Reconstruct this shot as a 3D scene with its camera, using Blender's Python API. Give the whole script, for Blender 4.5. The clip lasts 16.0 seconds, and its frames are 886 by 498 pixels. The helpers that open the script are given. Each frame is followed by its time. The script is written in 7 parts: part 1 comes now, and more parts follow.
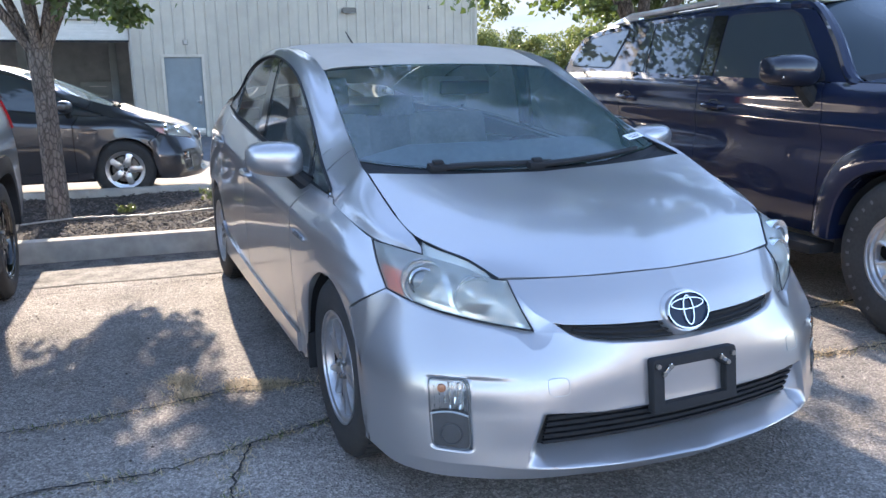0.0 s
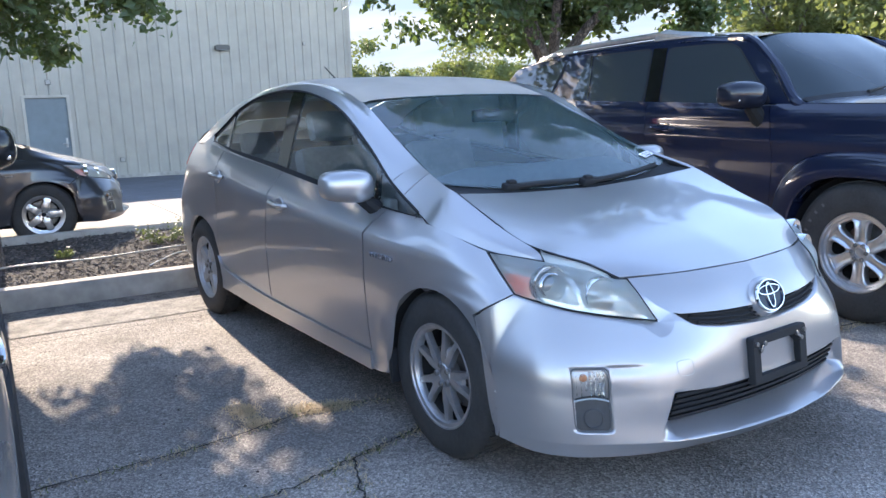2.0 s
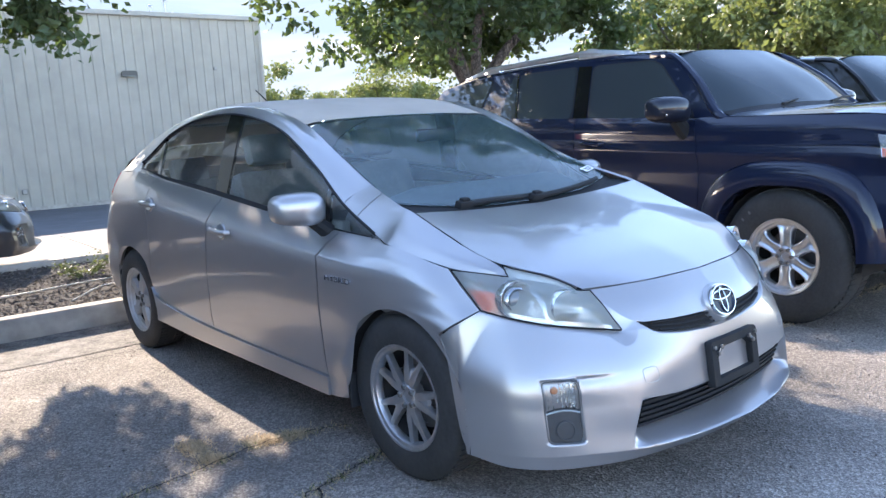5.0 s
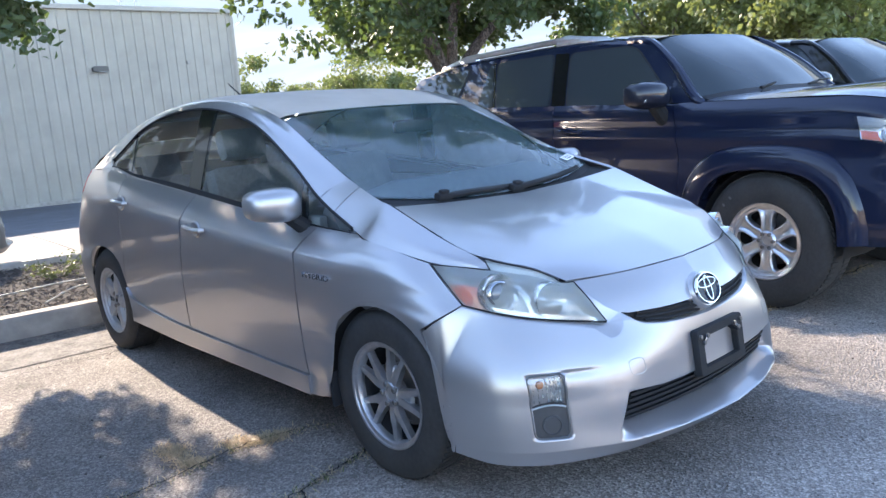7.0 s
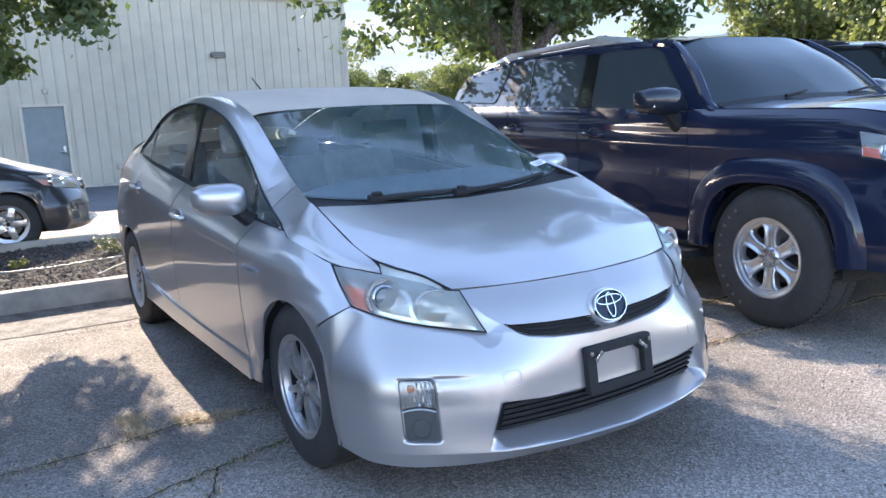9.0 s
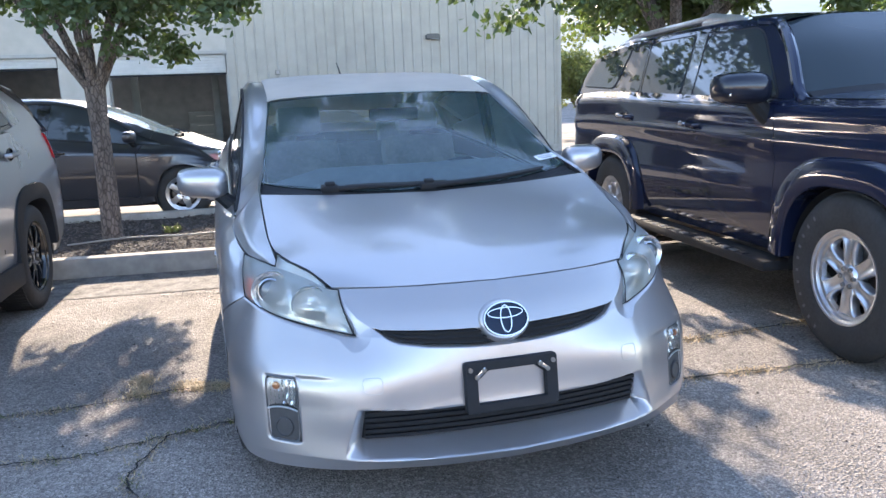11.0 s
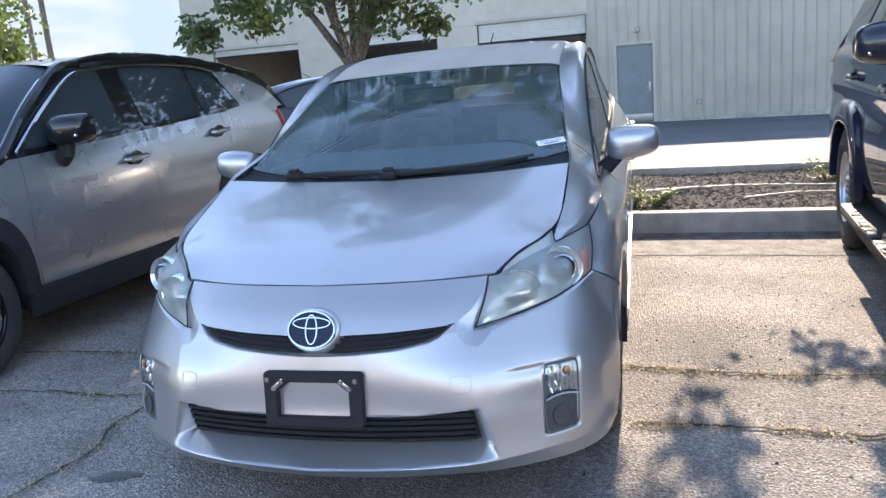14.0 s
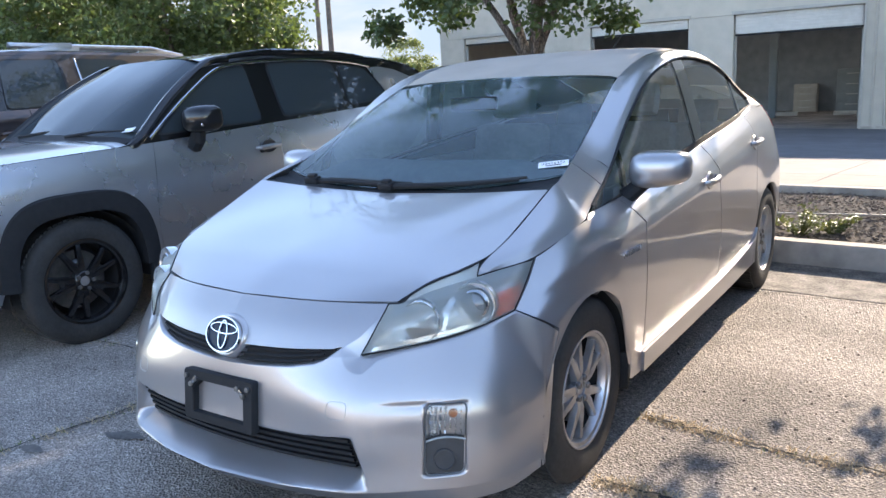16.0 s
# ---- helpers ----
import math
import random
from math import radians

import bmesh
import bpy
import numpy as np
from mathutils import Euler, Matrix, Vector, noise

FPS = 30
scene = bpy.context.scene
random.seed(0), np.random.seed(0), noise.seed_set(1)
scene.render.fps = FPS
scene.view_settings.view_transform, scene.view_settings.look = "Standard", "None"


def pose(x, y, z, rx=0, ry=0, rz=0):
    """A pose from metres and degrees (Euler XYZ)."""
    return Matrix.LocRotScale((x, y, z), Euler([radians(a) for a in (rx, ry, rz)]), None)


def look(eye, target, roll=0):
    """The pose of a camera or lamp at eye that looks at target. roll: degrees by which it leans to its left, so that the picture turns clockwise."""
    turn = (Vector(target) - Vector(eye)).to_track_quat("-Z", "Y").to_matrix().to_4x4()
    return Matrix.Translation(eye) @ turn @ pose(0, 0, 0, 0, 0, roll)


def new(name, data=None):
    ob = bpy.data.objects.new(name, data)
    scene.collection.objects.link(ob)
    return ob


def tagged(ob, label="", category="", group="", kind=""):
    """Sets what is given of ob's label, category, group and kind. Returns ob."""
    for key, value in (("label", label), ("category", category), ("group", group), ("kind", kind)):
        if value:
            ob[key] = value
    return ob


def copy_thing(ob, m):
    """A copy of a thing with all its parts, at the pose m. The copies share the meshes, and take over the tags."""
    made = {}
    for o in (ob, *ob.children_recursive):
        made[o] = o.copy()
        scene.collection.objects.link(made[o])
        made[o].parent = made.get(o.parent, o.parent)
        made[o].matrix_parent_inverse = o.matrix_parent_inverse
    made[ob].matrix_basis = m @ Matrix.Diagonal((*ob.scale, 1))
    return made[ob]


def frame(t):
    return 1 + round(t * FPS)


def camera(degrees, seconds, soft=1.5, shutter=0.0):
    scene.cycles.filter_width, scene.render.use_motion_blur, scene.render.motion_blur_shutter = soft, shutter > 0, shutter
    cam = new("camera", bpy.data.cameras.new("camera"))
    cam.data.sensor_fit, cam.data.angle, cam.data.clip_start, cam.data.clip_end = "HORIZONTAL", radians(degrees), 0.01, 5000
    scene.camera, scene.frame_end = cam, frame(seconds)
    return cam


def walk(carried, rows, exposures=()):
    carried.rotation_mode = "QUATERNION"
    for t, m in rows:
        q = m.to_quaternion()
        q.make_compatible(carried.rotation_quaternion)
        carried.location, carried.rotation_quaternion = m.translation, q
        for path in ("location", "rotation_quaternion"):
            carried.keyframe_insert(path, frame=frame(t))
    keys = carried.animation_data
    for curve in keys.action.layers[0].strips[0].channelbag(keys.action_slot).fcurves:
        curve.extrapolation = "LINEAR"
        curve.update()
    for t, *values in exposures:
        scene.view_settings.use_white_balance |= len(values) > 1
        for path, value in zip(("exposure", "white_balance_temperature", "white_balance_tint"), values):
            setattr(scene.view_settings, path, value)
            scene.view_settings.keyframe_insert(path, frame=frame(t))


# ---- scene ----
cam = camera(59.8, 16.0)
METRES, EYE, TILT, LEAN, TURN = 6.696, 1.5, 0.0, 0.0, 0.0
PATH = [
    (0, (-1.501, -1.555, 1.308), (-0.723, 0.234, 0.863), -0.7),
    (0.5, (-1.741, -1.536, 1.313), (-0.884, 0.22, 0.886), -1.0),
    (1, (-1.94, -1.398, 1.3), (-1.001, 0.321, 0.893), -1.5),
    (1.5, (-2.13, -1.309, 1.305), (-1.11, 0.367, 0.919), -1.8),
    (2, (-2.339, -1.366, 1.306), (-1.239, 0.264, 0.937), -2.0),
    (2.5, (-2.452, -1.337, 1.297), (-1.287, 0.25, 0.946), -2.2),
    (3, (-2.44, -1.282, 1.285), (-1.229, 0.273, 0.947), -2.3),
    (3.5, (-2.444, -1.289, 1.295), (-1.204, 0.246, 0.969), -2.5),
    (4, (-2.452, -1.297, 1.303), (-1.199, 0.229, 0.984), -2.6),
    (6.5, (-2.429, -1.203, 1.301), (-1.122, 0.27, 0.953), -4.3),
    (7, (-2.408, -1.219, 1.305), (-1.099, 0.252, 0.952), -4.4),
    (7.5, (-2.355, -1.328, 1.309), (-1.07, 0.163, 0.956), -4.3),
    (8, (-2.239, -1.495, 1.315), (-1.004, 0.037, 0.956), -3.9),
    (10.5, (-1.074, -1.958, 1.326), (-0.398, -0.113, 0.955), -1.9),
    (11, (-0.79, -2.058, 1.313), (-0.272, -0.165, 0.928), -2.3),
    (11.5, (-0.527, -2.095, 1.307), (-0.179, -0.168, 0.899), -2.8),
    (12, (-0.233, -2.017, 1.293), (-0.054, -0.07, 0.869), -3.5),
    (12.5, (0.069, -2.057, 1.3), (0.076, -0.105, 0.868), -4.0),
    (13, (0.343, -2.075, 1.322), (0.179, -0.13, 0.886), -4.4),
    (13.5, (0.63, -1.925, 1.306), (0.297, -0.001, 0.873), -4.7),
    (14, (0.932, -1.833, 1.303), (0.429, 0.055, 0.875), -4.8),
    (14.5, (1.208, -1.751, 1.321), (0.536, 0.084, 0.895), -4.7),
    (15, (1.38, -1.559, 1.317), (0.544, 0.208, 0.894), -4.3),
    (15.5, (1.568, -1.422, 1.317), (0.587, 0.27, 0.898), -3.7),
    (16, (1.817, -1.347, 1.336), (0.718, 0.271, 0.919), -3.0),
]
walk(cam, [(t, look(eye, target, roll)) for t, eye, target, roll in PATH], [(0.0, 2.44, 6950, 15), (8.0, 2.50, 6980, 15), (11.5, 2.45, 7060, 15), (16.0, 2.28, 7280, 15)])

# ---- light ----
SUN_AZ, SUN_EL = radians(4.5), radians(26.5)      # sun stands beyond the building, a little to +x
world = bpy.data.worlds.new("world")
scene.world = world
world.use_nodes = True
wn = world.node_tree.nodes
sky = wn.new("ShaderNodeTexSky")
sky.sky_type, sky.sun_disc = "NISHITA", False
sky.sun_elevation, sky.sun_rotation = SUN_EL, SUN_AZ
sky.dust_density, sky.air_density, sky.ozone_density = 0.08, 0.85, 1.6
wn["Background"].inputs[1].default_value = 0.15
world.node_tree.links.new(sky.outputs[0], wn["Background"].inputs[0])
sun = new("sun", bpy.data.lights.new("sun", "SUN"))
sun.data.energy, sun.data.angle, sun.data.color = 2.6, radians(0.53), (1.0, 0.90, 0.76)
sun_way = Vector((math.sin(SUN_AZ) * math.cos(SUN_EL), math.cos(SUN_AZ) * math.cos(SUN_EL), math.sin(SUN_EL)))
sun.matrix_world = look(sun_way * 60, (0, 0, 0))


# ---- materials ----
def mat(name, color, rough=0.5, metal=0.0, vary=0.0, scale=20.0, bump=0.0, bscale=200.0, coat=0.0, spec=0.5, island=0.0, dark=None):
    """A surface: two scales of colour variation, fine relief."""
    m = bpy.data.materials.new(name)
    m.use_nodes = True
    n, l = m.node_tree.nodes, m.node_tree.links
    b = n["Principled BSDF"]
    b.inputs["Base Color"].default_value = (*color, 1)
    b.inputs["Roughness"].default_value, b.inputs["Metallic"].default_value = rough, metal
    b.inputs["Specular IOR Level"].default_value = spec
    if coat:
        b.inputs["Coat Weight"].default_value, b.inputs["Coat Roughness"].default_value = coat, 0.03
    tc = n.new("ShaderNodeTexCoord")
    if vary:
        big, fine = n.new("ShaderNodeTexNoise"), n.new("ShaderNodeTexNoise")
        big.inputs["Scale"].default_value, fine.inputs["Scale"].default_value = scale * 0.12, scale
        big.inputs["Detail"].default_value, fine.inputs["Detail"].default_value = 4, 5
        l.new(tc.outputs["Object"], big.inputs[0]), l.new(tc.outputs["Object"], fine.inputs[0])
        mix = n.new("ShaderNodeMath")
        mix.operation = "ADD"
        l.new(big.outputs[0], mix.inputs[0]), l.new(fine.outputs[0], mix.inputs[1])
        ramp = n.new("ShaderNodeMapRange")
        ramp.inputs[1].default_value, ramp.inputs[2].default_value = 0.7, 1.3
        l.new(mix.outputs[0], ramp.inputs[0])
        fac = ramp.outputs[0]
        if island:
            geo, add = n.new("ShaderNodeNewGeometry"), n.new("ShaderNodeMixRGB")
            add.inputs[0].default_value = island
            l.new(fac, add.inputs[1]), l.new(geo.outputs["Random Per Island"], add.inputs[2])
            fac = add.outputs[0]
        cm = n.new("ShaderNodeMixRGB")
        lo = dark or [c * (1 - vary) for c in color]
        cm.inputs[1].default_value = (*lo, 1)
        cm.inputs[2].default_value = (*[min(1, c * (1 + vary)) for c in color], 1)
        l.new(fac, cm.inputs[0]), l.new(cm.outputs[0], b.inputs["Base Color"])
    if bump:
        bn, bt = n.new("ShaderNodeBump"), n.new("ShaderNodeTexNoise")
        bt.inputs["Scale"].default_value, bt.inputs["Detail"].default_value = bscale, 4
        bn.inputs["Strength"].default_value, bn.inputs["Distance"].default_value = bump, 0.004
        l.new(tc.outputs["Object"], bt.inputs[0]), l.new(bt.outputs[0], bn.inputs["Height"]), l.new(bn.outputs[0], b.inputs["Normal"])
    return m


def paint(name, color, rough=0.32, metal=0.85, dust_or_veil=0.12, spec=0.5):
    """Metallic car paint: flake, clear coat, thin dust film."""
    m = mat(name, color, rough, metal, coat=1.0, spec=spec)
    n, l = m.node_tree.nodes, m.node_tree.links
    b = n["Principled BSDF"]
    tc, dn, fl = n.new("ShaderNodeTexCoord"), n.new("ShaderNodeTexNoise"), n.new("ShaderNodeTexNoise")
    dn.inputs["Scale"].default_value, dn.inputs["Detail"].default_value = 3.0, 6
    fl.inputs["Scale"].default_value = 900
    l.new(tc.outputs["Object"], dn.inputs[0]), l.new(tc.outputs["Object"], fl.inputs[0])
    mr = n.new("ShaderNodeMapRange")
    mr.inputs[1].default_value, mr.inputs[2].default_value, mr.inputs[3].default_value, mr.inputs[4].default_value = 0.35, 0.7, rough, rough + dust_or_veil
    l.new(dn.outputs[0], mr.inputs[0]), l.new(mr.outputs[0], b.inputs["Roughness"])
    cm = n.new("ShaderNodeMixRGB")
    cm.inputs[1].default_value, cm.inputs[2].default_value = (*[c * 0.9 for c in color], 1), (*[min(1, c * 1.1) for c in color], 1)
    l.new(fl.outputs[0], cm.inputs[0]), l.new(cm.outputs[0], b.inputs["Base Color"])
    cr = n.new("ShaderNodeMapRange")
    cr.inputs[1].default_value, cr.inputs[2].default_value, cr.inputs[3].default_value, cr.inputs[4].default_value = 0.35, 0.75, 0.03, 0.03 + dust_or_veil
    l.new(dn.outputs[0], cr.inputs[0]), l.new(cr.outputs[0], b.inputs["Coat Roughness"])
    return m


def glass(name, tint, gloss_rough=0.02, ior=1.5, film=0.0, dust_or_veil=(0.64, 0.80, 0.88)):
    """Thin pane: clear with a tint, a mirror by Fresnel, and a film of dust, haze or painted glare."""
    m = bpy.data.materials.new(name)
    m.use_nodes = True
    n, l = m.node_tree.nodes, m.node_tree.links
    n.remove(n["Principled BSDF"])
    tr, gl, mx, fr = n.new("ShaderNodeBsdfTransparent"), n.new("ShaderNodeBsdfGlossy"), n.new("ShaderNodeMixShader"), n.new("ShaderNodeFresnel")
    tr.inputs[0].default_value, gl.inputs["Roughness"].default_value, fr.inputs[0].default_value = (*tint, 1), gloss_rough, ior
    l.new(fr.outputs[0], mx.inputs[0]), l.new(tr.outputs[0], mx.inputs[1]), l.new(gl.outputs[0], mx.inputs[2])
    last = mx
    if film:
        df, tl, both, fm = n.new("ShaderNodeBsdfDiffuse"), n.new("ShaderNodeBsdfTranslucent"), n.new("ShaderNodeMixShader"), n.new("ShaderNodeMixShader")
        df.inputs[0].default_value = tl.inputs[0].default_value = (*dust_or_veil, 1)
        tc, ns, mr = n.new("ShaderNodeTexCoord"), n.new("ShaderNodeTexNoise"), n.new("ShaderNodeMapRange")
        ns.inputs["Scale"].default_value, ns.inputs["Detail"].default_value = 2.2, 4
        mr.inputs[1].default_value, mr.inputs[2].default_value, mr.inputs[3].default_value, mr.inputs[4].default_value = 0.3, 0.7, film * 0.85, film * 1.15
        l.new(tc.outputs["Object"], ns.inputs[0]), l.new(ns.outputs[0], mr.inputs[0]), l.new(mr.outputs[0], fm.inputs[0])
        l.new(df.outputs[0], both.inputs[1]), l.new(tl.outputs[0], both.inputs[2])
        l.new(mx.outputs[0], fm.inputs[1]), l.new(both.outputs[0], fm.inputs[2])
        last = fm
    l.new(last.outputs[0], n["Material Output"].inputs[0])
    return m


def leafy(name, color, trans):
    m = mat(name, color, 0.5, vary=0.45, scale=3, island=0.6)
    n, l = m.node_tree.nodes, m.node_tree.links
    b, t, mx = n["Principled BSDF"], n.new("ShaderNodeBsdfTranslucent"), n.new("ShaderNodeMixShader")
    t.inputs[0].default_value, mx.inputs[0].default_value = (*trans, 1), 0.25
    l.new(b.outputs[0], mx.inputs[1]), l.new(t.outputs[0], mx.inputs[2]), l.new(mx.outputs[0], n["Material Output"].inputs[0])
    return m


SILVER = paint("silver_paint", (0.44, 0.43, 0.435), 0.31, 0.76, 0.04, 0.2)
silver = SILVER.node_tree.nodes["Principled BSDF"]
silver.inputs["Coat Weight"].default_value = 0.85
DUSTY = mat("dusty_silver_paint", (0.42, 0.365, 0.31), 0.75, 0.0, vary=0.1, scale=5, spec=0.25)
CHARCOAL = paint("charcoal_paint", (0.03, 0.032, 0.04), 0.35, 0.3, 0.05)
NAVY = paint("navy_paint", (0.0077, 0.0129, 0.0344), 0.5, 0.0, 0.01, 0.05)
MIRRORNAVY = paint("dark_navy_shell", (0.010, 0.013, 0.024), 0.4, 0.0, 0.02, 0.1)
BLACKPAINT = paint("black_paint", (0.008, 0.008, 0.009), 0.4, 0.0, 0.02, 0.1)
GREYSUV = paint("silver_grey_paint", (0.35, 0.36, 0.375), 0.27, 0.75, 0.02, 0.2)
BROWNBLACK = paint("dark_brown_paint", (0.02, 0.014, 0.016), 0.4, 0.0, 0.02)
RUBBER = mat("tyre_rubber", (0.030, 0.0295, 0.0295), 0.75, vary=0.3, scale=60, bump=0.2, bscale=300)
PLASTIC = mat("black_plastic", (0.014, 0.015, 0.0175), 0.7, spec=0.35, vary=0.25, scale=30, bump=0.1, bscale=500)
GLOSSBLACK = mat("gloss_black", (0.008, 0.008, 0.009), 0.12, coat=0.5)
DARK = mat("wheelhouse_dark", (0.016, 0.016, 0.017), 0.9)
CHROME = mat("chrome", (0.60, 0.61, 0.63), 0.10, 1.0)
ALLOY = mat("alloy", (0.62, 0.63, 0.65), 0.28, 0.9, vary=0.12, scale=25)
ALLOY_DARK = mat("dull_alloy", (0.46, 0.46, 0.47), 0.34, 0.85, vary=0.2, scale=25)
HUBCAP = mat("silver_hub_cover", (0.42, 0.42, 0.42), 0.45, 0.45, vary=0.15, scale=25)
BRAKE = mat("brake_steel", (0.22, 0.21, 0.20), 0.45, 0.8, vary=0.3, scale=30)
BLUEBADGE = mat("badge_blue", (0.003, 0.012, 0.034), 0.25, 0.0, spec=0.25)
BULBGLASS = mat("amber_bulb", (0.50, 0.20, 0.10), 0.25, coat=0.6)
AMBER = mat("amber_lens", (0.80, 0.10, 0.015), 0.15, coat=1.0)
REDLENS = mat("red_lens", (0.45, 0.01, 0.012), 0.15, coat=1.0)
HAZYLENS = glass("hazed_lamp_glass", (0.94, 0.96, 0.95), 0.06, 1.5, 0.32, (0.90, 0.92, 0.87))
CLEARLENS = glass("clear_lamp_glass", (0.93, 0.94, 0.94), 0.03)
LAMPBOWL = mat("lamp_reflector", (0.75, 0.77, 0.78), 0.22, 0.9, vary=0.15, scale=40)
LAMPHOUSE = mat("lamp_inner", (0.78, 0.80, 0.80), 0.35, 0.1, vary=0.2, scale=30)
CUPSHADE = mat("handle_cup_shade", (0.03, 0.03, 0.032), 0.25, coat=0.5)
LAMPSHELL = mat("smoked_lamp_shell", (0.16, 0.165, 0.17), 0.3, 0.6, vary=0.2, scale=30)
PODGREY = mat("fog_blank_plastic", (0.045, 0.047, 0.05), 0.55, vary=0.2, scale=40, bump=0.1, bscale=500)
PROJECTOR = mat("projector_lens", (0.16, 0.18, 0.19), 0.06, 0.0, coat=1.0)
LAMPGREY = mat("lamp_housing", (0.42, 0.46, 0.47), 0.4, 0.3, vary=0.2, scale=30)
# windshield film: part dust, its teal stands for sky reflection and glare
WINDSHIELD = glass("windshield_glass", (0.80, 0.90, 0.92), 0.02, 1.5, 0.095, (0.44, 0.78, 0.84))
SIDEGLASS = glass("side_glass", (0.90, 0.94, 0.93), 0.012, 1.6, 0.05)
# opaque pane: the dim cabin behind it is put into the dark colour
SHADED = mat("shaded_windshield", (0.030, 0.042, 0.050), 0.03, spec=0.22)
TINTED = mat("privacy_glass", (0.035, 0.045, 0.052), 0.03)
SEAT = mat("grey_seat_cloth", (0.36, 0.35, 0.33), 0.9, vary=0.2, scale=60, bump=0.3, bscale=600)
DASH = mat("dash_vinyl", (0.17, 0.175, 0.18), 0.7, vary=0.15, scale=40, bump=0.2, bscale=700)
TRIMGREY = mat("cabin_trim", (0.52, 0.51, 0.49), 0.8, vary=0.1, scale=20)
STICKER = mat("sticker_white", (0.82, 0.83, 0.85), 0.4)
INK = mat("ink", (0.02, 0.02, 0.03), 0.5)
MARKGREY = mat("raised_grey", (0.10, 0.10, 0.10), 0.7)

# old asphalt: pale stones in a dark binder, stains and patches
ASPHALT = mat("old_asphalt", (0.285, 0.252, 0.225), 0.88, vary=0.3, scale=2.0, bump=0.0)
n, l = ASPHALT.node_tree.nodes, ASPHALT.node_tree.links
pb = n["Principled BSDF"]
tc, vor, vr = n.new("ShaderNodeTexCoord"), n.new("ShaderNodeTexVoronoi"), n.new("ShaderNodeMapRange")
vor.inputs["Scale"].default_value = 105
l.new(tc.outputs["Object"], vor.inputs["Vector"])
sep = n.new("ShaderNodeSeparateColor")
l.new(vor.outputs["Color"], sep.inputs[0])
vr.inputs[1].default_value, vr.inputs[2].default_value, vr.inputs[3].default_value, vr.inputs[4].default_value = 0.25, 1.0, 0.72, 1.38
l.new(sep.outputs[0], vr.inputs[0])
mul = n.new("ShaderNodeMixRGB")
mul.blend_type, mul.inputs[0].default_value = "MULTIPLY", 1.0
src = pb.inputs["Base Color"].links[0].from_socket
l.new(src, mul.inputs[1]), l.new(vr.outputs[0], mul.inputs[2])
st, sr, stm = n.new("ShaderNodeTexNoise"), n.new("ShaderNodeMapRange"), n.new("ShaderNodeMixRGB")
st.inputs["Scale"].default_value, st.inputs["Detail"].default_value, st.inputs["Distortion"].default_value = 0.9, 6, 0.6
l.new(tc.outputs["Object"], st.inputs[0])
sr.inputs[1].default_value, sr.inputs[2].default_value, sr.inputs[3].default_value, sr.inputs[4].default_value = 0.3, 0.62, 0.62, 1.12
l.new(st.outputs[0], sr.inputs[0])
stm.blend_type, stm.inputs[0].default_value = "MULTIPLY", 1.0
l.new(mul.outputs[0], stm.inputs[1]), l.new(sr.outputs[0], stm.inputs[2]), l.new(stm.outputs[0], pb.inputs["Base Color"])
bmp = n.new("ShaderNodeBump")
bmp.inputs["Strength"].default_value, bmp.inputs["Distance"].default_value = 1.0, 0.007
l.new(vor.outputs["Distance"], bmp.inputs["Height"]), l.new(bmp.outputs[0], pb.inputs["Normal"])
fv, fsep, fr_, fmul = n.new("ShaderNodeTexVoronoi"), n.new("ShaderNodeSeparateColor"), n.new("ShaderNodeMapRange"), n.new("ShaderNodeMixRGB")
fv.inputs["Scale"].default_value = 210
fr_.inputs[3].default_value, fr_.inputs[4].default_value = 0.6, 1.4
l.new(tc.outputs["Object"], fv.inputs["Vector"]), l.new(fv.outputs["Color"], fsep.inputs[0]), l.new(fsep.outputs[0], fr_.inputs[0])
fmul.blend_type, fmul.inputs[0].default_value = "MULTIPLY", 1.0
l.new(stm.outputs[0], fmul.inputs[1]), l.new(fr_.outputs[0], fmul.inputs[2]), l.new(fmul.outputs[0], pb.inputs["Base Color"])
CONCRETE = mat("kerb_concrete", (0.37, 0.34, 0.295), 0.9, vary=0.28, scale=9, bump=0.5, bscale=120)
SLAB = mat("driveway_concrete", (0.235, 0.205, 0.178), 0.9, vary=0.12, scale=4, bump=0.3, bscale=90)
MULCH = mat("mulch_soil", (0.035, 0.028, 0.024), 1.0, vary=0.5, scale=40, bump=0.9, bscale=80)
CHIP = mat("bark_chip", (0.105, 0.085, 0.072), 0.95, vary=0.85, scale=30, island=0.8)
SIDING = mat("beige_siding", (0.385, 0.352, 0.295), 0.6, vary=0.10, scale=2.5, bump=0.05, bscale=40)
STUCCO = mat("cream_wall", (0.45, 0.41, 0.345), 0.8, vary=0.10, scale=3, bump=0.3, bscale=60)
TRIM = mat("fascia_metal", (0.36, 0.34, 0.30), 0.5, vary=0.1, scale=5)
BLUEDOOR = mat("blue_door_paint", (0.165, 0.195, 0.21), 0.45, vary=0.12, scale=4)
ROLLER = mat("roller_door_white", (0.52, 0.50, 0.46), 0.5, vary=0.08, scale=6)
SHOPWALL = mat("workshop_wall", (0.22, 0.24, 0.26), 0.9, vary=0.2, scale=3)
SHOPFLOOR = mat("workshop_floor", (0.20, 0.205, 0.21), 0.5, vary=0.2, scale=3)
BRASS = mat("dull_steel", (0.45, 0.44, 0.42), 0.35, 0.9)
LAMPBODY = mat("wall_lamp_body", (0.09, 0.085, 0.075), 0.5)
BARK = mat("tree_bark", (0.185, 0.152, 0.132), 0.95, vary=0.5, scale=26, bump=1.0, bscale=34)
n, l = BARK.node_tree.nodes, BARK.node_tree.links
grain = n.new("ShaderNodeMapping")               # fissures run up the trunk
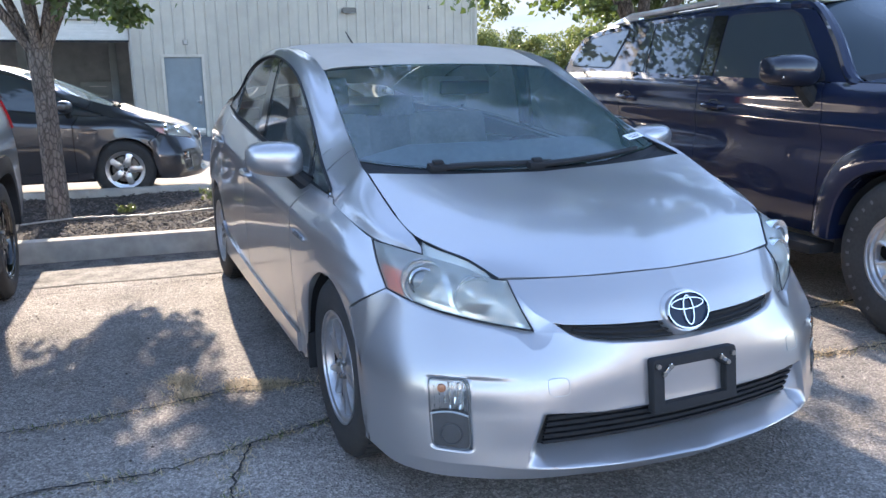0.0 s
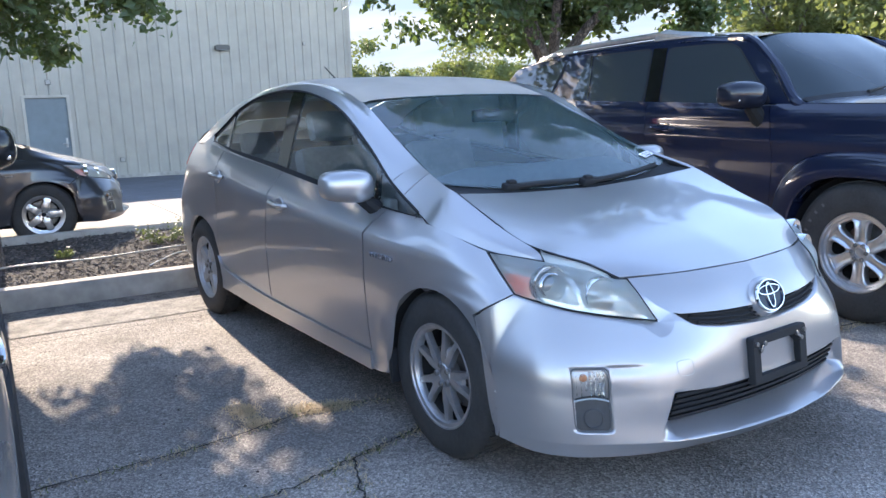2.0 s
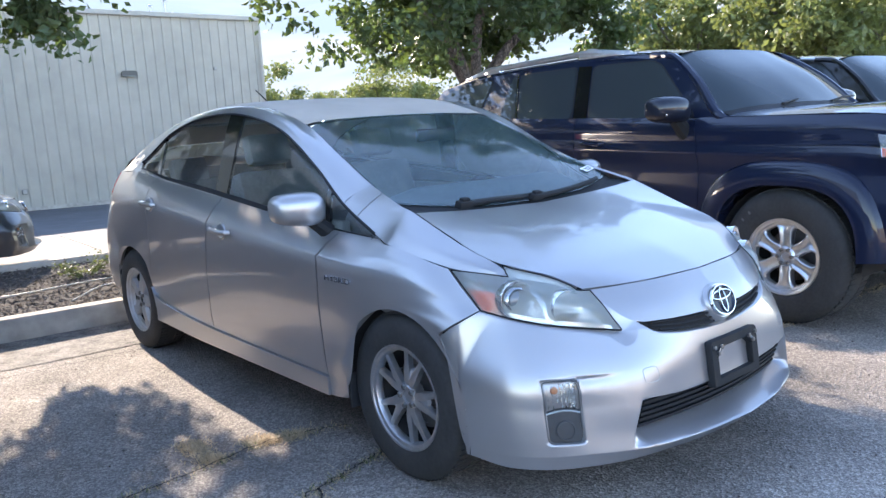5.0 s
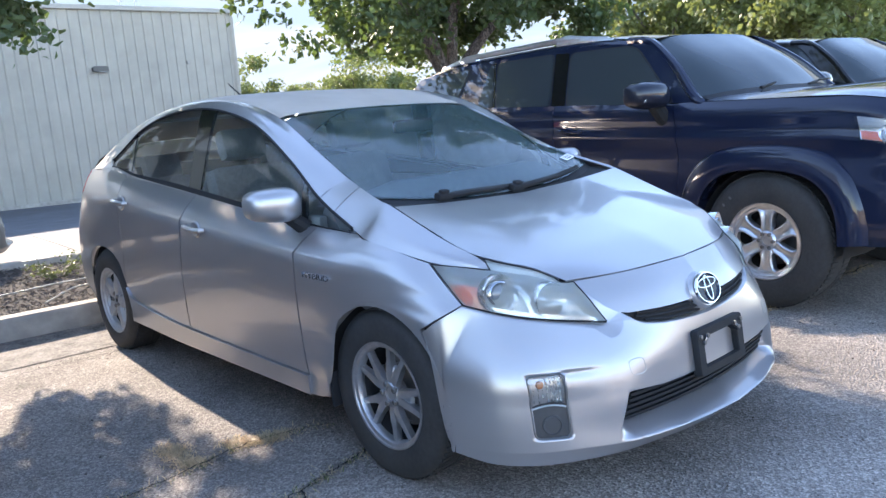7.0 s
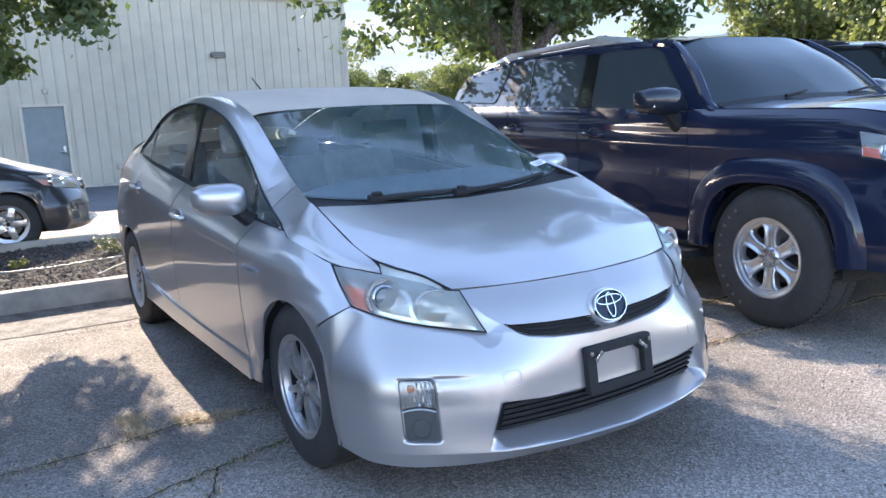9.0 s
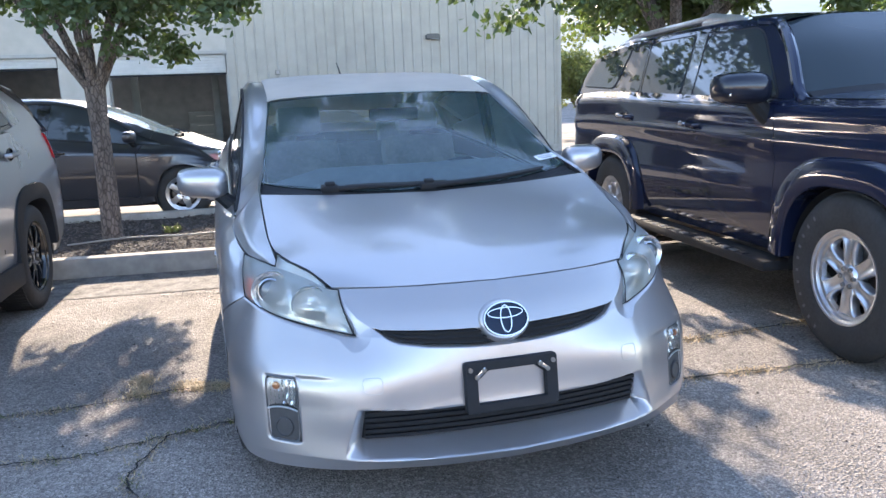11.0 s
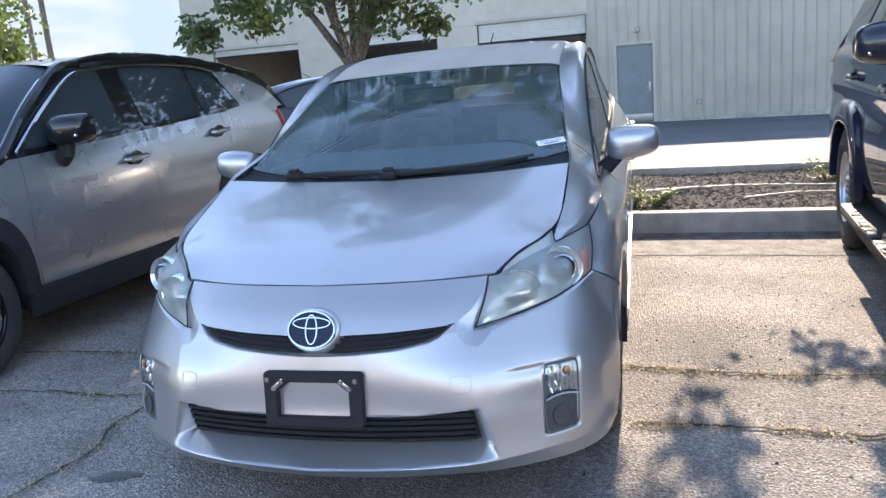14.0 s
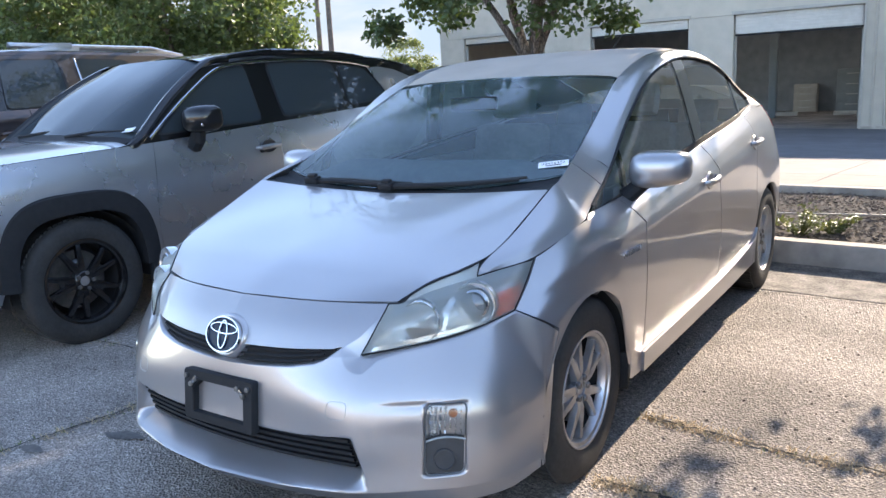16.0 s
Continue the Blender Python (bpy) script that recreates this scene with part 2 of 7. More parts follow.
grain.inputs["Scale"].default_value = (1.0, 1.0, 0.16)
l.new(n["Texture Coordinate"].outputs["Object"], grain.inputs[0])
for nd in [q for q in n if q.type == "TEX_NOISE"]:
    l.new(grain.outputs[0], nd.inputs[0])
n["Bump"].inputs["Distance"].default_value = 0.02
plate, gapm, dark_gap, deep, slab_map = n.new("ShaderNodeTexVoronoi"), n.new("ShaderNodeMapRange"), n.new("ShaderNodeMixRGB"), n.new("ShaderNodeBump"), n.new("ShaderNodeMapping")
plate.feature, plate.inputs["Scale"].default_value = "DISTANCE_TO_EDGE", 34      # scaly plates, taller than wide
slab_map.inputs["Scale"].default_value = (1.0, 1.0, 0.42)
l.new(n["Texture Coordinate"].outputs["Object"], slab_map.inputs[0]), l.new(slab_map.outputs[0], plate.inputs["Vector"])
gapm.inputs[1].default_value, gapm.inputs[2].default_value, gapm.inputs[3].default_value, gapm.inputs[4].default_value = 0.0, 0.16, 0.38, 1.0
l.new(plate.outputs["Distance"], gapm.inputs[0])
dark_gap.blend_type, dark_gap.inputs[0].default_value = "MULTIPLY", 1.0
bb = n["Principled BSDF"]
l.new(bb.inputs["Base Color"].links[0].from_socket, dark_gap.inputs[1]), l.new(gapm.outputs[0], dark_gap.inputs[2])
l.new(dark_gap.outputs[0], bb.inputs["Base Color"])
deep.inputs["Strength"].default_value, deep.inputs["Distance"].default_value = 0.9, 0.012
l.new(gapm.outputs[0], deep.inputs["Height"]), l.new(n["Bump"].outputs[0], deep.inputs["Normal"]), l.new(deep.outputs[0], bb.inputs["Normal"])
LEAF = leafy("pear_leaf", (0.053, 0.082, 0.036), (0.20, 0.30, 0.06))
LEAF_MID = leafy("street_tree_leaf", (0.055, 0.085, 0.030), (0.20, 0.28, 0.06))
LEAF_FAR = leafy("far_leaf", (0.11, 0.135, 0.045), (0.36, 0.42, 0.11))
GRASS = leafy("dry_grass", (0.52, 0.40, 0.25), (0.50, 0.38, 0.24))
WEED = leafy("weed_leaf", (0.095, 0.12, 0.04), (0.24, 0.28, 0.07))
HOSE = mat("irrigation_hose", (0.40, 0.38, 0.34), 0.5, vary=0.2, scale=20)
OIL = mat("oil_film", (0.135, 0.122, 0.112), 0.45, vary=0.5, scale=60)
STAIN = mat("oil_dark_asphalt", (0.055, 0.052, 0.050), 0.95, vary=0.4, scale=20, spec=0.05)
LEADPIPE = mat("galvanised", (0.45, 0.46, 0.47), 0.4, 0.7, vary=0.15, scale=12)
POLEWOOD = mat("pole_wood", (0.14, 0.11, 0.09), 0.9, vary=0.3, scale=8)
LUMEN = bpy.data.materials.new("tube_light")
LUMEN.use_nodes = True
LUMEN.node_tree.nodes["Principled BSDF"].inputs["Emission Color"].default_value = (0.9, 0.95, 1.0, 1)
LUMEN.node_tree.nodes["Principled BSDF"].inputs["Emission Strength"].default_value = 7.0


# ---- mesh helpers ----
def link_mesh(name, bm, material, smooth=True, doubles=0.0, sharp=0.6):
    if doubles:
        bmesh.ops.remove_doubles(bm, verts=bm.verts, dist=doubles)
    bmesh.ops.recalc_face_normals(bm, faces=bm.faces)
    me = bpy.data.meshes.new(name)
    if smooth:
        for f in bm.faces:
            f.smooth = True
        for e in bm.edges:
            if len(e.link_faces) == 2 and e.calc_face_angle(0) > sharp:
                e.smooth = False
    bm.to_mesh(me)
    bm.free()
    me.materials.append(material)
    return new(name, me)


def part(name, bm, material, parent, label="", smooth=True, doubles=0.0, sharp=0.6):
    ob = link_mesh(name, bm, material, smooth, doubles, sharp)
    ob.parent = parent
    if label:
        ob["label"] = label
    return ob


def thing(name, m, label, category, group="", kind=""):
    e = new(name)
    e.empty_display_size = 0.2
    e.matrix_world = m
    return tagged(e, label, category, group, kind)


def solo(name, bm, material, label, category, group="", kind="", smooth=True):
    return tagged(link_mesh(name, bm, material, smooth), label, category, group, kind)


def add_box(bm, lo, hi, bevel=0.0, m=None):
    vs = [bm.verts.new((x, y, z)) for x in (lo[0], hi[0]) for y in (lo[1], hi[1]) for z in (lo[2], hi[2])]
    fs = [bm.faces.new([vs[i] for i in q]) for q in ((0, 1, 3, 2), (4, 6, 7, 5), (0, 4, 5, 1), (2, 3, 7, 6), (0, 2, 6, 4), (1, 5, 7, 3))]
    if bevel:
        es = list({e for f in fs for e in f.edges})
        r = bmesh.ops.bevel(bm, geom=es, offset=bevel, segments=2, affect="EDGES", profile=0.6)
        vs = list({v for f in r["faces"] for v in f.verts} | {v for v in vs if v.is_valid})
    if m is not None:
        bmesh.ops.transform(bm, matrix=m, verts=[v for v in vs if v.is_valid])
    return bm


def add_tube(bm, pts, radii, seg=10, caps=True):
    """A tapered tube along points."""
    pts = [Vector(p) for p in pts]
    if isinstance(radii, (int, float)):
        radii = [radii] * len(pts)
    rings, up = [], Vector((0.13, 0.29, 0.95))
    for i, p in enumerate(pts):
        d = (pts[min(i + 1, len(pts) - 1)] - pts[max(i - 1, 0)]).normalized()
        a = d.cross(up)
        if a.length < 0.05:
            a = d.cross(Vector((1, 0, 0)))
        a.normalize()
        b = d.cross(a)
        rings.append([bm.verts.new(p + radii[i] * (math.cos(t) * a + math.sin(t) * b)) for t in [2 * math.pi * k / seg for k in range(seg)]])
    for r, s in zip(rings, rings[1:]):
        for k in range(seg):
            bm.faces.new((r[k], r[(k + 1) % seg], s[(k + 1) % seg], s[k]))
    if caps:
        bm.faces.new(rings[0][::-1]), bm.faces.new(rings[-1])
    return bm


def add_lathe(bm, prof, seg=40, axis_m=None):
    """Turns a profile of (radius, height) round the local z axis, then places it by axis_m."""
    rings = []
    for r, h in prof:
        rings.append([bm.verts.new((r * math.cos(a), r * math.sin(a), h)) for a in [2 * math.pi * k / seg for k in range(seg)]] if r > 1e-5 else [bm.verts.new((0, 0, h))])
    for a, b in zip(rings, rings[1:]):
        for k in range(seg):
            q = [a[k % len(a)], a[(k + 1) % len(a)], b[(k + 1) % len(b)], b[k % len(b)]]
            q = list(dict.fromkeys(q))
            if len(q) > 2:
                bm.faces.new(q)
    if axis_m is not None:
        bmesh.ops.transform(bm, matrix=axis_m, verts=[v for r in rings for v in r])
    return bm


def add_prism(bm, poly, d0, d1, m=None):
    """A plate: a polygon in x, y between the heights d0 and d1."""
    a = [bm.verts.new((x, y, d0)) for x, y in poly]
    b = [bm.verts.new((x, y, d1)) for x, y in poly]
    bm.faces.new(a[::-1]), bm.faces.new(b)
    for k in range(len(poly)):
        bm.faces.new((a[k], a[(k + 1) % len(poly)], b[(k + 1) % len(poly)], b[k]))
    if m is not None:
        bmesh.ops.transform(bm, matrix=m, verts=a + b)
    return bm


def pchip(vals):
    """A monotone cubic through values at 0, 1, 2 ...: no overshoot. Vector valued."""
    P = np.array(vals, float)
    d = np.diff(P, axis=0)
    m = np.zeros_like(P)
    if len(P) > 2:
        a, b = d[:-1], d[1:]
        same = a * b > 0
        m[1:-1] = np.where(same, 2 * a * b / np.where(np.abs(a + b) < 1e-12, 1, a + b), 0)
    m[0], m[-1] = d[0], d[-1]

    def at(u):
        u = min(max(u, 0.0), len(P) - 1.0)
        i = min(int(u), len(P) - 2)
        t = u - i
        return (2 * t**3 - 3 * t**2 + 1) * P[i] + (t**3 - 2 * t**2 + t) * m[i] + (-2 * t**3 + 3 * t**2) * P[i + 1] + (t**3 - t**2) * m[i + 1]

    return at


def spline(pts):
    """Catmull-Rom through points at 0, 1, 2 ..."""
    P = np.array(pts, float)
    m = np.zeros_like(P)
    m[1:-1] = (P[2:] - P[:-2]) / 2
    m[0], m[-1] = P[1] - P[0], P[-1] - P[-2]

    def at(u):
        u = min(max(u, 0.0), len(P) - 1.0)
        i = min(int(u), len(P) - 2)
        t = u - i
        return (2 * t**3 - 3 * t**2 + 1) * P[i] + (t**3 - 2 * t**2 + t) * m[i] + (-2 * t**3 + 3 * t**2) * P[i + 1] + (t**3 - t**2) * m[i + 1]

    return at


class Net:
    """A smooth sheet over feature lines: at(u, v), u along the lines, v across them."""

    def __init__(self, lines, smooth_u=pchip, folds=()):
        self.lines = [ln if callable(ln) else smooth_u(ln) for ln in lines]
        self.memo, self.folds = {}, [0, *folds, len(lines) - 1]

    def at(self, u, v):
        k = round(u, 5)
        if k not in self.memo:
            col = [ln(u) for ln in self.lines]
            self.memo[k] = [spline(col[a : b + 1]) for a, b in zip(self.folds, self.folds[1:])]
        i = max(j for j in range(len(self.folds) - 1) if j == 0 or self.folds[j] <= v)
        return Vector(self.memo[k][i](v - self.folds[i]))

    def normal(self, u, v):
        e = 0.02
        n = (self.at(u + e, v) - self.at(u - e, v)).cross(self.at(u, v + e) - self.at(u, v - e))
        return n.normalized() if n.length > 1e-12 else Vector((0, 0, 1))


def add_sheet(bm, net, us, vs, side=1, off=0.0, skirt=0.0, out=Vector((0, 0, 0))):
    """A piece of a net as faces. side -1 mirrors in x; off moves it along its normal, away from the point out; skirt folds its rim inwards."""
    grid, inner = [], []
    c = net.at(sum(us) / len(us), sum(vs) / len(vs))
    for u in us:
        row, irow = [], []
        for v in vs:
            p = net.at(u, v)
            nn = net.normal(u, v)
            if nn.dot(p - out) < 0:
                nn = -nn
            p = p + off * nn
            q = p - skirt * nn
            row.append(bm.verts.new((side * p.x, p.y, p.z)))
            irow.append(q)
        grid.append(row), inner.append(irow)
    for i in range(len(us) - 1):
        for j in range(len(vs) - 1):
            q = [grid[i][j], grid[i + 1][j], grid[i + 1][j + 1], grid[i][j + 1]]
            if len({tuple(round(c, 6) for c in w.co) for w in q}) == 4:
                bm.faces.new(q if side > 0 else q[::-1])
            else:
                r = []
                for w in q:
                    if all((w.co - z.co).length > 1e-6 for z in r):
                        r.append(w)
                if len(r) == 3:
                    bm.faces.new(r)
    if skirt:
        I, J = len(us), len(vs)
        ring = [(i, 0) for i in range(I)] + [(I - 1, j) for j in range(1, J)] + [(i, J - 1) for i in range(I - 2, -1, -1)] + [(0, j) for j in range(J - 2, 0, -1)]
        iv = [bm.verts.new((side * inner[i][j].x, inner[i][j].y, inner[i][j].z)) for i, j in ring]
        for k in range(len(ring)):
            a, b = ring[k], ring[(k + 1) % len(ring)]
            bm.faces.new((grid[a[0]][a[1]], grid[b[0]][b[1]], iv[(k + 1) % len(ring)], iv[k]))
    return bm


def span(a, b, n):
    return [a + (b - a) * k / n for k in range(n + 1)]


def spans(stops, n):
    out = [stops[0]]
    for a, b in zip(stops, stops[1:]):
        out += [a + (b - a) * (k + 1) / n for k in range(n)]
    return out


# ---- the hatchback: feature lines of one half, x to its left side, y from the front bumper backwards ----
def arch_line(head, mid, tail, hubs, R):
    """The lower edge: bumper, front arch, sill, rear arch, rear bumper, by station."""
    h, m, t = pchip(head), pchip(mid), pchip(tail)
    n0 = len(head) - 1                         # station at the front arch's front foot
    n1, n2 = n0 + 4, n0 + 4 + len(mid) - 1
    n3 = n2 + 4

    def at(u):
        if u <= n0:
            return h(u)
        if u < n1:
            a = math.pi + 0.31 - (u - n0) / 4 * (math.pi + 0.50)
            return np.array((0.852 + 0.005 * (u - n0) - 0.006 * abs(math.cos(a)) ** 6, hubs[0] + R * math.cos(a), 0.305 + R * math.sin(a)))
        if u <= n2:
            return m(u - n1)
        if u < n3:
            a = math.pi + 0.19 - (u - n2) / 4 * (math.pi + 0.36)
            return np.array((0.869 - 0.012 * abs(math.cos(a)) ** 6 - 0.02 * (u - n2) / 4, hubs[1] + R * math.cos(a), 0.305 + R * math.sin(a)))
        return t(u - n3)

    return at


HB_R, HB_HUBS = 0.347, (0.902, 3.60)
HB_A = arch_line(
    [(0, .060, .20), (.2, .075, .20), (.36, .110, .198), (.455, .135, .197), (.53, .165, .195), (.635, .226, .192), (.738, .310, .190), (.805, .415, .190), (.840, .5715, .20)],
    [(.861, 1.243, .24), (.850, 1.40, .216), (.848, 2.50, .216), (.857, 3.259, .24)],
    [(.837, 3.942, .246), (.76, 4.22, .26), (.5, 4.38, .27), (0, 4.40, .27)], HB_HUBS, HB_R)
HB_B = [(0, .012, .244), (.2, .030, .244), (.36, .066, .242), (.455, .094, .242), (.527, .130, .241), (.632, .203, .240), (.735, .290, .238), (.803, .392, .235), (.844, .567, .232), (.855, .665, .60),
        (.861, .895, .655), (.866, 1.12, .58), (.860, 1.247, .292), (.853, 1.40, .296), (.853, 2.50, .312), (.858, 3.255, .385), (.871, 3.375, .60), (.869, 3.615, .656), (.861, 3.85, .595), (.845, 3.955, .33), (.79, 4.25, .33), (.52, 4.42, .33), (0, 4.43, .33)]
HB_C = [(0, .050, .30), (.2, .062, .30), (.36, .085, .30), (.455, .106, .30), (.525, .140, .30), (.632, .214, .30), (.735, .292, .30), (.803, .386, .298), (.848, .566, .29), (.852, .645, .613),
        (.860, .885, .664), (.866, 1.10, .60), (.868, 1.248, .36), (.860, 1.40, .36), (.858, 2.50, .375), (.864, 3.25, .43), (.87, 3.385, .615), (.868, 3.62, .664), (.86, 3.86, .61), (.85, 3.957, .42), (.80, 4.27, .42), (.53, 4.44, .42), (0, 4.45, .42)]
HB_D = [(0, .084, .385), (.2, .088, .385), (.36, .101, .386), (.455, .117, .387), (.522, .148, .385), (.632, .226, .384), (.737, .304, .382), (.802, .390, .38), (.850, .568, .38), (.840, .62, .632),
        (.858, .87, .676), (.866, 1.07, .62), (.871, 1.245, .47), (.867, 1.40, .47), (.865, 2.49, .48), (.867, 3.23, .52), (.869, 3.40, .65), (.866, 3.63, .68), (.858, 3.87, .65), (.85, 3.965, .52), (.80, 4.28, .52), (.53, 4.45, .52), (0, 4.46, .52)]
HB_E = [(0, .099, .495), (.2, .103, .494), (.36, .117, .490), (.452, .139, .487), (.52, .172, .485), (.625, .236, .48), (.733, .320, .48), (.797, .412, .483), (.842, .566, .49), (.818, .585, .655),
        (.852, .84, .705), (.862, 1.03, .68), (.872, 1.2, .62), (.8725, 1.40, .62), (.8725, 2.47, .64), (.866, 3.2, .68), (.862, 3.42, .75), (.858, 3.64, .76), (.85, 3.88, .75), (.84, 4.04, .72), (.785, 4.28, .70), (.52, 4.44, .70), (0, 4.46, .70)]
HB_F = [(0, .118, .595), (.18, .128, .597), (.36, .165, .60), (.455, .205, .606), (.52, .25, .615), (.60, .31, .628), (.68, .39, .645), (.73, .46, .662), (.757, .505, .674), (.775, .545, .685),
        (.838, .80, .755), (.852, .99, .775), (.866, 1.15, .785), (.868, 1.40, .80), (.868, 2.43, .875), (.858, 3.22, .935), (.851, 3.42, .95), (.836, 3.65, .955), (.820, 3.88, .955), (.803, 4.02, .95), (.74, 4.24, .92), (.5, 4.40, .92), (0, 4.44, .92)]
HB_G = [(0, .215, .737), (.2, .232, .737), (.36, .268, .736), (.47, .31, .734), (.51, .335, .733), (.585, .42, .762), (.66, .507, .783), (.70, .57, .793), (.735, .64, .80), (.762, .705, .806),
        (.788, .86, .843), (.794, 1.0, .867), (.792, 1.15, .878), (.790, 1.34, .888), (.789, 2.38, .992), (.781, 3.22, 1.07), (.772, 3.4, 1.092), (.755, 3.65, 1.105), (.735, 3.88, 1.10), (.715, 4.02, 1.105), (.66, 4.2, 1.09), (.45, 4.34, 1.08), (0, 4.40, 1.08)]
HB_FG = [tuple((np.array(f) + g) / 2 + b) for f, g, b in zip(HB_F, HB_G, [(0, -.006, .003)] * 4 + [(.012, -.022, .016)] * 5 + [(.006, -.002, .003)] * 14)]
# the glasshouse of one side, from the mirror's corner backwards
HB_W0 = [(.794, 1.03, .870), (.790, 1.32, .887), (.789, 1.6, .911), (.789, 1.95, .948), (.789, 2.33, .987), (.788, 2.6, 1.015), (.784, 2.95, 1.045), (.781, 3.2, 1.067), (.772, 3.4, 1.091), (.757, 3.6, 1.102), (.717, 4.0, 1.104)]
HB_W1 = [(.780, 1.075, .884), (.778, 1.32, .898), (.777, 1.6, .922), (.777, 1.95, .962), (.777, 2.33, 1.004), (.777, 2.6, 1.032), (.771, 2.95, 1.062), (.763, 3.2, 1.082), (.752, 3.42, 1.112), (.741, 3.60, 1.124), (.705, 4.0, 1.116)]
HB_W2 = [(.776, 1.085, .890), (.742, 1.36, 1.00), (.715, 1.59, 1.145), (.690, 1.90, 1.305), (.678, 2.25, 1.386), (.674, 2.57, 1.404), (.670, 2.93, 1.38), (.668, 3.25, 1.322), (.672, 3.50, 1.238), (.700, 3.68, 1.160), (.668, 4.02, 1.142)]
HB_W3 = [(.684, 1.06, 1.0), (.648, 1.29, 1.072), (.618, 1.53, 1.177), (.578, 1.87, 1.326), (.573, 2.20, 1.414), (.572, 2.56, 1.445), (.568, 2.93, 1.436), (.562, 3.3, 1.40), (.56, 3.66, 1.335), (.56, 3.92, 1.27), (.56, 4.15, 1.20)]
HB_ROOF0 = [(0, 1.845, 1.352), (0, 2.2, 1.442), (0, 2.56, 1.474), (0, 2.93, 1.472), (0, 3.3, 1.443), (0, 3.66, 1.385), (0, 3.92, 1.325), (0, 4.17, 1.25)]
HB_ROOF1 = [(.32, 1.852, 1.348), (.32, 2.2, 1.438), (.32, 2.56, 1.470), (.32, 2.93, 1.466), (.32, 3.3, 1.436), (.31, 3.66, 1.376), (.31, 3.92, 1.315), (.31, 4.16, 1.24)]
HB_ROOF2 = [(.52, 1.863, 1.338), (.515, 2.2, 1.428), (.515, 2.56, 1.459), (.51, 2.93, 1.452), (.505, 3.3, 1.419), (.505, 3.66, 1.356), (.505, 3.92, 1.294), (.505, 4.155, 1.222)]
HB_HOOD_C = [(0, .215, .737), (0, .32, .780), (0, .43, .818), (0, .62, .868), (0, .80, .912), (0, .95, .944)]
HB_HOOD_M = [(.30, .252, .737), (.345, .36, .777), (.375, .46, .813), (.385, .64, .868), (.385, .83, .917), (.385, .97, .955)]
HB_HOOD_S = [(.509, .335, .735), (.570, .42, .781), (.630, .50, .806), (.674, .62, .838), (.682, .82, .914), (.682, .975, .976)]
HB_GLASS_B = [(0, 1.00, .950), (.30, 1.02, .957), (.55, 1.085, .983), (.668, 1.135, 1.002)]
HB_GLASS_M = [(0, 1.40, 1.180), (.285, 1.415, 1.174), (.52, 1.462, 1.166), (.622, 1.505, 1.166)]
HB_GLASS_T = [(0, 1.84, 1.354), (.27, 1.85, 1.350), (.47, 1.87, 1.339), (.574, 1.885, 1.330)]


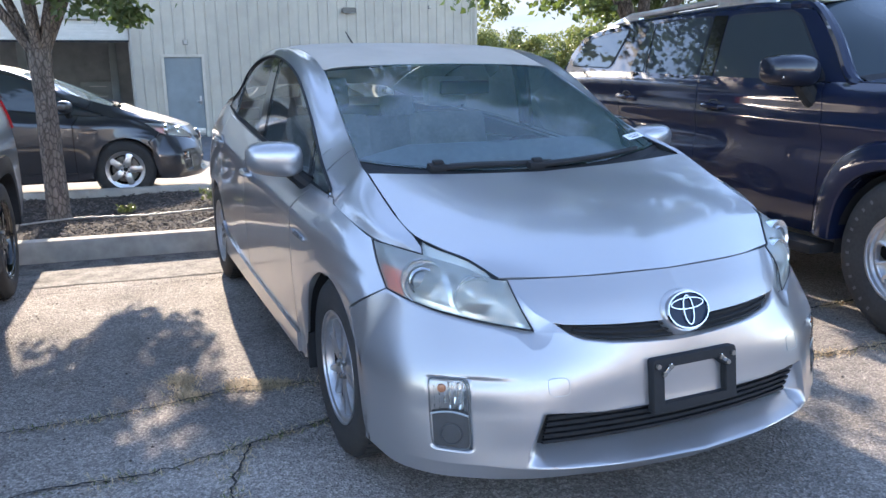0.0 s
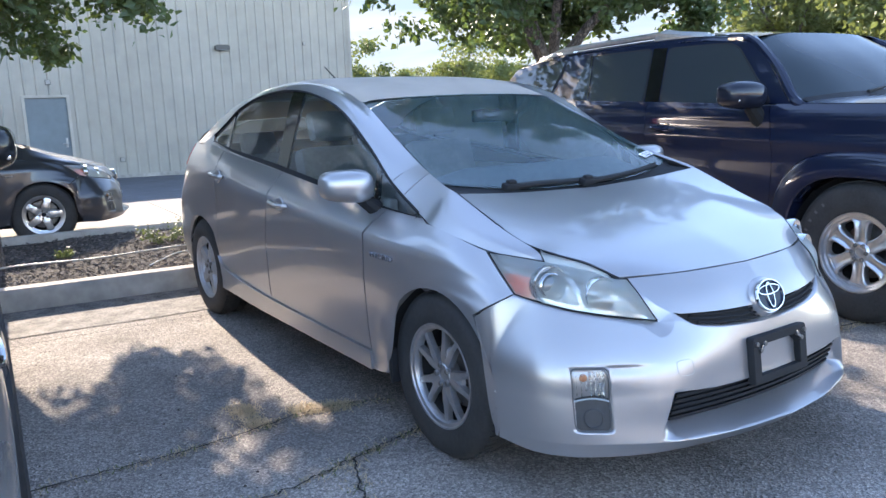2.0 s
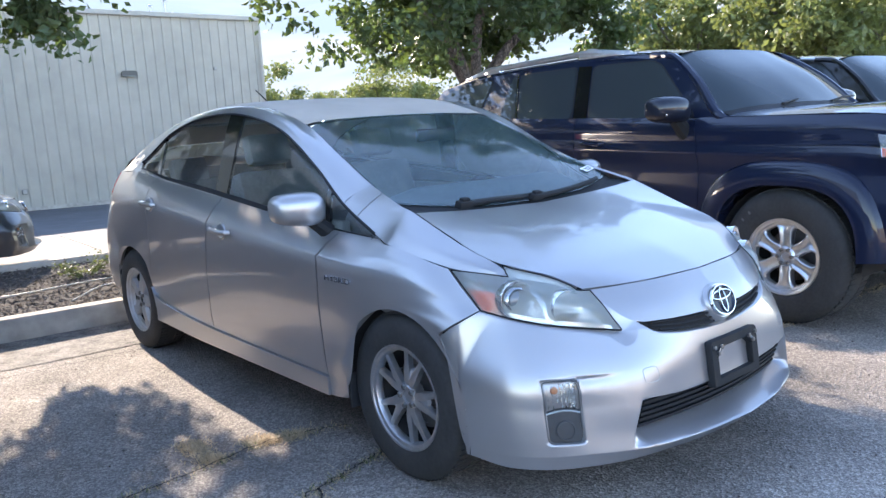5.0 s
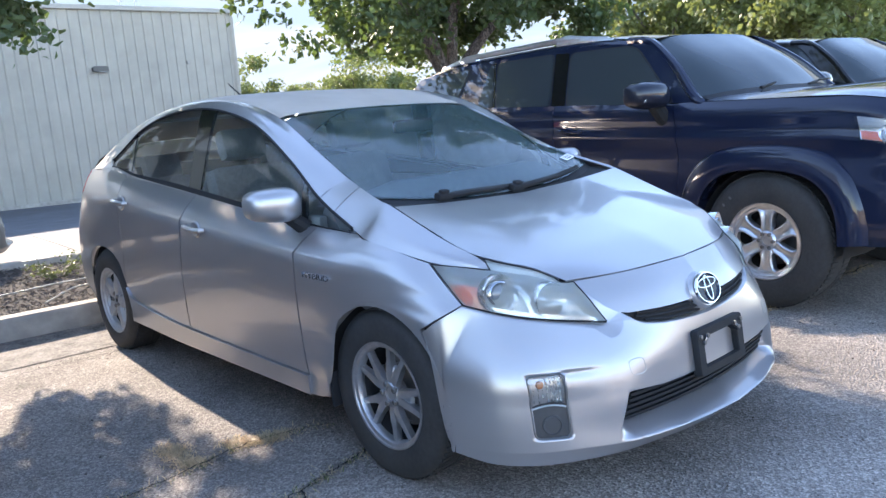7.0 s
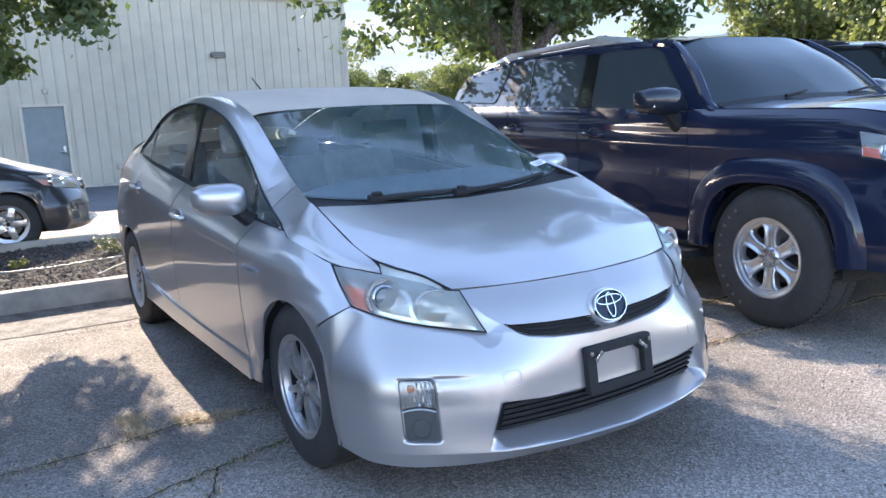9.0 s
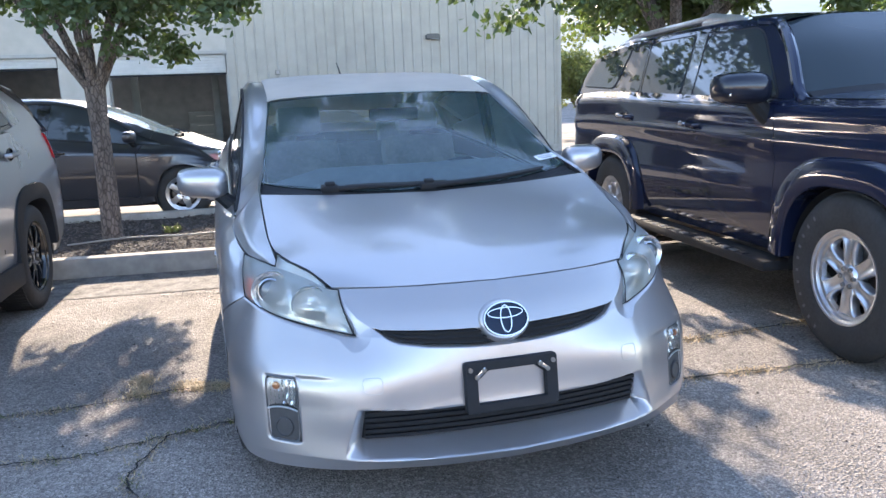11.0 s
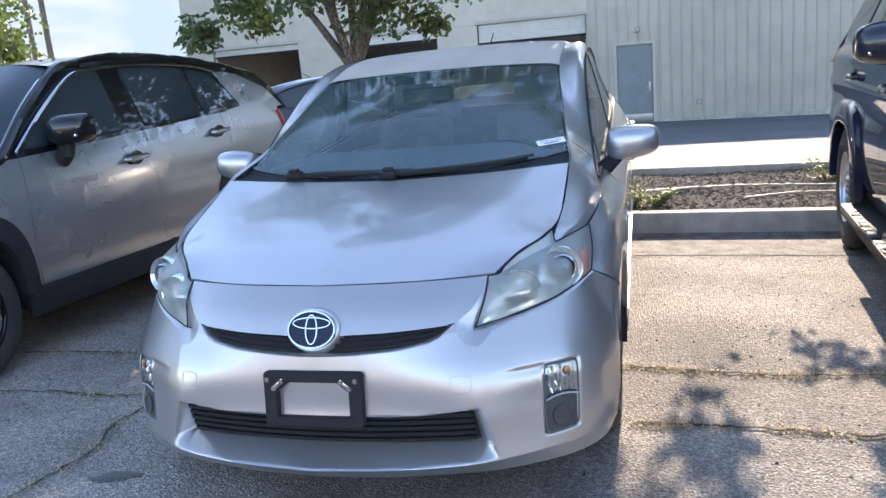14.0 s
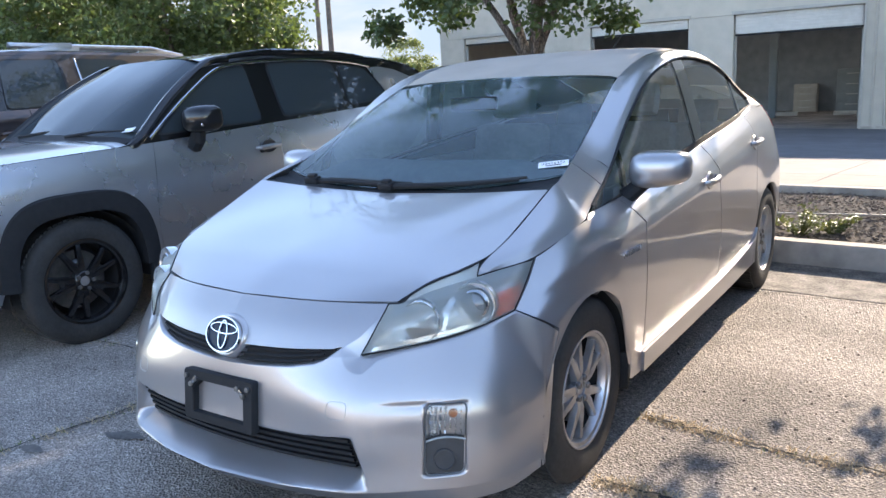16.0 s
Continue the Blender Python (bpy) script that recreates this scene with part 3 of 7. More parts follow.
def wheel(parent, at, side, r, width, rim_r, rim_mat, spokes, double, cover=False, text=False):
    """Tyre, rim, spokes, nuts. Turns about x; the outer face looks to side."""
    m = Matrix.Translation(at) @ Matrix.Rotation(radians(90) * side, 4, "Y")
    w = new("wheel")
    w.parent = parent
    bm = add_lathe(bmesh.new(), [(rim_r, -width * .5), (rim_r + .02, -width * .52), (r * .93, -width * .5), (r * .985, -width * .42), (r, -width * .25), (r, width * .25), (r * .985, width * .42),
                                 (r * .94, width * .5), (r * .86, width * .535), (rim_r + .03, width * .53), (rim_r + .012, width * .50), (rim_r, width * .47)], 56, m)
    part("tyre", bm, RUBBER, w, "worn black rubber tyre")
    for s in (-1, 1):                             # tread blocks of each shoulder
        verts, faces = [], []
        for k in range(72):
            a = 2 * math.pi * k / 72
            c, t = Vector((math.cos(a), math.sin(a), 0)), Vector((-math.sin(a), math.cos(a), 0))
            o = [c * (r + .001) + t * (x * r * .03) + Vector((0, 0, s * z)) for x, z in ((-1, width * .1), (1, width * .14), (1, width * .39), (-1, width * .36))]
            b = len(verts)
            verts += [tuple(m @ (p - c * .012)) for p in o] + [tuple(m @ (p + c * .0022)) for p in o]
            faces += [(b + 4, b + 5, b + 6, b + 7)] + [(b + i, b + (i + 1) % 4, b + 4 + (i + 1) % 4, b + 4 + i) for i in range(4)]
        me = bpy.data.meshes.new("tread")
        me.from_pydata(verts, [], faces)
        me.materials.append(RUBBER)
        tr = new("tread", me)
        tr.parent, tr["kind"] = w, "stuff"
    part("barrel", add_lathe(bmesh.new(), [(rim_r * .55, -width * .4), (rim_r * .9, -width * .42), (rim_r * .9, width * .20), (rim_r * .945, width * .36)], 48, m), DARK, w)
    bm = add_lathe(bmesh.new(), [(rim_r * .90, width * .30), (rim_r * .915, width * .42), (rim_r * .935, width * .455), (rim_r * .99, width * .475), (rim_r * 1.0, width * .505), (rim_r * 1.035, width * .51), (rim_r * 1.045, width * .47)], 56, m)
    rim = part("rim", bm, rim_mat, w)
    if not double:
        part("rim_band", add_lathe(bmesh.new(), [(rim_r * .82, width * .30), (rim_r * .85, width * .385), (rim_r * .93, width * .40), (rim_r * .96, width * .42)], 56, m), rim_mat, rim)
    bm = add_lathe(bmesh.new(), [(0, -width * .02), (rim_r * .72, -width * .02), (rim_r * .72, -width * .1), (0, -width * .1)], 40, m)
    part("brake_disc", bm, BRAKE, w)
    f = width * .40
    for k in range(spokes):
        a0 = 2 * math.pi * (k + .5) / spokes + math.pi / 2
        bm = bmesh.new()
        if spokes == 6:                           # broad spoke with a sunk face between two ridges, six-sided pockets beside it
            sec = []
            for t, half, sink in ((.24, 29.9, .010), (.36, 29.9, .004), (.42, 23, .002), (.50, 19, .0), (.65, 16, .0), (.78, 16, .0), (.86, 21, .003), (.905, 29.9, .006), (.965, 29.9, .012)):
                row = []
                for q, h in ((-1, -.045), (-.97, -.008), (-.80, .004), (-.62, .002), (-.45, -.011), (.45, -.011), (.62, .002), (.80, .004), (.97, -.008), (1, -.045)):
                    a = a0 + radians(half) * q
                    h = h * (.35 if half > 25 else 1)
                    row.append(bm.verts.new(m @ Vector((math.cos(a) * rim_r * t, math.sin(a) * rim_r * t, f + h - sink))))
                sec.append(row)
            for p, q in zip(sec, sec[1:]):
                for i in range(9):
                    bm.faces.new((p[i], p[i + 1], q[i + 1], q[i]))
            part("spoke", bm, rim_mat, w, sharp=25)
            continue
        for s in ((-1, 1) if double else (0,)):
            wide = rim_r * (.078 if double else .92 / spokes)
            sec = []
            for t, ht, ws in ((.20, f * .92, 1.1), (.34, f * 1.02, 1.15), (.48, f * 1.02, 1.2), (.65, f * 1.0, .92), (.90, f * .98, .85 if double else 1.15), (.975, f * .90, .85 if double else 1.3)):
                a = a0 + s * (.21 + .09 * max(0, t - .4)) if double else a0
                c, tt = Vector((math.cos(a), math.sin(a), 0)) * rim_r * t, Vector((-math.sin(a), math.cos(a), 0)) * wide * ws
                sec.append([bm.verts.new(m @ (c + q)) for q in (-tt + Vector((0, 0, ht - .022)), -tt * .82 + Vector((0, 0, ht)), Vector((0, 0, ht + .004)), tt * .82 + Vector((0, 0, ht)), tt + Vector((0, 0, ht - .022)))])
            for p, q in zip(sec, sec[1:]):
                for i in range(4):
                    bm.faces.new((p[i], p[i + 1], q[i + 1], q[i]))
                bm.faces.new((p[4], p[0], q[0], q[4]))
        if double:                                # the web that joins the fork near the hub
            sec = []
            for t, half, sink in ((.22, .40, .004), (.36, .30, .0), (.48, .24, .002), (.56, .215, .008), (.60, .20, .020)):
                row = []
                for q, h in ((-1, -.03), (-.9, -.002), (-.45, .0), (0, -.003), (.45, .0), (.9, -.002), (1, -.03)):
                    a = a0 + half * q
                    row.append(bm.verts.new(m @ Vector((math.cos(a) * rim_r * t, math.sin(a) * rim_r * t, f + h - sink))))
                sec.append(row)
            for p, q in zip(sec, sec[1:]):
                for i in range(6):
                    bm.faces.new((p[i], p[i + 1], q[i + 1], q[i]))
        part("spoke", bm, rim_mat, w)
    bm = add_lathe(bmesh.new(), [(rim_r * .27, f * .4), (rim_r * .27, f * .92), (rim_r * .22, f * 1.02), (rim_r * .13, f * 1.0), (rim_r * .13, f * .86), (0, f * .86)], 32, m)
    part("hub", bm, rim_mat, w)
    part("centre_cap", add_lathe(bmesh.new(), [(rim_r * .125, f * .8), (rim_r * .12, f * .93), (rim_r * .06, f * .97), (0, f * .98)], 24, m), ALLOY_DARK if not cover else PLASTIC, w)
    nuts = 6 if spokes == 6 else 5
    for k in range(nuts):
        a = 2 * math.pi * k / nuts + math.pi / 2
        part("wheel_nut", add_lathe(bmesh.new(), [(.013, f * .7), (.013, f * 1.06), (.009, f * 1.12), (0, f * 1.12)], 6, m @ Matrix.Translation((rim_r * .2 * math.cos(a), rim_r * .2 * math.sin(a), 0))), BRAKE, w)
    if text:                                      # raised lettering of the side wall, as bars
        for k in range(11):
            a = radians(150 - 11 * k) if side < 0 else radians(30 + 11 * k)
            c = Vector((math.cos(a), math.sin(a), 0))
            bm = bmesh.new()
            mm = m @ Matrix.Translation(c * r * .815 + Vector((0, 0, width * .532))) @ Matrix.Rotation(a, 4, "Z")
            add_box(bm, (-.010, -.007, -.002), (.010, .007, .0015), 0.0, mm)
            part("sidewall_mark", bm, MARKGREY, w)
    return w


def mirror_shell(s, at, size):
    """Rounded door mirror housing: half width, front depth, back depth, half height."""
    bm = bmesh.new()
    pw = lambda q, e: math.copysign(abs(q) ** e, q)
    rows = []
    for i in range(15):
        f = math.pi * (i / 14 - .5)
        row = []
        for j in range(24):
            a = 2 * math.pi * j / 24
            px, py, pz = pw(math.sin(f), .62), pw(math.cos(f), .55) * pw(math.cos(a), .75), pw(math.cos(f), .55) * pw(math.sin(a), .72)
            row.append(bm.verts.new((s * (at[0] + size[0] * px), at[1] + (size[1] if py < 0 else size[2]) * py + .03 * max(0, px), at[2] + size[3] * (1 - .09 * px) * pz + .006 * px)))
        rows.append(row)
    for a, b in zip(rows, rows[1:]):
        for j in range(24):
            bm.faces.new((a[j], a[(j + 1) % 24], b[(j + 1) % 24], b[j]))
    bmesh.ops.remove_doubles(bm, verts=bm.verts, dist=.0005)
    return bm


def badge(parent, at, m, rx, ry, body):
    """Oval emblem as plain shapes: chrome ring, blue field, three ovals."""
    def ring(ax, ay, cx, cy, wd, h, seg=48):
        bm = bmesh.new()
        rows = []
        for k in range(seg):
            a = 2 * math.pi * k / seg
            c, s = math.cos(a), math.sin(a)
            rows.append([bm.verts.new(m @ Vector((cx + (ax + o) * c, cy + (ay + o) * s, z))) for o, z in ((-wd, 0), (-wd * .6, h), (wd * .6, h), (wd, 0))])
        for k in range(seg):
            for i in range(3):
                bm.faces.new((rows[k][i], rows[k][i + 1], rows[(k + 1) % seg][i + 1], rows[(k + 1) % seg][i]))
        return bm
    e = part("emblem", add_prism(bmesh.new(), [(rx * math.cos(2 * math.pi * k / 48), ry * math.sin(2 * math.pi * k / 48)) for k in range(48)], -.012, .002, m), BLUEBADGE, parent, "chrome and blue oval emblem")
    part("ring", ring(rx, ry, 0, 0, rx * .045, .009), CHROME, e)
    part("oval", ring(rx * .80, ry * .30, 0, ry * .36, rx * .042, .007), CHROME, e)
    part("oval", ring(rx * .24, ry * .80, 0, 0, rx * .045, .008), CHROME, e)
    return e


def hatchback(name, m, body, label, front_rim, rear_rim, detail=True):
    car = thing(name, m, label, "car")
    low = Net([HB_A, HB_B, HB_C, HB_D, HB_E, HB_F, HB_FG, HB_G], folds=(1, 5))
    mid = Vector((0, 2.2, .6))

    class Skewed:                                  # the nose and lamp part of the net, its joint leaning to a point at the lamp's front corner
        def at(self, u, v):
            k = .34 * (max(0.0, 1 - (v - 5) / 2) ** 1.5 if v >= 5 else max(0.0, (v - 3) / 2) ** 2)
            return low.at(u - k * u / 3.42 if u <= 3.42 else u - k * (5 - u) / 1.58 if u < 5 else u, v)

        normal = Net.normal

    nose = Skewed()

    def u_run(a, b, n=7):
        st = sorted({a, b} | {float(k) for k in range(int(a) + 1, int(b) + 1) if a < k < b})
        return spans(st, n)

    def v_run(a, b, n=4):
        st = sorted({a, b} | {float(k) for k in range(int(a) + 1, int(b) + 1) if a < k < b})
        return spans(st, n)

    # bumper and nose in one sheet, with the intake, lamp pods, slots and lamp beds pressed into it
    fine = 1 if detail else .35
    us_b, vs_b = u_run(0, 8.97, int(26 * fine)), v_run(0, 4, int(22 * fine)) + span(4, 5, int(52 * fine))[1:]
    us_n, vs_n = u_run(0, 3.40, int(26 * fine)), span(5, 5.7, int(40 * fine)) + span(5.7, 6.97, int(26 * fine))[1:]
    lamp_edge = [(nose.at(u, 5), np.interp(u, [3.42, 3.9, 4.6, 6, 9], [.052, .022, .012, .008, .006])) for u in span(3.42, 8.97, 420)]
    lamp_edge += [(nose.at(3.42, v), np.interp(v, [5, 5.5, 6.2, 7], [.052, .028, .012, .003])) for v in span(5.01, 7, 120)]
    edge_p, edge_w = np.array([tuple(p) for p, _ in lamp_edge]), np.array([w for _, w in lamp_edge])
    ease = lambda t: (lambda c: c * c * (3 - 2 * c))(np.clip(t, 0, 1))

    def grille_y(x, z):                            # the black face of the lower intake
        return .116 + .045 * (np.abs(x) / .45) ** 2 + (.33 - z) * .30

    def slot_edges(x):
        return np.interp(x, [0, .10, .25, .38, .405], [.606, .609, .614, .620, .626]), np.interp(x, [0, .06, .12, .25, .335, .365, .39, .405], [.553, .554, .557, .568, .582, .594, .614, .627])

    def pressed(net_, us, vs):
        P = np.array([[tuple(net_.at(u, v)) for v in vs] for u in us])
        du, dv = np.gradient(P, axis=0), np.gradient(P, axis=1)
        N = np.cross(du, dv)
        N /= np.maximum(np.linalg.norm(N, axis=2, keepdims=True), 1e-9)
        N *= np.where((N * (P - np.array(mid))).sum(2, keepdims=True) < 0, -1, 1)
        d = np.full(P.shape[:2], 9.0)
        w = np.full(P.shape[:2], .01)
        for q, wd in zip(edge_p, edge_w):
            dd = np.linalg.norm(P - q, axis=2)
            w = np.where(dd < d, wd, w)
            d = np.minimum(d, dd)
        P = P - N * (np.clip(1 - d / w, 0, 1) * np.minimum(.011, w * .4))[..., None]
        x, y, z = P[..., 0], P[..., 1].copy(), P[..., 2]
        # lower intake: flared side walls, a lip that climbs back to the black face
        xo, xi = .477 + (.401 - z) / .157 * .05, .448 + (.385 - z) * .13
        ztop = np.interp(x, [0, .3, .48], [.380, .384, .400])
        side_t, top_t = np.clip((xo - x) / (xo - xi), 0, 1), ease((ztop - z) / .012)
        lip = np.interp(x, [0, .2, .36, .455, .53], [.012, .030, .066, .092, .130])
        floor = lip + np.clip((z - .246) / .040, 0, 1) * (grille_y(x, z) + .007 - lip)
        keep = (z > .246) & (z < .42) & (x < .56)
        y = np.where(keep, y + side_t * top_t * np.maximum(floor - y, 0), y)
        # slots beside the emblem
        zt, zl = slot_edges(x)
        hole = ease(np.minimum(zt - z, z - zl) / .008 + .25) * (x < .405)
        y = y + .034 * hole
        # lamp pods, and the small shelf that runs from them inwards
        cx, cz, hx, hz = .694, .380, .052, .107
        q0, q1 = np.abs(x - cx) - hx + .016, np.abs(z - cz) - hz + .016
        sd = np.hypot(np.maximum(q0, 0), np.maximum(q1, 0)) + np.minimum(np.maximum(q0, q1), 0) - .016
        side = (y < .42)
        pod = ease(-sd / .013) * (.017 - .010 * np.clip((x - cx + hx) / (2 * hx), 0, 1)) * side
        pod = pod + .007 * ease((x - .50) / .13) * ease((.492 - z) / .016) * np.exp(-np.maximum(.484 - z, 0) / .03) * (sd > 0) * (x < .69) * side * ease((.72 - x) / .06)
        P = np.stack([x, y, z], 2) - N * pod[..., None]
        return P

    def add_grid(bm, P, s):
        g = [[bm.verts.new((s * p[0], p[1], p[2])) for p in row] for row in P]
        for a, b in zip(g, g[1:]):
            for j in range(len(a) - 1):
                bm.faces.new((a[j], b[j], b[j + 1], a[j + 1]))

    low_grid, nose_grid = pressed(nose, us_b, vs_b), pressed(nose, us_n, vs_n)
    bm = bmesh.new()
    for s in (1, -1):
        add_grid(bm, low_grid, s), add_grid(bm, nose_grid, s)
    bmesh.ops.remove_doubles(bm, verts=bm.verts, dist=.0007)
    bump = part("front_bumper", bm, body, car, sharp=.75)

    def onto(x, z, off=0.0, guess=(5.0, 3.0)):
        """The unpressed bumper's point at x and z, moved along its normal."""
        u, v = guess
        for _ in range(7):
            p = nose.at(u, v)
            a, b = (nose.at(u + .01, v) - p) / .01, (nose.at(u, v + .01) - p) / .01
            det = a.x * b.z - a.z * b.x
            if abs(det) < 1e-9:
                break
            ex, ez = x - p.x, z - p.z
            u, v = min(8, max(0, u + (ex * b.z - ez * b.x) / det)), min(6.9, max(.2, v + (a.x * ez - a.z * ex) / det))
        p, nn = nose.at(u, v), nose.normal(u, v)
        return p + (nn if nn.y < 0 else -nn) * off

    # dark shell behind the joints
    bm = bmesh.new()
    for s in (1, -1):
        add_sheet(bm, low, u_run(5.9, 8, 4), v_run(.8, 4.6, 2), s, -.04, out=mid)
        add_sheet(bm, low, u_run(9.2, 22, 3), v_run(3, 7, 2), s, -.022, out=mid)
        add_sheet(bm, low, [12.1, 13, 14, 14.9], v_run(0, 3, 2), s, -.022, out=mid)
    add_box(bm, (-.60, .33, .22), (.60, .37, .66))
    part("inner_shell", bm, DARK, car, smooth=False)
    # lower intake: a black face with slats standing before it
    def across(z0, z1, out, nz=2, wide=.56):
        bm = bmesh.new()
        xs_ = span(-wide, wide, 48)
        g = [[bm.verts.new((x, grille_y(x, z) - out, z)) for z in span(z0, z1, nz)] for x in xs_]
        back = [[bm.verts.new((x, grille_y(x, z) + .02, z)) for z in (z0, z1)] for x in xs_]
        for k in range(48):
            for j in range(nz):
                bm.faces.new((g[k][j], g[k + 1][j], g[k + 1][j + 1], g[k][j + 1]))
            bm.faces.new((g[k][0], back[k][0], back[k + 1][0], g[k + 1][0])), bm.faces.new((g[k][-1], g[k + 1][-1], back[k + 1][1], back[k][1]))
        return bm
    g = part("lower_grille", across(.272, .402, -.001, 6, .50), DARK, bump, "black plastic slatted lower grille")
    for k in range(5):
        part("slat", across(.286 + .021 * k, .297 + .021 * k, .012, 1, .455), PLASTIC, g)
    # upper slots either side of the emblem
    for s in (1, -1):
        bm = bmesh.new()
        xs_ = span(.03, .382, 24)
        rows = []
        for x in xs_:
            a, b = slot_edges(x)
            rows.append([onto(x, b - .004 + (a - b + .008) * j / 4, 0, (2, 5)) + Vector((0, .022, 0)) for j in range(5)])
        vs_ = [[bm.verts.new((s * p.x, p.y, p.z)) for p in r] for r in rows]
        for a, b in zip(vs_, vs_[1:]):
            for j in range(4):
                bm.faces.new((a[j], a[j + 1], b[j + 1], b[j]))
        gs = part("upper_grille", bm, DARK, bump, "narrow black upper grille slot")
        for f in (.2, .5, .8):
            pts = []
            for x in span(.05, .365 - .10 * abs(f - .6), 14):
                a, b = slot_edges(x)
                pts.append(onto(x, b + (a - b) * f, 0, (2, 5)) + Vector((0, .013, 0)))
            part("slat", add_tube(bmesh.new(), [(s * p.x, p.y, p.z) for p in pts], .0042, 6), PLASTIC, gs)
    em = Matrix.Translation((0, .128, .629)) @ Matrix.Rotation(radians(69), 4, "X")
    collar = add_lathe(bmesh.new(), [(0, .0), (.0775, .0), (.0805, -.002), (.084, -.010), (.088, -.024), (.094, -.05)], 56, em @ Matrix.Diagonal((1, .775, 1, 1)))
    part("emblem_plinth", collar, body, bump)
    badge(bump, None, em @ Matrix.Translation((0, 0, .003)), .0715, .0525, body)
    # towing covers, plate bracket
    for s in (1, -1):
        rim = []
        for k in range(32):
            a = 2 * math.pi * k / 32
            rim.append(onto(.428 + .029 * math.copysign(abs(math.cos(a)) ** .5, math.cos(a)), .467 + .024 * math.copysign(abs(math.sin(a)) ** .5, math.sin(a)), .0004, (3, 3.8)))
        part("towing_cover_joint", add_tube(bmesh.new(), [(s * p.x, p.y, p.z) for p in rim + rim[:1]], .0011, 5), LAMPGREY, bump)
    if detail:
        br = new("plate_bracket")
        br.parent, br["label"] = bump, "empty black plastic number plate bracket"
        mm = Matrix.Translation((0, .076, .436)) @ Matrix.Rotation(radians(83), 4, "X")
        outer = []
        for cx_, cy_, a0 in ((.142, .070, 0), (-.142, .070, 90), (-.142, -.070, 180), (.142, -.070, 270)):
            outer += [(cx_ + .010 * math.cos(radians(a0 + t)), cy_ + .010 * math.sin(radians(a0 + t))) for t in (0, 30, 60, 90)]
        bm = bmesh.new()
        def ring_of(poly, h):
            return [bm.verts.new(mm @ Vector((x, y, h))) for x, y in poly]
        # the inner outline, one point for each outer one
        full = [(.112, .015), (.112, .022), (.076, .050), (.06, .050), (-.06, .050), (-.076, .050), (-.112, .022), (-.112, .015),
                (-.112, -.045), (-.112, -.052), (-.108, -.052), (-.10, -.052), (.10, -.052), (.108, -.052), (.112, -.052), (.112, -.045)]
        rings = [ring_of(outer, -.022), ring_of(outer, .003), ring_of([(x * .985, y * .975) for x, y in outer], .007), ring_of([(x * 1.02, y * 1.02) for x, y in full], .007), ring_of(full, .004), ring_of(full, -.022)]
        for a, b in zip(rings, rings[1:]):
            for k in range(16):
                bm.faces.new((a[k], a[(k + 1) % 16], b[(k + 1) % 16], b[k]))
        part("bracket_frame", bm, PLASTIC, br)
        for s in (1, -1):
            part("metal_strap", add_box(bmesh.new(), (-.022, -.006, 0), (.022, .006, .004), .001, mm @ Matrix.Translation((s * .104, .044, .0085)) @ Matrix.Rotation(-s * .72, 4, "Z")), CHROME, br)
            for x, y in ((.136, .058), (.092, .053), (.116, .034)):
                part("bolt", add_lathe(bmesh.new(), [(.0075, .0), (.0075, .011), (0, .012)], 10, mm @ Matrix.Translation((s * x, y, .004))), BRAKE, br)
    # fog lamp pods: grey rim, faceted indicator over a round blank
    for s in (1, -1):
        def pod_sheet(outline, off, steps=8, lip=0.0):
            """A sheet inside an outline given as left and right x by height."""
            bm = bmesh.new()
            rows = []
            for z, a, b in outline:
                rows.append([onto(a + (b - a) * i / steps, z + (.010 * (1 - (2 * i / steps - 1) ** 2) if lip and z < .386 and z > .36 else 0), off, (5.3, 3)) for i in range(steps + 1)])
            g = [[bm.verts.new((s * p.x, p.y, p.z)) for p in r] for r in rows]
            for a, b in zip(g, g[1:]):
                for i in range(steps):
                    bm.faces.new((a[i], a[i + 1], b[i + 1], b[i]))
            return bm
        rim = []
        for k in range(48):
            a = 2 * math.pi * k / 48
            rim.append(onto(.6945 + .0455 * math.copysign(abs(math.cos(a)) ** .32, math.cos(a)), .380 + .1005 * math.copysign(abs(math.sin(a)) ** .25, math.sin(a)), -.004, (5.3, 3)))
        pod_ob = part("fog_lamp", add_tube(bmesh.new(), [(s * p.x, p.y, p.z) for p in rim + rim[:1]], .0028, 8, False), LAMPSHELL, bump, "fog lamp pod with indicator above a round blank")
        part("fog_blank", pod_sheet([(z, .651, .738) for z in span(.283, .384, 12)], -.0065, 8, True), PODGREY, pod_ob)
        c, nn = onto(.694, .322, -.006, (5.3, 2.4)), onto(.694, .322, 1.0, (5.3, 2.4)) - onto(.694, .322, 0.0, (5.3, 2.4))
        fm = Matrix.Translation((s * c.x, c.y, c.z)) @ Vector((s * nn.x, nn.y, nn.z)).to_track_quat("Z", "Y").to_matrix().to_4x4()
        part("fog_cap", add_lathe(bmesh.new(), [(.032, 0), (.0315, .005), (.028, .0065), (.026, .003), (.0, .002)], 32, fm), PODGREY, pod_ob)
        part("indicator_bowl", pod_sheet([(z, .653, .737) for z in span(.366, .476, 10)], -.016, 8), LAMPGREY, pod_ob)
        fr = random.Random(4)
        bm = bmesh.new()
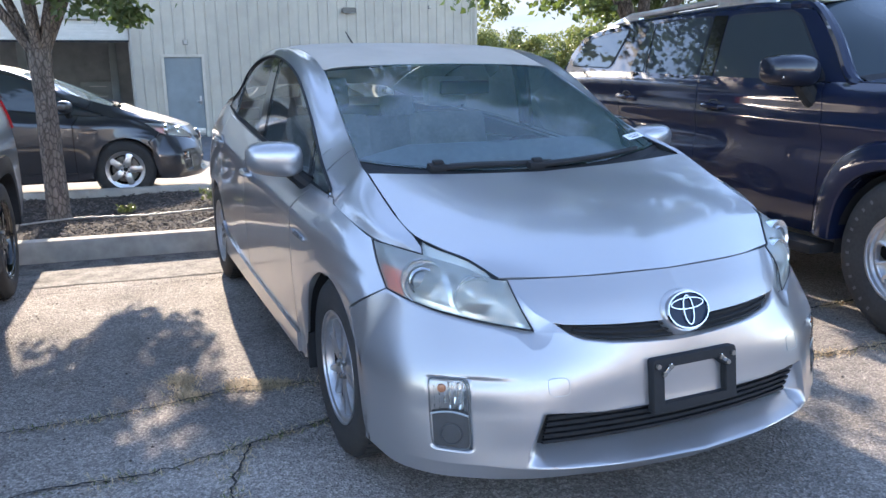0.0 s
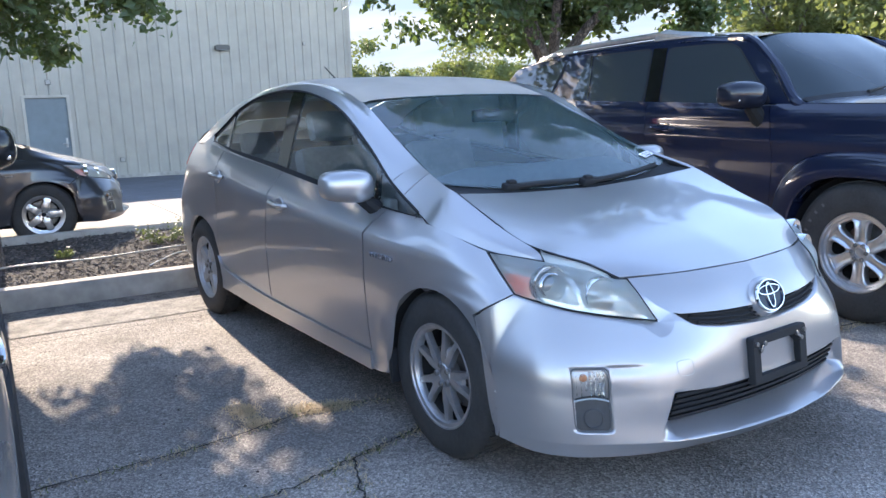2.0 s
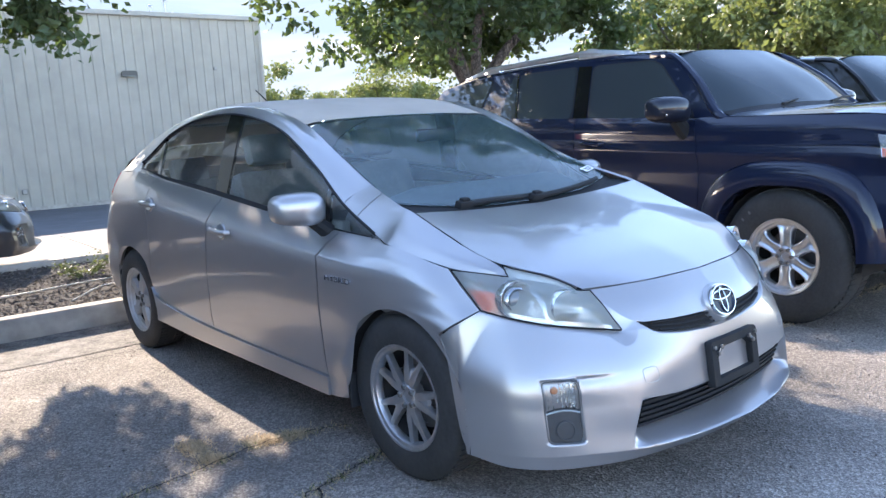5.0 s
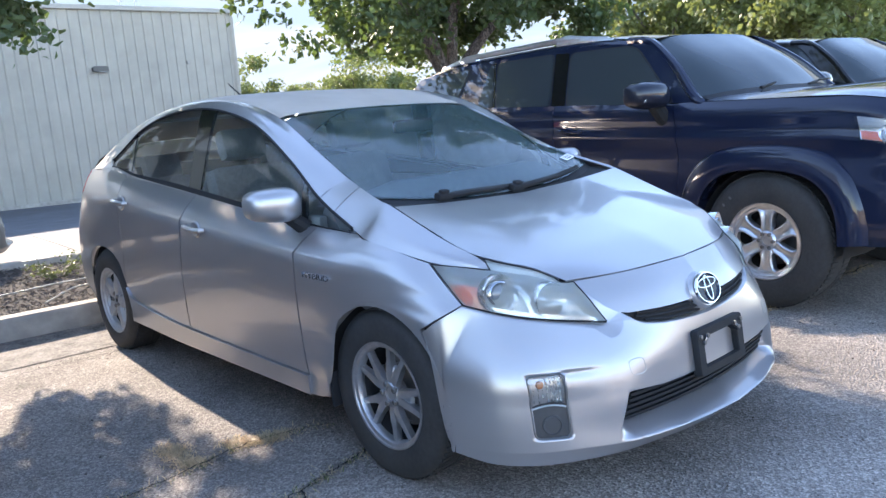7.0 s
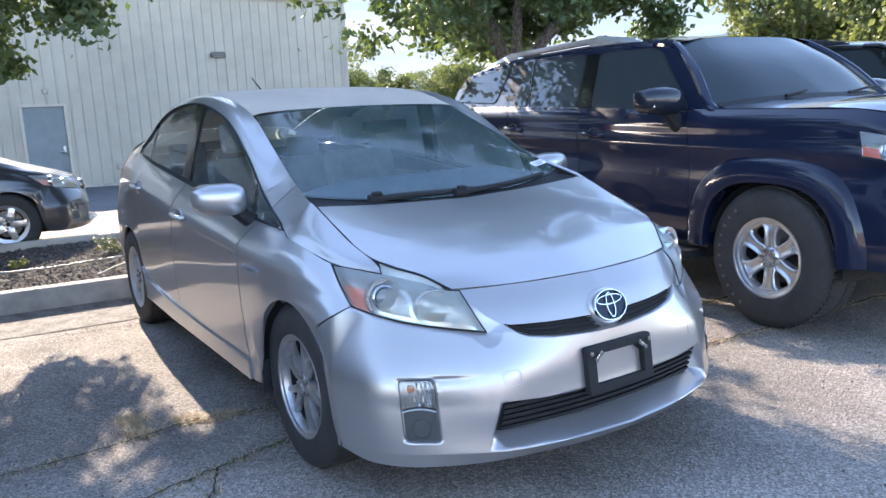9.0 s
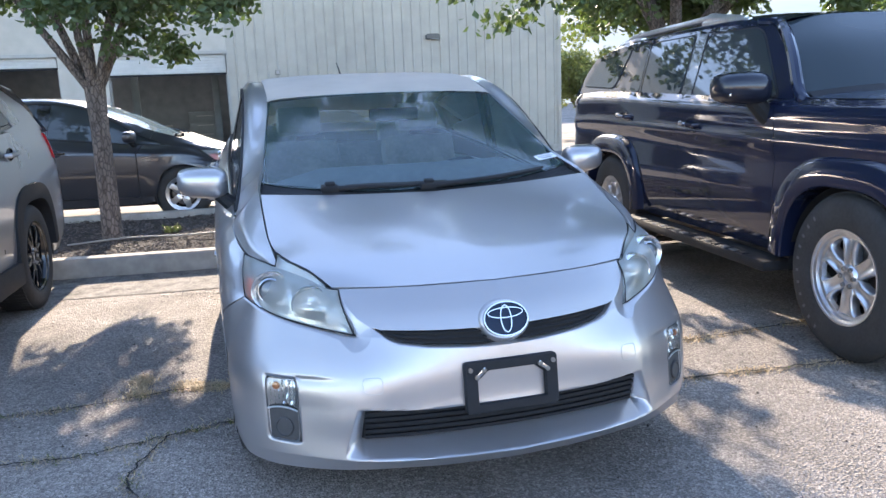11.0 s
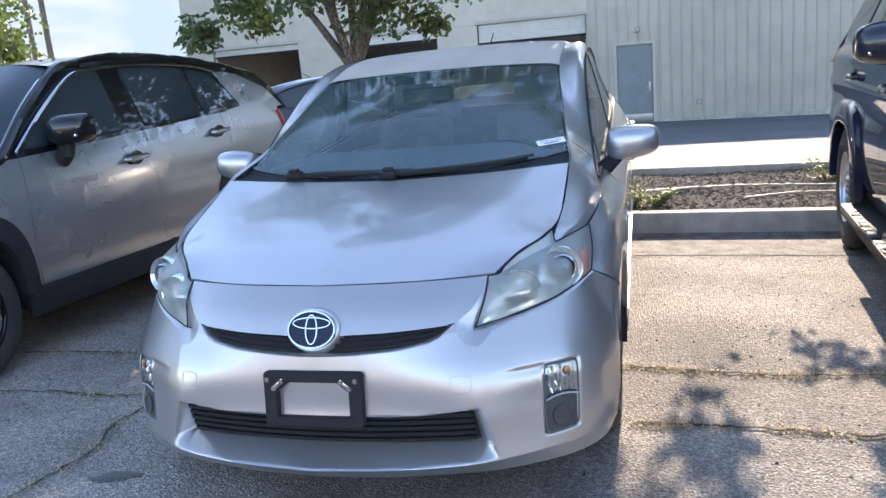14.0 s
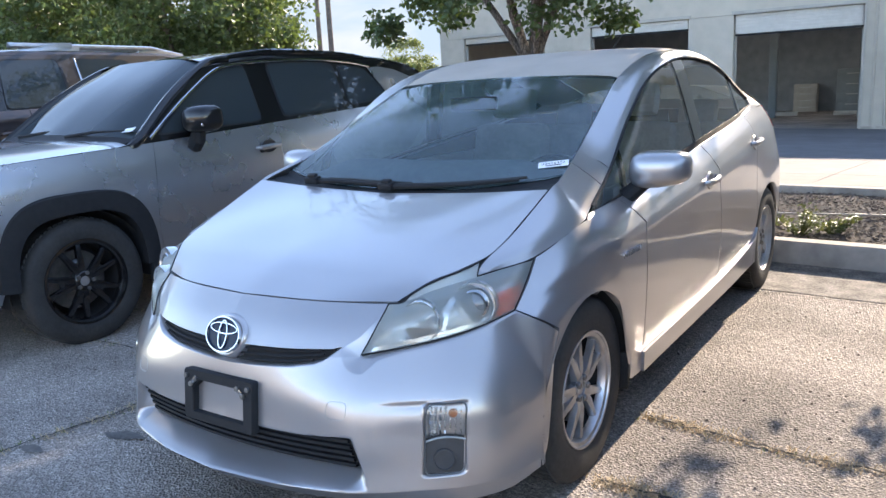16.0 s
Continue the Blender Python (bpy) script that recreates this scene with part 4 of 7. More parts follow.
        for i in range(7):
            for j in range(4):
                x, z = .655 + i * .0115, .383 + j * .0225
                top_in, low_in = fr.uniform(.004, .013), fr.uniform(.004, .013)
                q = [onto(x, z, -.015, (5.3, 3.5)), onto(x + .0112, z, -.015, (5.3, 3.5)), onto(x + .0112, z + .022, -.015, (5.3, 3.5)), onto(x, z + .022, -.015, (5.3, 3.5)), onto(x + .0056, z + .003, -low_in, (5.3, 3.5)), onto(x + .0056, z + .019, -top_in, (5.3, 3.5))]
                vv = [bm.verts.new((s * p.x, p.y, p.z)) for p in q]
                for f in ((0, 1, 4), (1, 2, 5, 4), (2, 3, 5), (3, 0, 4, 5)):
                    bm.faces.new([vv[k] for k in f])
        part("reflector_facets", bm, LAMPBOWL, pod_ob, smooth=False)
        c = onto(.712, .452, -.012, (5.3, 3.6))
        part("bulb", add_lathe(bmesh.new(), [(.0, .0), (.013, .002), (.011, .008), (0, .011)], 14, Matrix.Translation((s * c.x, c.y, c.z)) @ fm.to_3x3().to_4x4()), BULBGLASS, pod_ob)
        part("indicator_lens", pod_sheet([(z, .652, .7375) for z in span(.376, .4775, 10)], -.001, 8, True), CLEARLENS, pod_ob)
        cut_line = [onto(.651 + .087 * t, .376 + .010 * (1 - (2 * t - 1) ** 2), -.002, (5.3, 3)) for t in span(0, 1, 12)]
        part("lens_border", add_tube(bmesh.new(), [(s * p.x, p.y, p.z) for p in cut_line], .003, 6), LAMPGREY, pod_ob)
    # headlights
    hood = Net([HB_HOOD_C, HB_HOOD_M, HB_HOOD_S], spline)
    for s in (1, -1):
        # the lens runs on past the wing's spur to the bonnet's edge
        spur = Net([[tuple(nose.at(u, 6.95)) for u in (4.3, 4.8, 5.3, 5.8, 6.15)], [tuple(hood.at(k, 1.99) + Vector((.003, -.003, -.004))) for k in (.35, .85, 1.4, 2.0, 2.52)]], spline)
        bm = bmesh.new()
        add_sheet(bm, nose, u_run(3.42, 8.96), v_run(5.03, 6.97, 5), s, -.055, out=mid)
        add_sheet(bm, spur, span(0, 4, 12), [0, .5, 1], s, -.02, out=mid)
        hl = part("headlight", bm, LAMPHOUSE, car, "hazy headlight with amber side marker")
        bm = bmesh.new()
        add_sheet(bm, nose, u_run(3.45, 8.93), v_run(5.05, 6.95, 5), s, .0, .05, mid)
        add_sheet(bm, spur, span(0, 4, 12), [0, .5, 1], s, 0, out=mid)
        part("lens", bm, HAZYLENS, hl, "oxidised hazy lens")
        rim = [nose.at(u, 5.03) for u in span(3.44, 8.94, 30)] + [nose.at(8.94, v) for v in span(5.1, 6.9, 6)] + [nose.at(u, 6.96) for u in span(8.94, 6.15, 12)] + [spur.at(u, 1) for u in span(4, 0, 10)] + [nose.at(u, 6.96) for u in span(4.2, 3.44, 5)] + [nose.at(3.44, v) for v in span(6.9, 5.1, 6)]
        part("gasket", add_tube(bmesh.new(), [(s * p.x, p.y, p.z) for p in rim + rim[:1]], .0024, 6, False), PLASTIC, hl)
        for u, v, r, sink in ((6.25, 5.80, .060, .052), (4.75, 5.72, .056, .062)):
            c, nn = low.at(u, v), low.normal(u, v)
            nn = nn if nn.y < 0 else -nn
            nn = (nn + Vector((-.15, -1.6, -.1))).normalized()
            sn = Vector((s * nn.x, nn.y, nn.z))
            fm = Matrix.Translation(Vector((s * c.x, c.y, c.z)) - sn * sink) @ sn.to_track_quat("Z", "Y").to_matrix().to_4x4()
            part("reflector", add_lathe(bmesh.new(), [(.012, .002), (r * .6, .006), (r * .9, .024), (r, .034), (r * 1.05, .036), (r * 1.09, .028), (r * 1.1, 0)], 36, fm), LAMPBOWL, hl)
            if u > 6:
                part("bezel", add_lathe(bmesh.new(), [(r * .72, .016), (r * .70, .034), (r * .62, .038), (r * .58, .030)], 32, fm), CHROME, hl)
                part("projector", add_lathe(bmesh.new(), [(r * .58, .024), (r * .5, .036), (r * .3, .044), (0, .048)], 28, fm), PROJECTOR, hl)
            else:
                part("bulb", add_lathe(bmesh.new(), [(.012, 0), (.012, .020), (.007, .030), (0, .032)], 16, fm), LAMPBOWL, hl)
        bm = bmesh.new()
        add_sheet(bm, low, u_run(7.15, 8.85), span(5.08, 5.95, 6), s, -.008, .03, mid)
        part("side_marker", bm, AMBER, hl, "amber side marker")
        bm = bmesh.new()
        add_sheet(bm, nose, u_run(3.7, 8.4), span(6.66, 6.92, 3), s, -.014, .02, mid)
        part("lamp_brow", bm, LAMPGREY, hl)
        bm = bmesh.new()
        add_sheet(bm, low, u_run(5.42, 5.62), span(5.1, 6.6, 6), s, -.020, .03, mid)
        part("lamp_divider", bm, LAMPBOWL, hl)
        bm = bmesh.new()
        add_sheet(bm, nose, u_run(3.7, 7.2), span(5.06, 5.22, 3), s, -.012, .03, mid)
        part("lamp_floor", bm, LAMPBOWL, hl)
    # wings, doors, quarters
    house = Net([HB_W0, HB_W1, HB_W2, HB_W3], spline)
    wing = Net([[(.660, .524, .788), (.671, .566, .822), (.682, .72, .874), (.685, .975, .975)] + HB_W3[:3],
                [(.664, .523, .7865), (.699, .58, .808), (.742, .73, .852), (.753, .965, .911)] + [tuple(house.at(k, 2.5)) for k in (0, 1, 2)],
                [(.668, .5225, .786), (.70, .572, .7935), (.758, .705, .809), (.793, .975, .864)] + HB_W2[:3]], spline)
    for s in (1, -1):
        bm = bmesh.new()
        add_sheet(bm, low, u_run(9.03, 12.985), v_run(0, 7), s, 0, .02, mid)
        add_sheet(bm, wing, span(0, 4.62, 28), span(0, 2, 10), s, 0, .012, mid)
        fender = part("fender", bm, body, car, "silver front wing" if body is SILVER else "")
        bm = bmesh.new()
        add_sheet(bm, low, u_run(13.012, 13.995, 14), v_run(1.06, 7), s, 0, .02, mid)
        fd = part("front_door", bm, body, car)
        bm = bmesh.new()
        add_sheet(bm, low, u_run(14.005, 15.25, 12), v_run(1.06, 7), s, 0, .02, mid)
        rd = part("rear_door", bm, body, car)
        bm = bmesh.new()
        add_sheet(bm, low, u_run(15.28, 19.9), v_run(0, 7), s, 0, .02, mid)
        part("quarter_panel", bm, body, car)
        bm = bmesh.new()
        add_sheet(bm, low, u_run(12.97, 15.27, 8), v_run(0, 1.0), s, .013, .03, mid)
        part("sill", bm, body, car)
        for door, u, v in ((fd, 13.83, 4.93), (rd, 14.98, 5.0)):
            p, nn = low.at(u, v), low.normal(u, v)
            nn = nn if nn.x > 0 else -nn
            bm = bmesh.new()
            pts = [p + Vector((0, dy, -dy * -.05)) + nn * h for dy, h in ((-.095, .002), (-.085, .020), (-.05, .030), (0, .033), (.05, .030), (.085, .020), (.095, .002))]
            add_tube(bm, [(s * q.x, q.y, q.z) for q in pts], [.010, .0125, .0135, .0135, .0135, .0125, .010], 10)
            part("door_handle", bm, body, door, "body-coloured pull handle")
            bm = add_lathe(bmesh.new(), [(0, .0012), (.026, .0015), (.041, .006), (.047, .0045), (.052, -.002)], 28, Matrix.Translation((s * p.x, p.y, p.z - .004)) @ Vector((s * nn.x, nn.y, nn.z)).to_track_quat("Z", "Y").to_matrix().to_4x4() @ Matrix.Diagonal((1, .8, 1, 1)))
            part("handle_cup", bm, body, door)
        part("mud_flap", add_box(bmesh.new(), (s * .825 - .035, 1.226, .20), (s * .825 + .035, 1.240, .345), .005), PLASTIC, car)
        # word badge on the wing
        p = low.at(12.42, 4.55)
        txt = bpy.data.curves.new("word", "FONT")
        txt.body, txt.size, txt.extrude, txt.align_x = "HYBRID", .042, .002, "CENTER"
        tob = new("word_badge", txt)
        dg = bpy.context.evaluated_depsgraph_get()
        me = bpy.data.meshes.new_from_object(tob.evaluated_get(dg))
        bpy.data.objects.remove(tob)
        me.transform(Matrix.Translation((s * (p.x + .002), p.y, p.z)) @ Matrix.Rotation(radians(90) * s, 4, "Z") @ Matrix.Rotation(radians(90), 4, "X") @ Matrix.Diagonal((1.25, .75, 1, 1)))
        me.materials.append(CHROME)
        wb = new("word_badge", me)
        wb.parent, wb["label"] = fender, "small chrome word badge"
    # rear bumper and tail
    bm = bmesh.new()
    for s in (1, -1):
        add_sheet(bm, low, u_run(19.92, 22), v_run(0, 7), s, out=mid)
    part("rear_bumper", bm, body, car, doubles=.0008)
    for s in (1, -1):
        bm = bmesh.new()
        add_sheet(bm, low, span(19.3, 20.7, 8), span(5.2, 6.9, 6), s, .004, .02, mid)
        part("tail_lamp", bm, REDLENS, car)
    # bonnet and cowl
    bm = bmesh.new()
    for s in (1, -1):
        add_sheet(bm, hood, span(.012, 4.98, 36), span(0, 1.985, 16), s, 0, 0, mid)
        add_sheet(bm, Net([[hood.at(.012, v) for v in span(0, 1.985, 16)], [hood.at(.012, v) + Vector((0, .012, -.03)) for v in span(0, 1.985, 16)]], spline), span(0, 16, 16), [0, 1], s)
    part("bonnet", bm, body, car, doubles=.0006)
    bm = bmesh.new()
    cowl = Net([[(x, y - .03, z - .022) for x, y, z in HB_GLASS_B], [(x * 1.0, y + .02, z + .006) for x, y, z in HB_GLASS_B]], spline)
    for s in (1, -1):
        add_sheet(bm, cowl, span(0, 3, 18), span(0, 1, 3), s, 0, .02)
        add_sheet(bm, Net([[tuple(hood.at(5, v) + Vector((0, -.02, -.014))) for v in span(0, 2, 3)], [(x, y - .02, z - .02) for x, y, z in HB_GLASS_B]], spline), span(0, 3, 12), [0, .5, 1], s, 0, 0)
    part("cowl", bm, PLASTIC, car, doubles=.0006)
    # windshield, side glass, roof
    ws = Net([HB_GLASS_B, HB_GLASS_M, HB_GLASS_T], spline)
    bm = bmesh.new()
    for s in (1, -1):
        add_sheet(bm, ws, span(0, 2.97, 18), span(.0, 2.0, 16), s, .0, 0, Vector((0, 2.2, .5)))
    wso = part("windshield", bm, WINDSHIELD, car, "windshield reflecting sky, with sky glare put into its film colour", doubles=.0006)
    bm = bmesh.new()
    for s in (1, -1):                               # dark band round the glass
        add_sheet(bm, ws, span(2.9, 3.02, 2), span(0, 2, 14), s, -.004, 0, mid)
        add_sheet(bm, ws, span(0, 3, 14), span(-.0, .045, 2), s, -.004, 0, mid)
        add_sheet(bm, ws, span(0, 3, 14), span(1.965, 2, 2), s, -.004, 0, mid)
    part("glass_border", bm, GLOSSBLACK, wso, doubles=.0006)
    roof = Net([HB_ROOF0, HB_ROOF1, HB_ROOF2, HB_W3[3:]], spline)
    bm = bmesh.new()
    for s in (1, -1):
        add_sheet(bm, roof, span(0, 7, 36), span(0, 2.96, 12), s, 0, .0, mid)
    part("roof", bm, DUSTY if body is SILVER else body, car, "dusty roof panel" if body is SILVER else "", doubles=.0006)
    bm = bmesh.new()
    rear = Net([[(0, 4.17, 1.25), (.31, 4.16, 1.24), (.505, 4.155, 1.222), (.56, 4.15, 1.20), (.66, 4.05, 1.16), (.717, 4.0, 1.104)],
                [(0, 4.29, 1.17), (.30, 4.27, 1.16), (.48, 4.24, 1.15), (.57, 4.19, 1.14), (.67, 4.09, 1.12), (.716, 4.01, 1.104)],
                [(0, 4.40, 1.08), (.28, 4.385, 1.08), (.45, 4.34, 1.08), (.58, 4.27, 1.085), (.67, 4.18, 1.09), (.715, 4.02, 1.105)]], spline)
    for s in (1, -1):
        add_sheet(bm, rear, span(0, 5, 20), span(1.2, 2, 4), s, 0, 0, mid)
        add_sheet(bm, rear, span(3.2, 5, 8), span(0, 1.2, 4), s, 0, 0, mid)
    part("tailgate", bm, body, car, doubles=.0006)
    bm = bmesh.new()
    for s in (1, -1):
        add_sheet(bm, rear, span(0, 3.2, 14), span(0, 1.2, 4), s, -.003, 0, mid)
    part("rear_window", bm, SIDEGLASS if detail else TINTED, car, doubles=.0006)
    for s in (1, -1):
        bm = bmesh.new()
        add_sheet(bm, wing, span(4.635, 5, 4), span(0, 2, 8), s, 0, .012, mid)
        add_sheet(bm, house, span(1, 10, 54), span(2.0, 3.0, 6), s, 0, .012, mid)         # pillar and roof rail
        add_sheet(bm, house, span(9.0, 10, 8), span(0, 2.0, 6), s, 0, .012, mid)            # rear pillar
        part("roof_rail", bm, body, car)
        bm = bmesh.new()
        add_sheet(bm, house, span(0, 9.0, 54), span(0, 1.0, 4), s, -.001, .012, mid)
        part("door_shoulder", bm, body, car)
        bm = bmesh.new()
        add_sheet(bm, house, span(.02, 9.0, 54), span(.90, 1.03, 3), s, .002, .01, mid)    # weather strip
        part("weather_strip", bm, PLASTIC, car)
        pts = [house.at(u, 2.0) for u in span(.1, 9.0, 50)]
        part("window_seal", add_tube(bmesh.new(), [(s * (p.x + .002), p.y, p.z) for p in pts], .006, 6), PLASTIC, car)
        for a, b, nm in ((.12, 1.42, "quarter_light"), (1.5, 4.12, "front_side_window"), (4.55, 7.3, "rear_side_window"), (7.45, 8.95, "rear_quarter_window")):
            bm = bmesh.new()
            add_sheet(bm, house, span(a, b, 18), span(1.0, 2.0, 8), s, -.006, 0, mid)
            part(nm, bm, SIDEGLASS if detail else TINTED, car)
        for a, b in ((0.0, .12), (1.40, 1.52), (4.10, 4.57), (7.28, 7.47), (8.93, 9.02)):
            bm = bmesh.new()
            add_sheet(bm, house, span(a, b, 4), span(1.0, 2.0, 8), s, -.003, .015, mid)
            part("window_pillar", bm, GLOSSBLACK, car)
        # door mirror
        bm = mirror_shell(s, (.902, 1.455, .992), (.107, .085, .03, .068))
        mo = part("door_mirror", bm, body, car, "body-coloured door mirror")
        part("mirror_stalk", add_tube(bmesh.new(), [(s * .780, 1.42, .885), (s * .808, 1.43, .91), (s * .845, 1.445, .945)], [.036, .032, .03], 10), PLASTIC, mo)
        gm = Matrix.Translation((s * .905, 1.486, .992)) @ Matrix.Rotation(radians(-90), 4, "X") @ Matrix.Rotation(s * .12, 4, "Y")
        part("mirror_glass", add_prism(bmesh.new(), [(.085 * math.copysign(abs(math.cos(a)) ** .6, math.cos(a)), .045 * math.copysign(abs(math.sin(a)) ** .6, math.sin(a))) for a in [2 * math.pi * k / 24 for k in range(24)]], 0, .004, gm), CHROME, mo)
    # wipers
    for pts in ([(-.42, 1.005, .966), (-.28, 1.008, .966), (-.10, 1.002, .962), (.06, 1.0, .960)], [(-.02, .985, .955), (.14, .998, .960), (.34, 1.028, .969), (.52, 1.068, .984)]):
        w = part("wiper", add_tube(bmesh.new(), [(x, y - .004, z + .008) for x, y, z in pts], [.013, .010, .008, .006], 8), PLASTIC, car, "black wiper arm and blade")
        part("blade", add_tube(bmesh.new(), [(pts[0][0] + (pts[3][0] - pts[0][0]) * t + .02, spline(pts)(3 * t)[1] + .022, spline(pts)(3 * t)[2] + .014) for t in span(.12, 1, 8)], .0055, 6), RUBBER, w)
        hinge = Matrix.Translation(Vector(pts[0]) + Vector((.01, -.004, .012))) @ Matrix.Rotation(radians(14), 4, "X")
        part("pivot", add_box(bmesh.new(), (-.034, -.020, -.016), (.034, .018, .014), .008, hinge), PLASTIC, w)
        part("clip", add_box(bmesh.new(), (-.018, -.012, .012), (.022, .012, .026), .005, hinge), PLASTIC, w)
    part("aerial", add_tube(bmesh.new(), [(0, 3.21, 1.445), (0, 3.25, 1.475), (0, 3.435, 1.577)], [.014, .006, .003], 8), PLASTIC, car)
    # underside, arches
    part("underbody", add_box(bmesh.new(), (-.62, .3, .17), (.62, 4.2, .27), .02), DARK, car)
    for s in (1, -1):
        for y in HB_HUBS:
            bm = bmesh.new()
            rows = []
            for k in range(21):
                a = math.pi + .3 - k / 20 * (math.pi + .5)
                rows.append([bm.verts.new((s * x, y + (HB_R + .012) * math.cos(a), .305 + (HB_R + .012) * math.sin(a))) for x in (.842, .76, .55)])
            for a, b in zip(rows, rows[1:]):
                for j in range(2):
                    bm.faces.new((a[j], a[j + 1], b[j + 1], b[j]))
            c = bm.verts.new((s * .55, y, .305))
            for a, b in zip(rows, rows[1:]):
                bm.faces.new((a[2], b[2], c))
            part("wheel_arch_liner", bm, DARK, car)
    for s in (1, -1):
        wheel(car, (s * .735, .925, .308), s, .317, .195, .194, front_rim, 5, detail, not detail)
        wheel(car, (s * .752, 3.625, .308), s, .317, .195, .197, rear_rim, 5, False, True)
    # cabin
    part("dashboard", add_tube(bmesh.new(), [(-.70, 1.36, .86), (-.4, 1.28, .90), (0, 1.25, .90), (.4, 1.28, .90), (.70, 1.36, .86)], [.10, .14, .14, .14, .10], 12), DASH, car)
    bm = bmesh.new()
    top = Net([[(x * .98, y + .03, z - .03) for x, y, z in HB_GLASS_B], [(0, 1.42, .985), (.3, 1.43, .98), (.55, 1.45, .97), (.70, 1.46, .96)]], spline)
    for s in (1, -1):
        add_sheet(bm, top, span(0, 3, 8), [0, .5, 1], s)
    part("dash_top", bm, DASH, car, doubles=.0006)
    part("cabin_floor", add_box(bmesh.new(), (-.70, 1.1, .28), (.70, 4.0, .34)), DASH, car)
    for s in (1, -1):
        part("door_card", add_box(bmesh.new(), (s * .74 - .02, 1.35, .34), (s * .74 + .02, 3.4, .93), .01), TRIMGREY, car)
    for x in (-.36, .36):
        st = part("front_seat", add_box(bmesh.new(), (x - .25, 1.95, .36), (x + .25, 2.50, .58), .06), SEAT, car, "grey cloth front seat")
        part("seat_back", add_box(bmesh.new(), (-.23, -.07, 0), (.23, .07, .60), .06, Matrix.Translation((x, 2.48, .52)) @ Matrix.Rotation(radians(-18), 4, "X")), SEAT, st)
        part("headrest", add_box(bmesh.new(), (-.13, -.05, .63), (.13, .05, .80), .04, Matrix.Translation((x, 2.48, .52)) @ Matrix.Rotation(radians(-16), 4, "X")), SEAT, st)
    rs = part("rear_seat", add_box(bmesh.new(), (-.66, 2.9, .36), (.66, 3.4, .58), .06), SEAT, car)
    part("seat_back", add_box(bmesh.new(), (-.66, -.07, 0), (.66, .07, .56), .06, Matrix.Translation((0, 3.42, .5)) @ Matrix.Rotation(radians(-22), 4, "X")), SEAT, rs)
    for x in (-.42, .42):
        part("headrest", add_box(bmesh.new(), (-.12, -.05, .54), (.12, .05, .70), .04, Matrix.Translation((x, 3.44, .5)) @ Matrix.Rotation(radians(-20), 4, "X")), SEAT, rs)
    bm = bmesh.new()
    sm = Matrix.Translation((.36, 1.62, .84)) @ Matrix.Rotation(radians(62), 4, "X")
    add_tube(bm, [sm @ Vector((.185 * math.cos(a), .185 * math.sin(a), 0)) for a in span(0, 2 * math.pi, 32)], .015, 8, False)
    swh = part("steering_wheel", bm, PLASTIC, car)
    part("boss", add_box(bmesh.new(), (-.17, -.05, -.02), (.17, .05, .02), .015, sm), PLASTIC, swh)
    part("interior_mirror", add_box(bmesh.new(), (-.12, 1.62, 1.215), (.12, 1.645, 1.275), .012), PLASTIC, car)
    part("headliner", add_box(bmesh.new(), (-.53, 2.0, 1.36), (.53, 3.5, 1.37)), TRIMGREY, car)
    if detail:
        c, a, b = ws.at(2.58, .15), ws.at(2.32, .158), ws.at(2.58, .40)
        ex = (c - a).normalized()
        ez = ex.cross((b - c).normalized()).normalized()
        ey = ez.cross(ex)
        sm = Matrix((ex, ey, ez)).transposed().to_4x4()
        sm.translation = (c + a) / 2 + ey * .03 + ez * .004
        sk = part("window_sticker", add_box(bmesh.new(), (-.055, -.020, 0), (.055, .020, .0012), 0, sm), STICKER, wso, "white stock number sticker")
        txt = bpy.data.curves.new("digits", "FONT")
        txt.body, txt.size, txt.align_x = "32416332", .0215, "CENTER"
        tob = new("digits", txt)
        me = bpy.data.meshes.new_from_object(tob.evaluated_get(bpy.context.evaluated_depsgraph_get()))
        bpy.data.objects.remove(tob)
        me.transform(sm @ Matrix.Translation((0, -.003, .0022)))
        me.materials.append(INK)
        d = new("digits", me)
        d.parent = sk
        part("fine_print", add_box(bmesh.new(), (-.028, -.0125, .0015), (.028, -.008, .0024), 0, sm), INK, sk)
    return car


def placed(hub, local, turn):
    """The pose that lays the local point on hub, turned about z."""
    return Matrix.Translation(hub) @ Matrix.Rotation(radians(turn), 4, "Z") @ Matrix.Translation([-c for c in local])


hatchback("silver_hatchback", Matrix.Identity(4), SILVER, "silver hybrid hatchback with hazy headlights and no plate", ALLOY_DARK, HUBCAP)


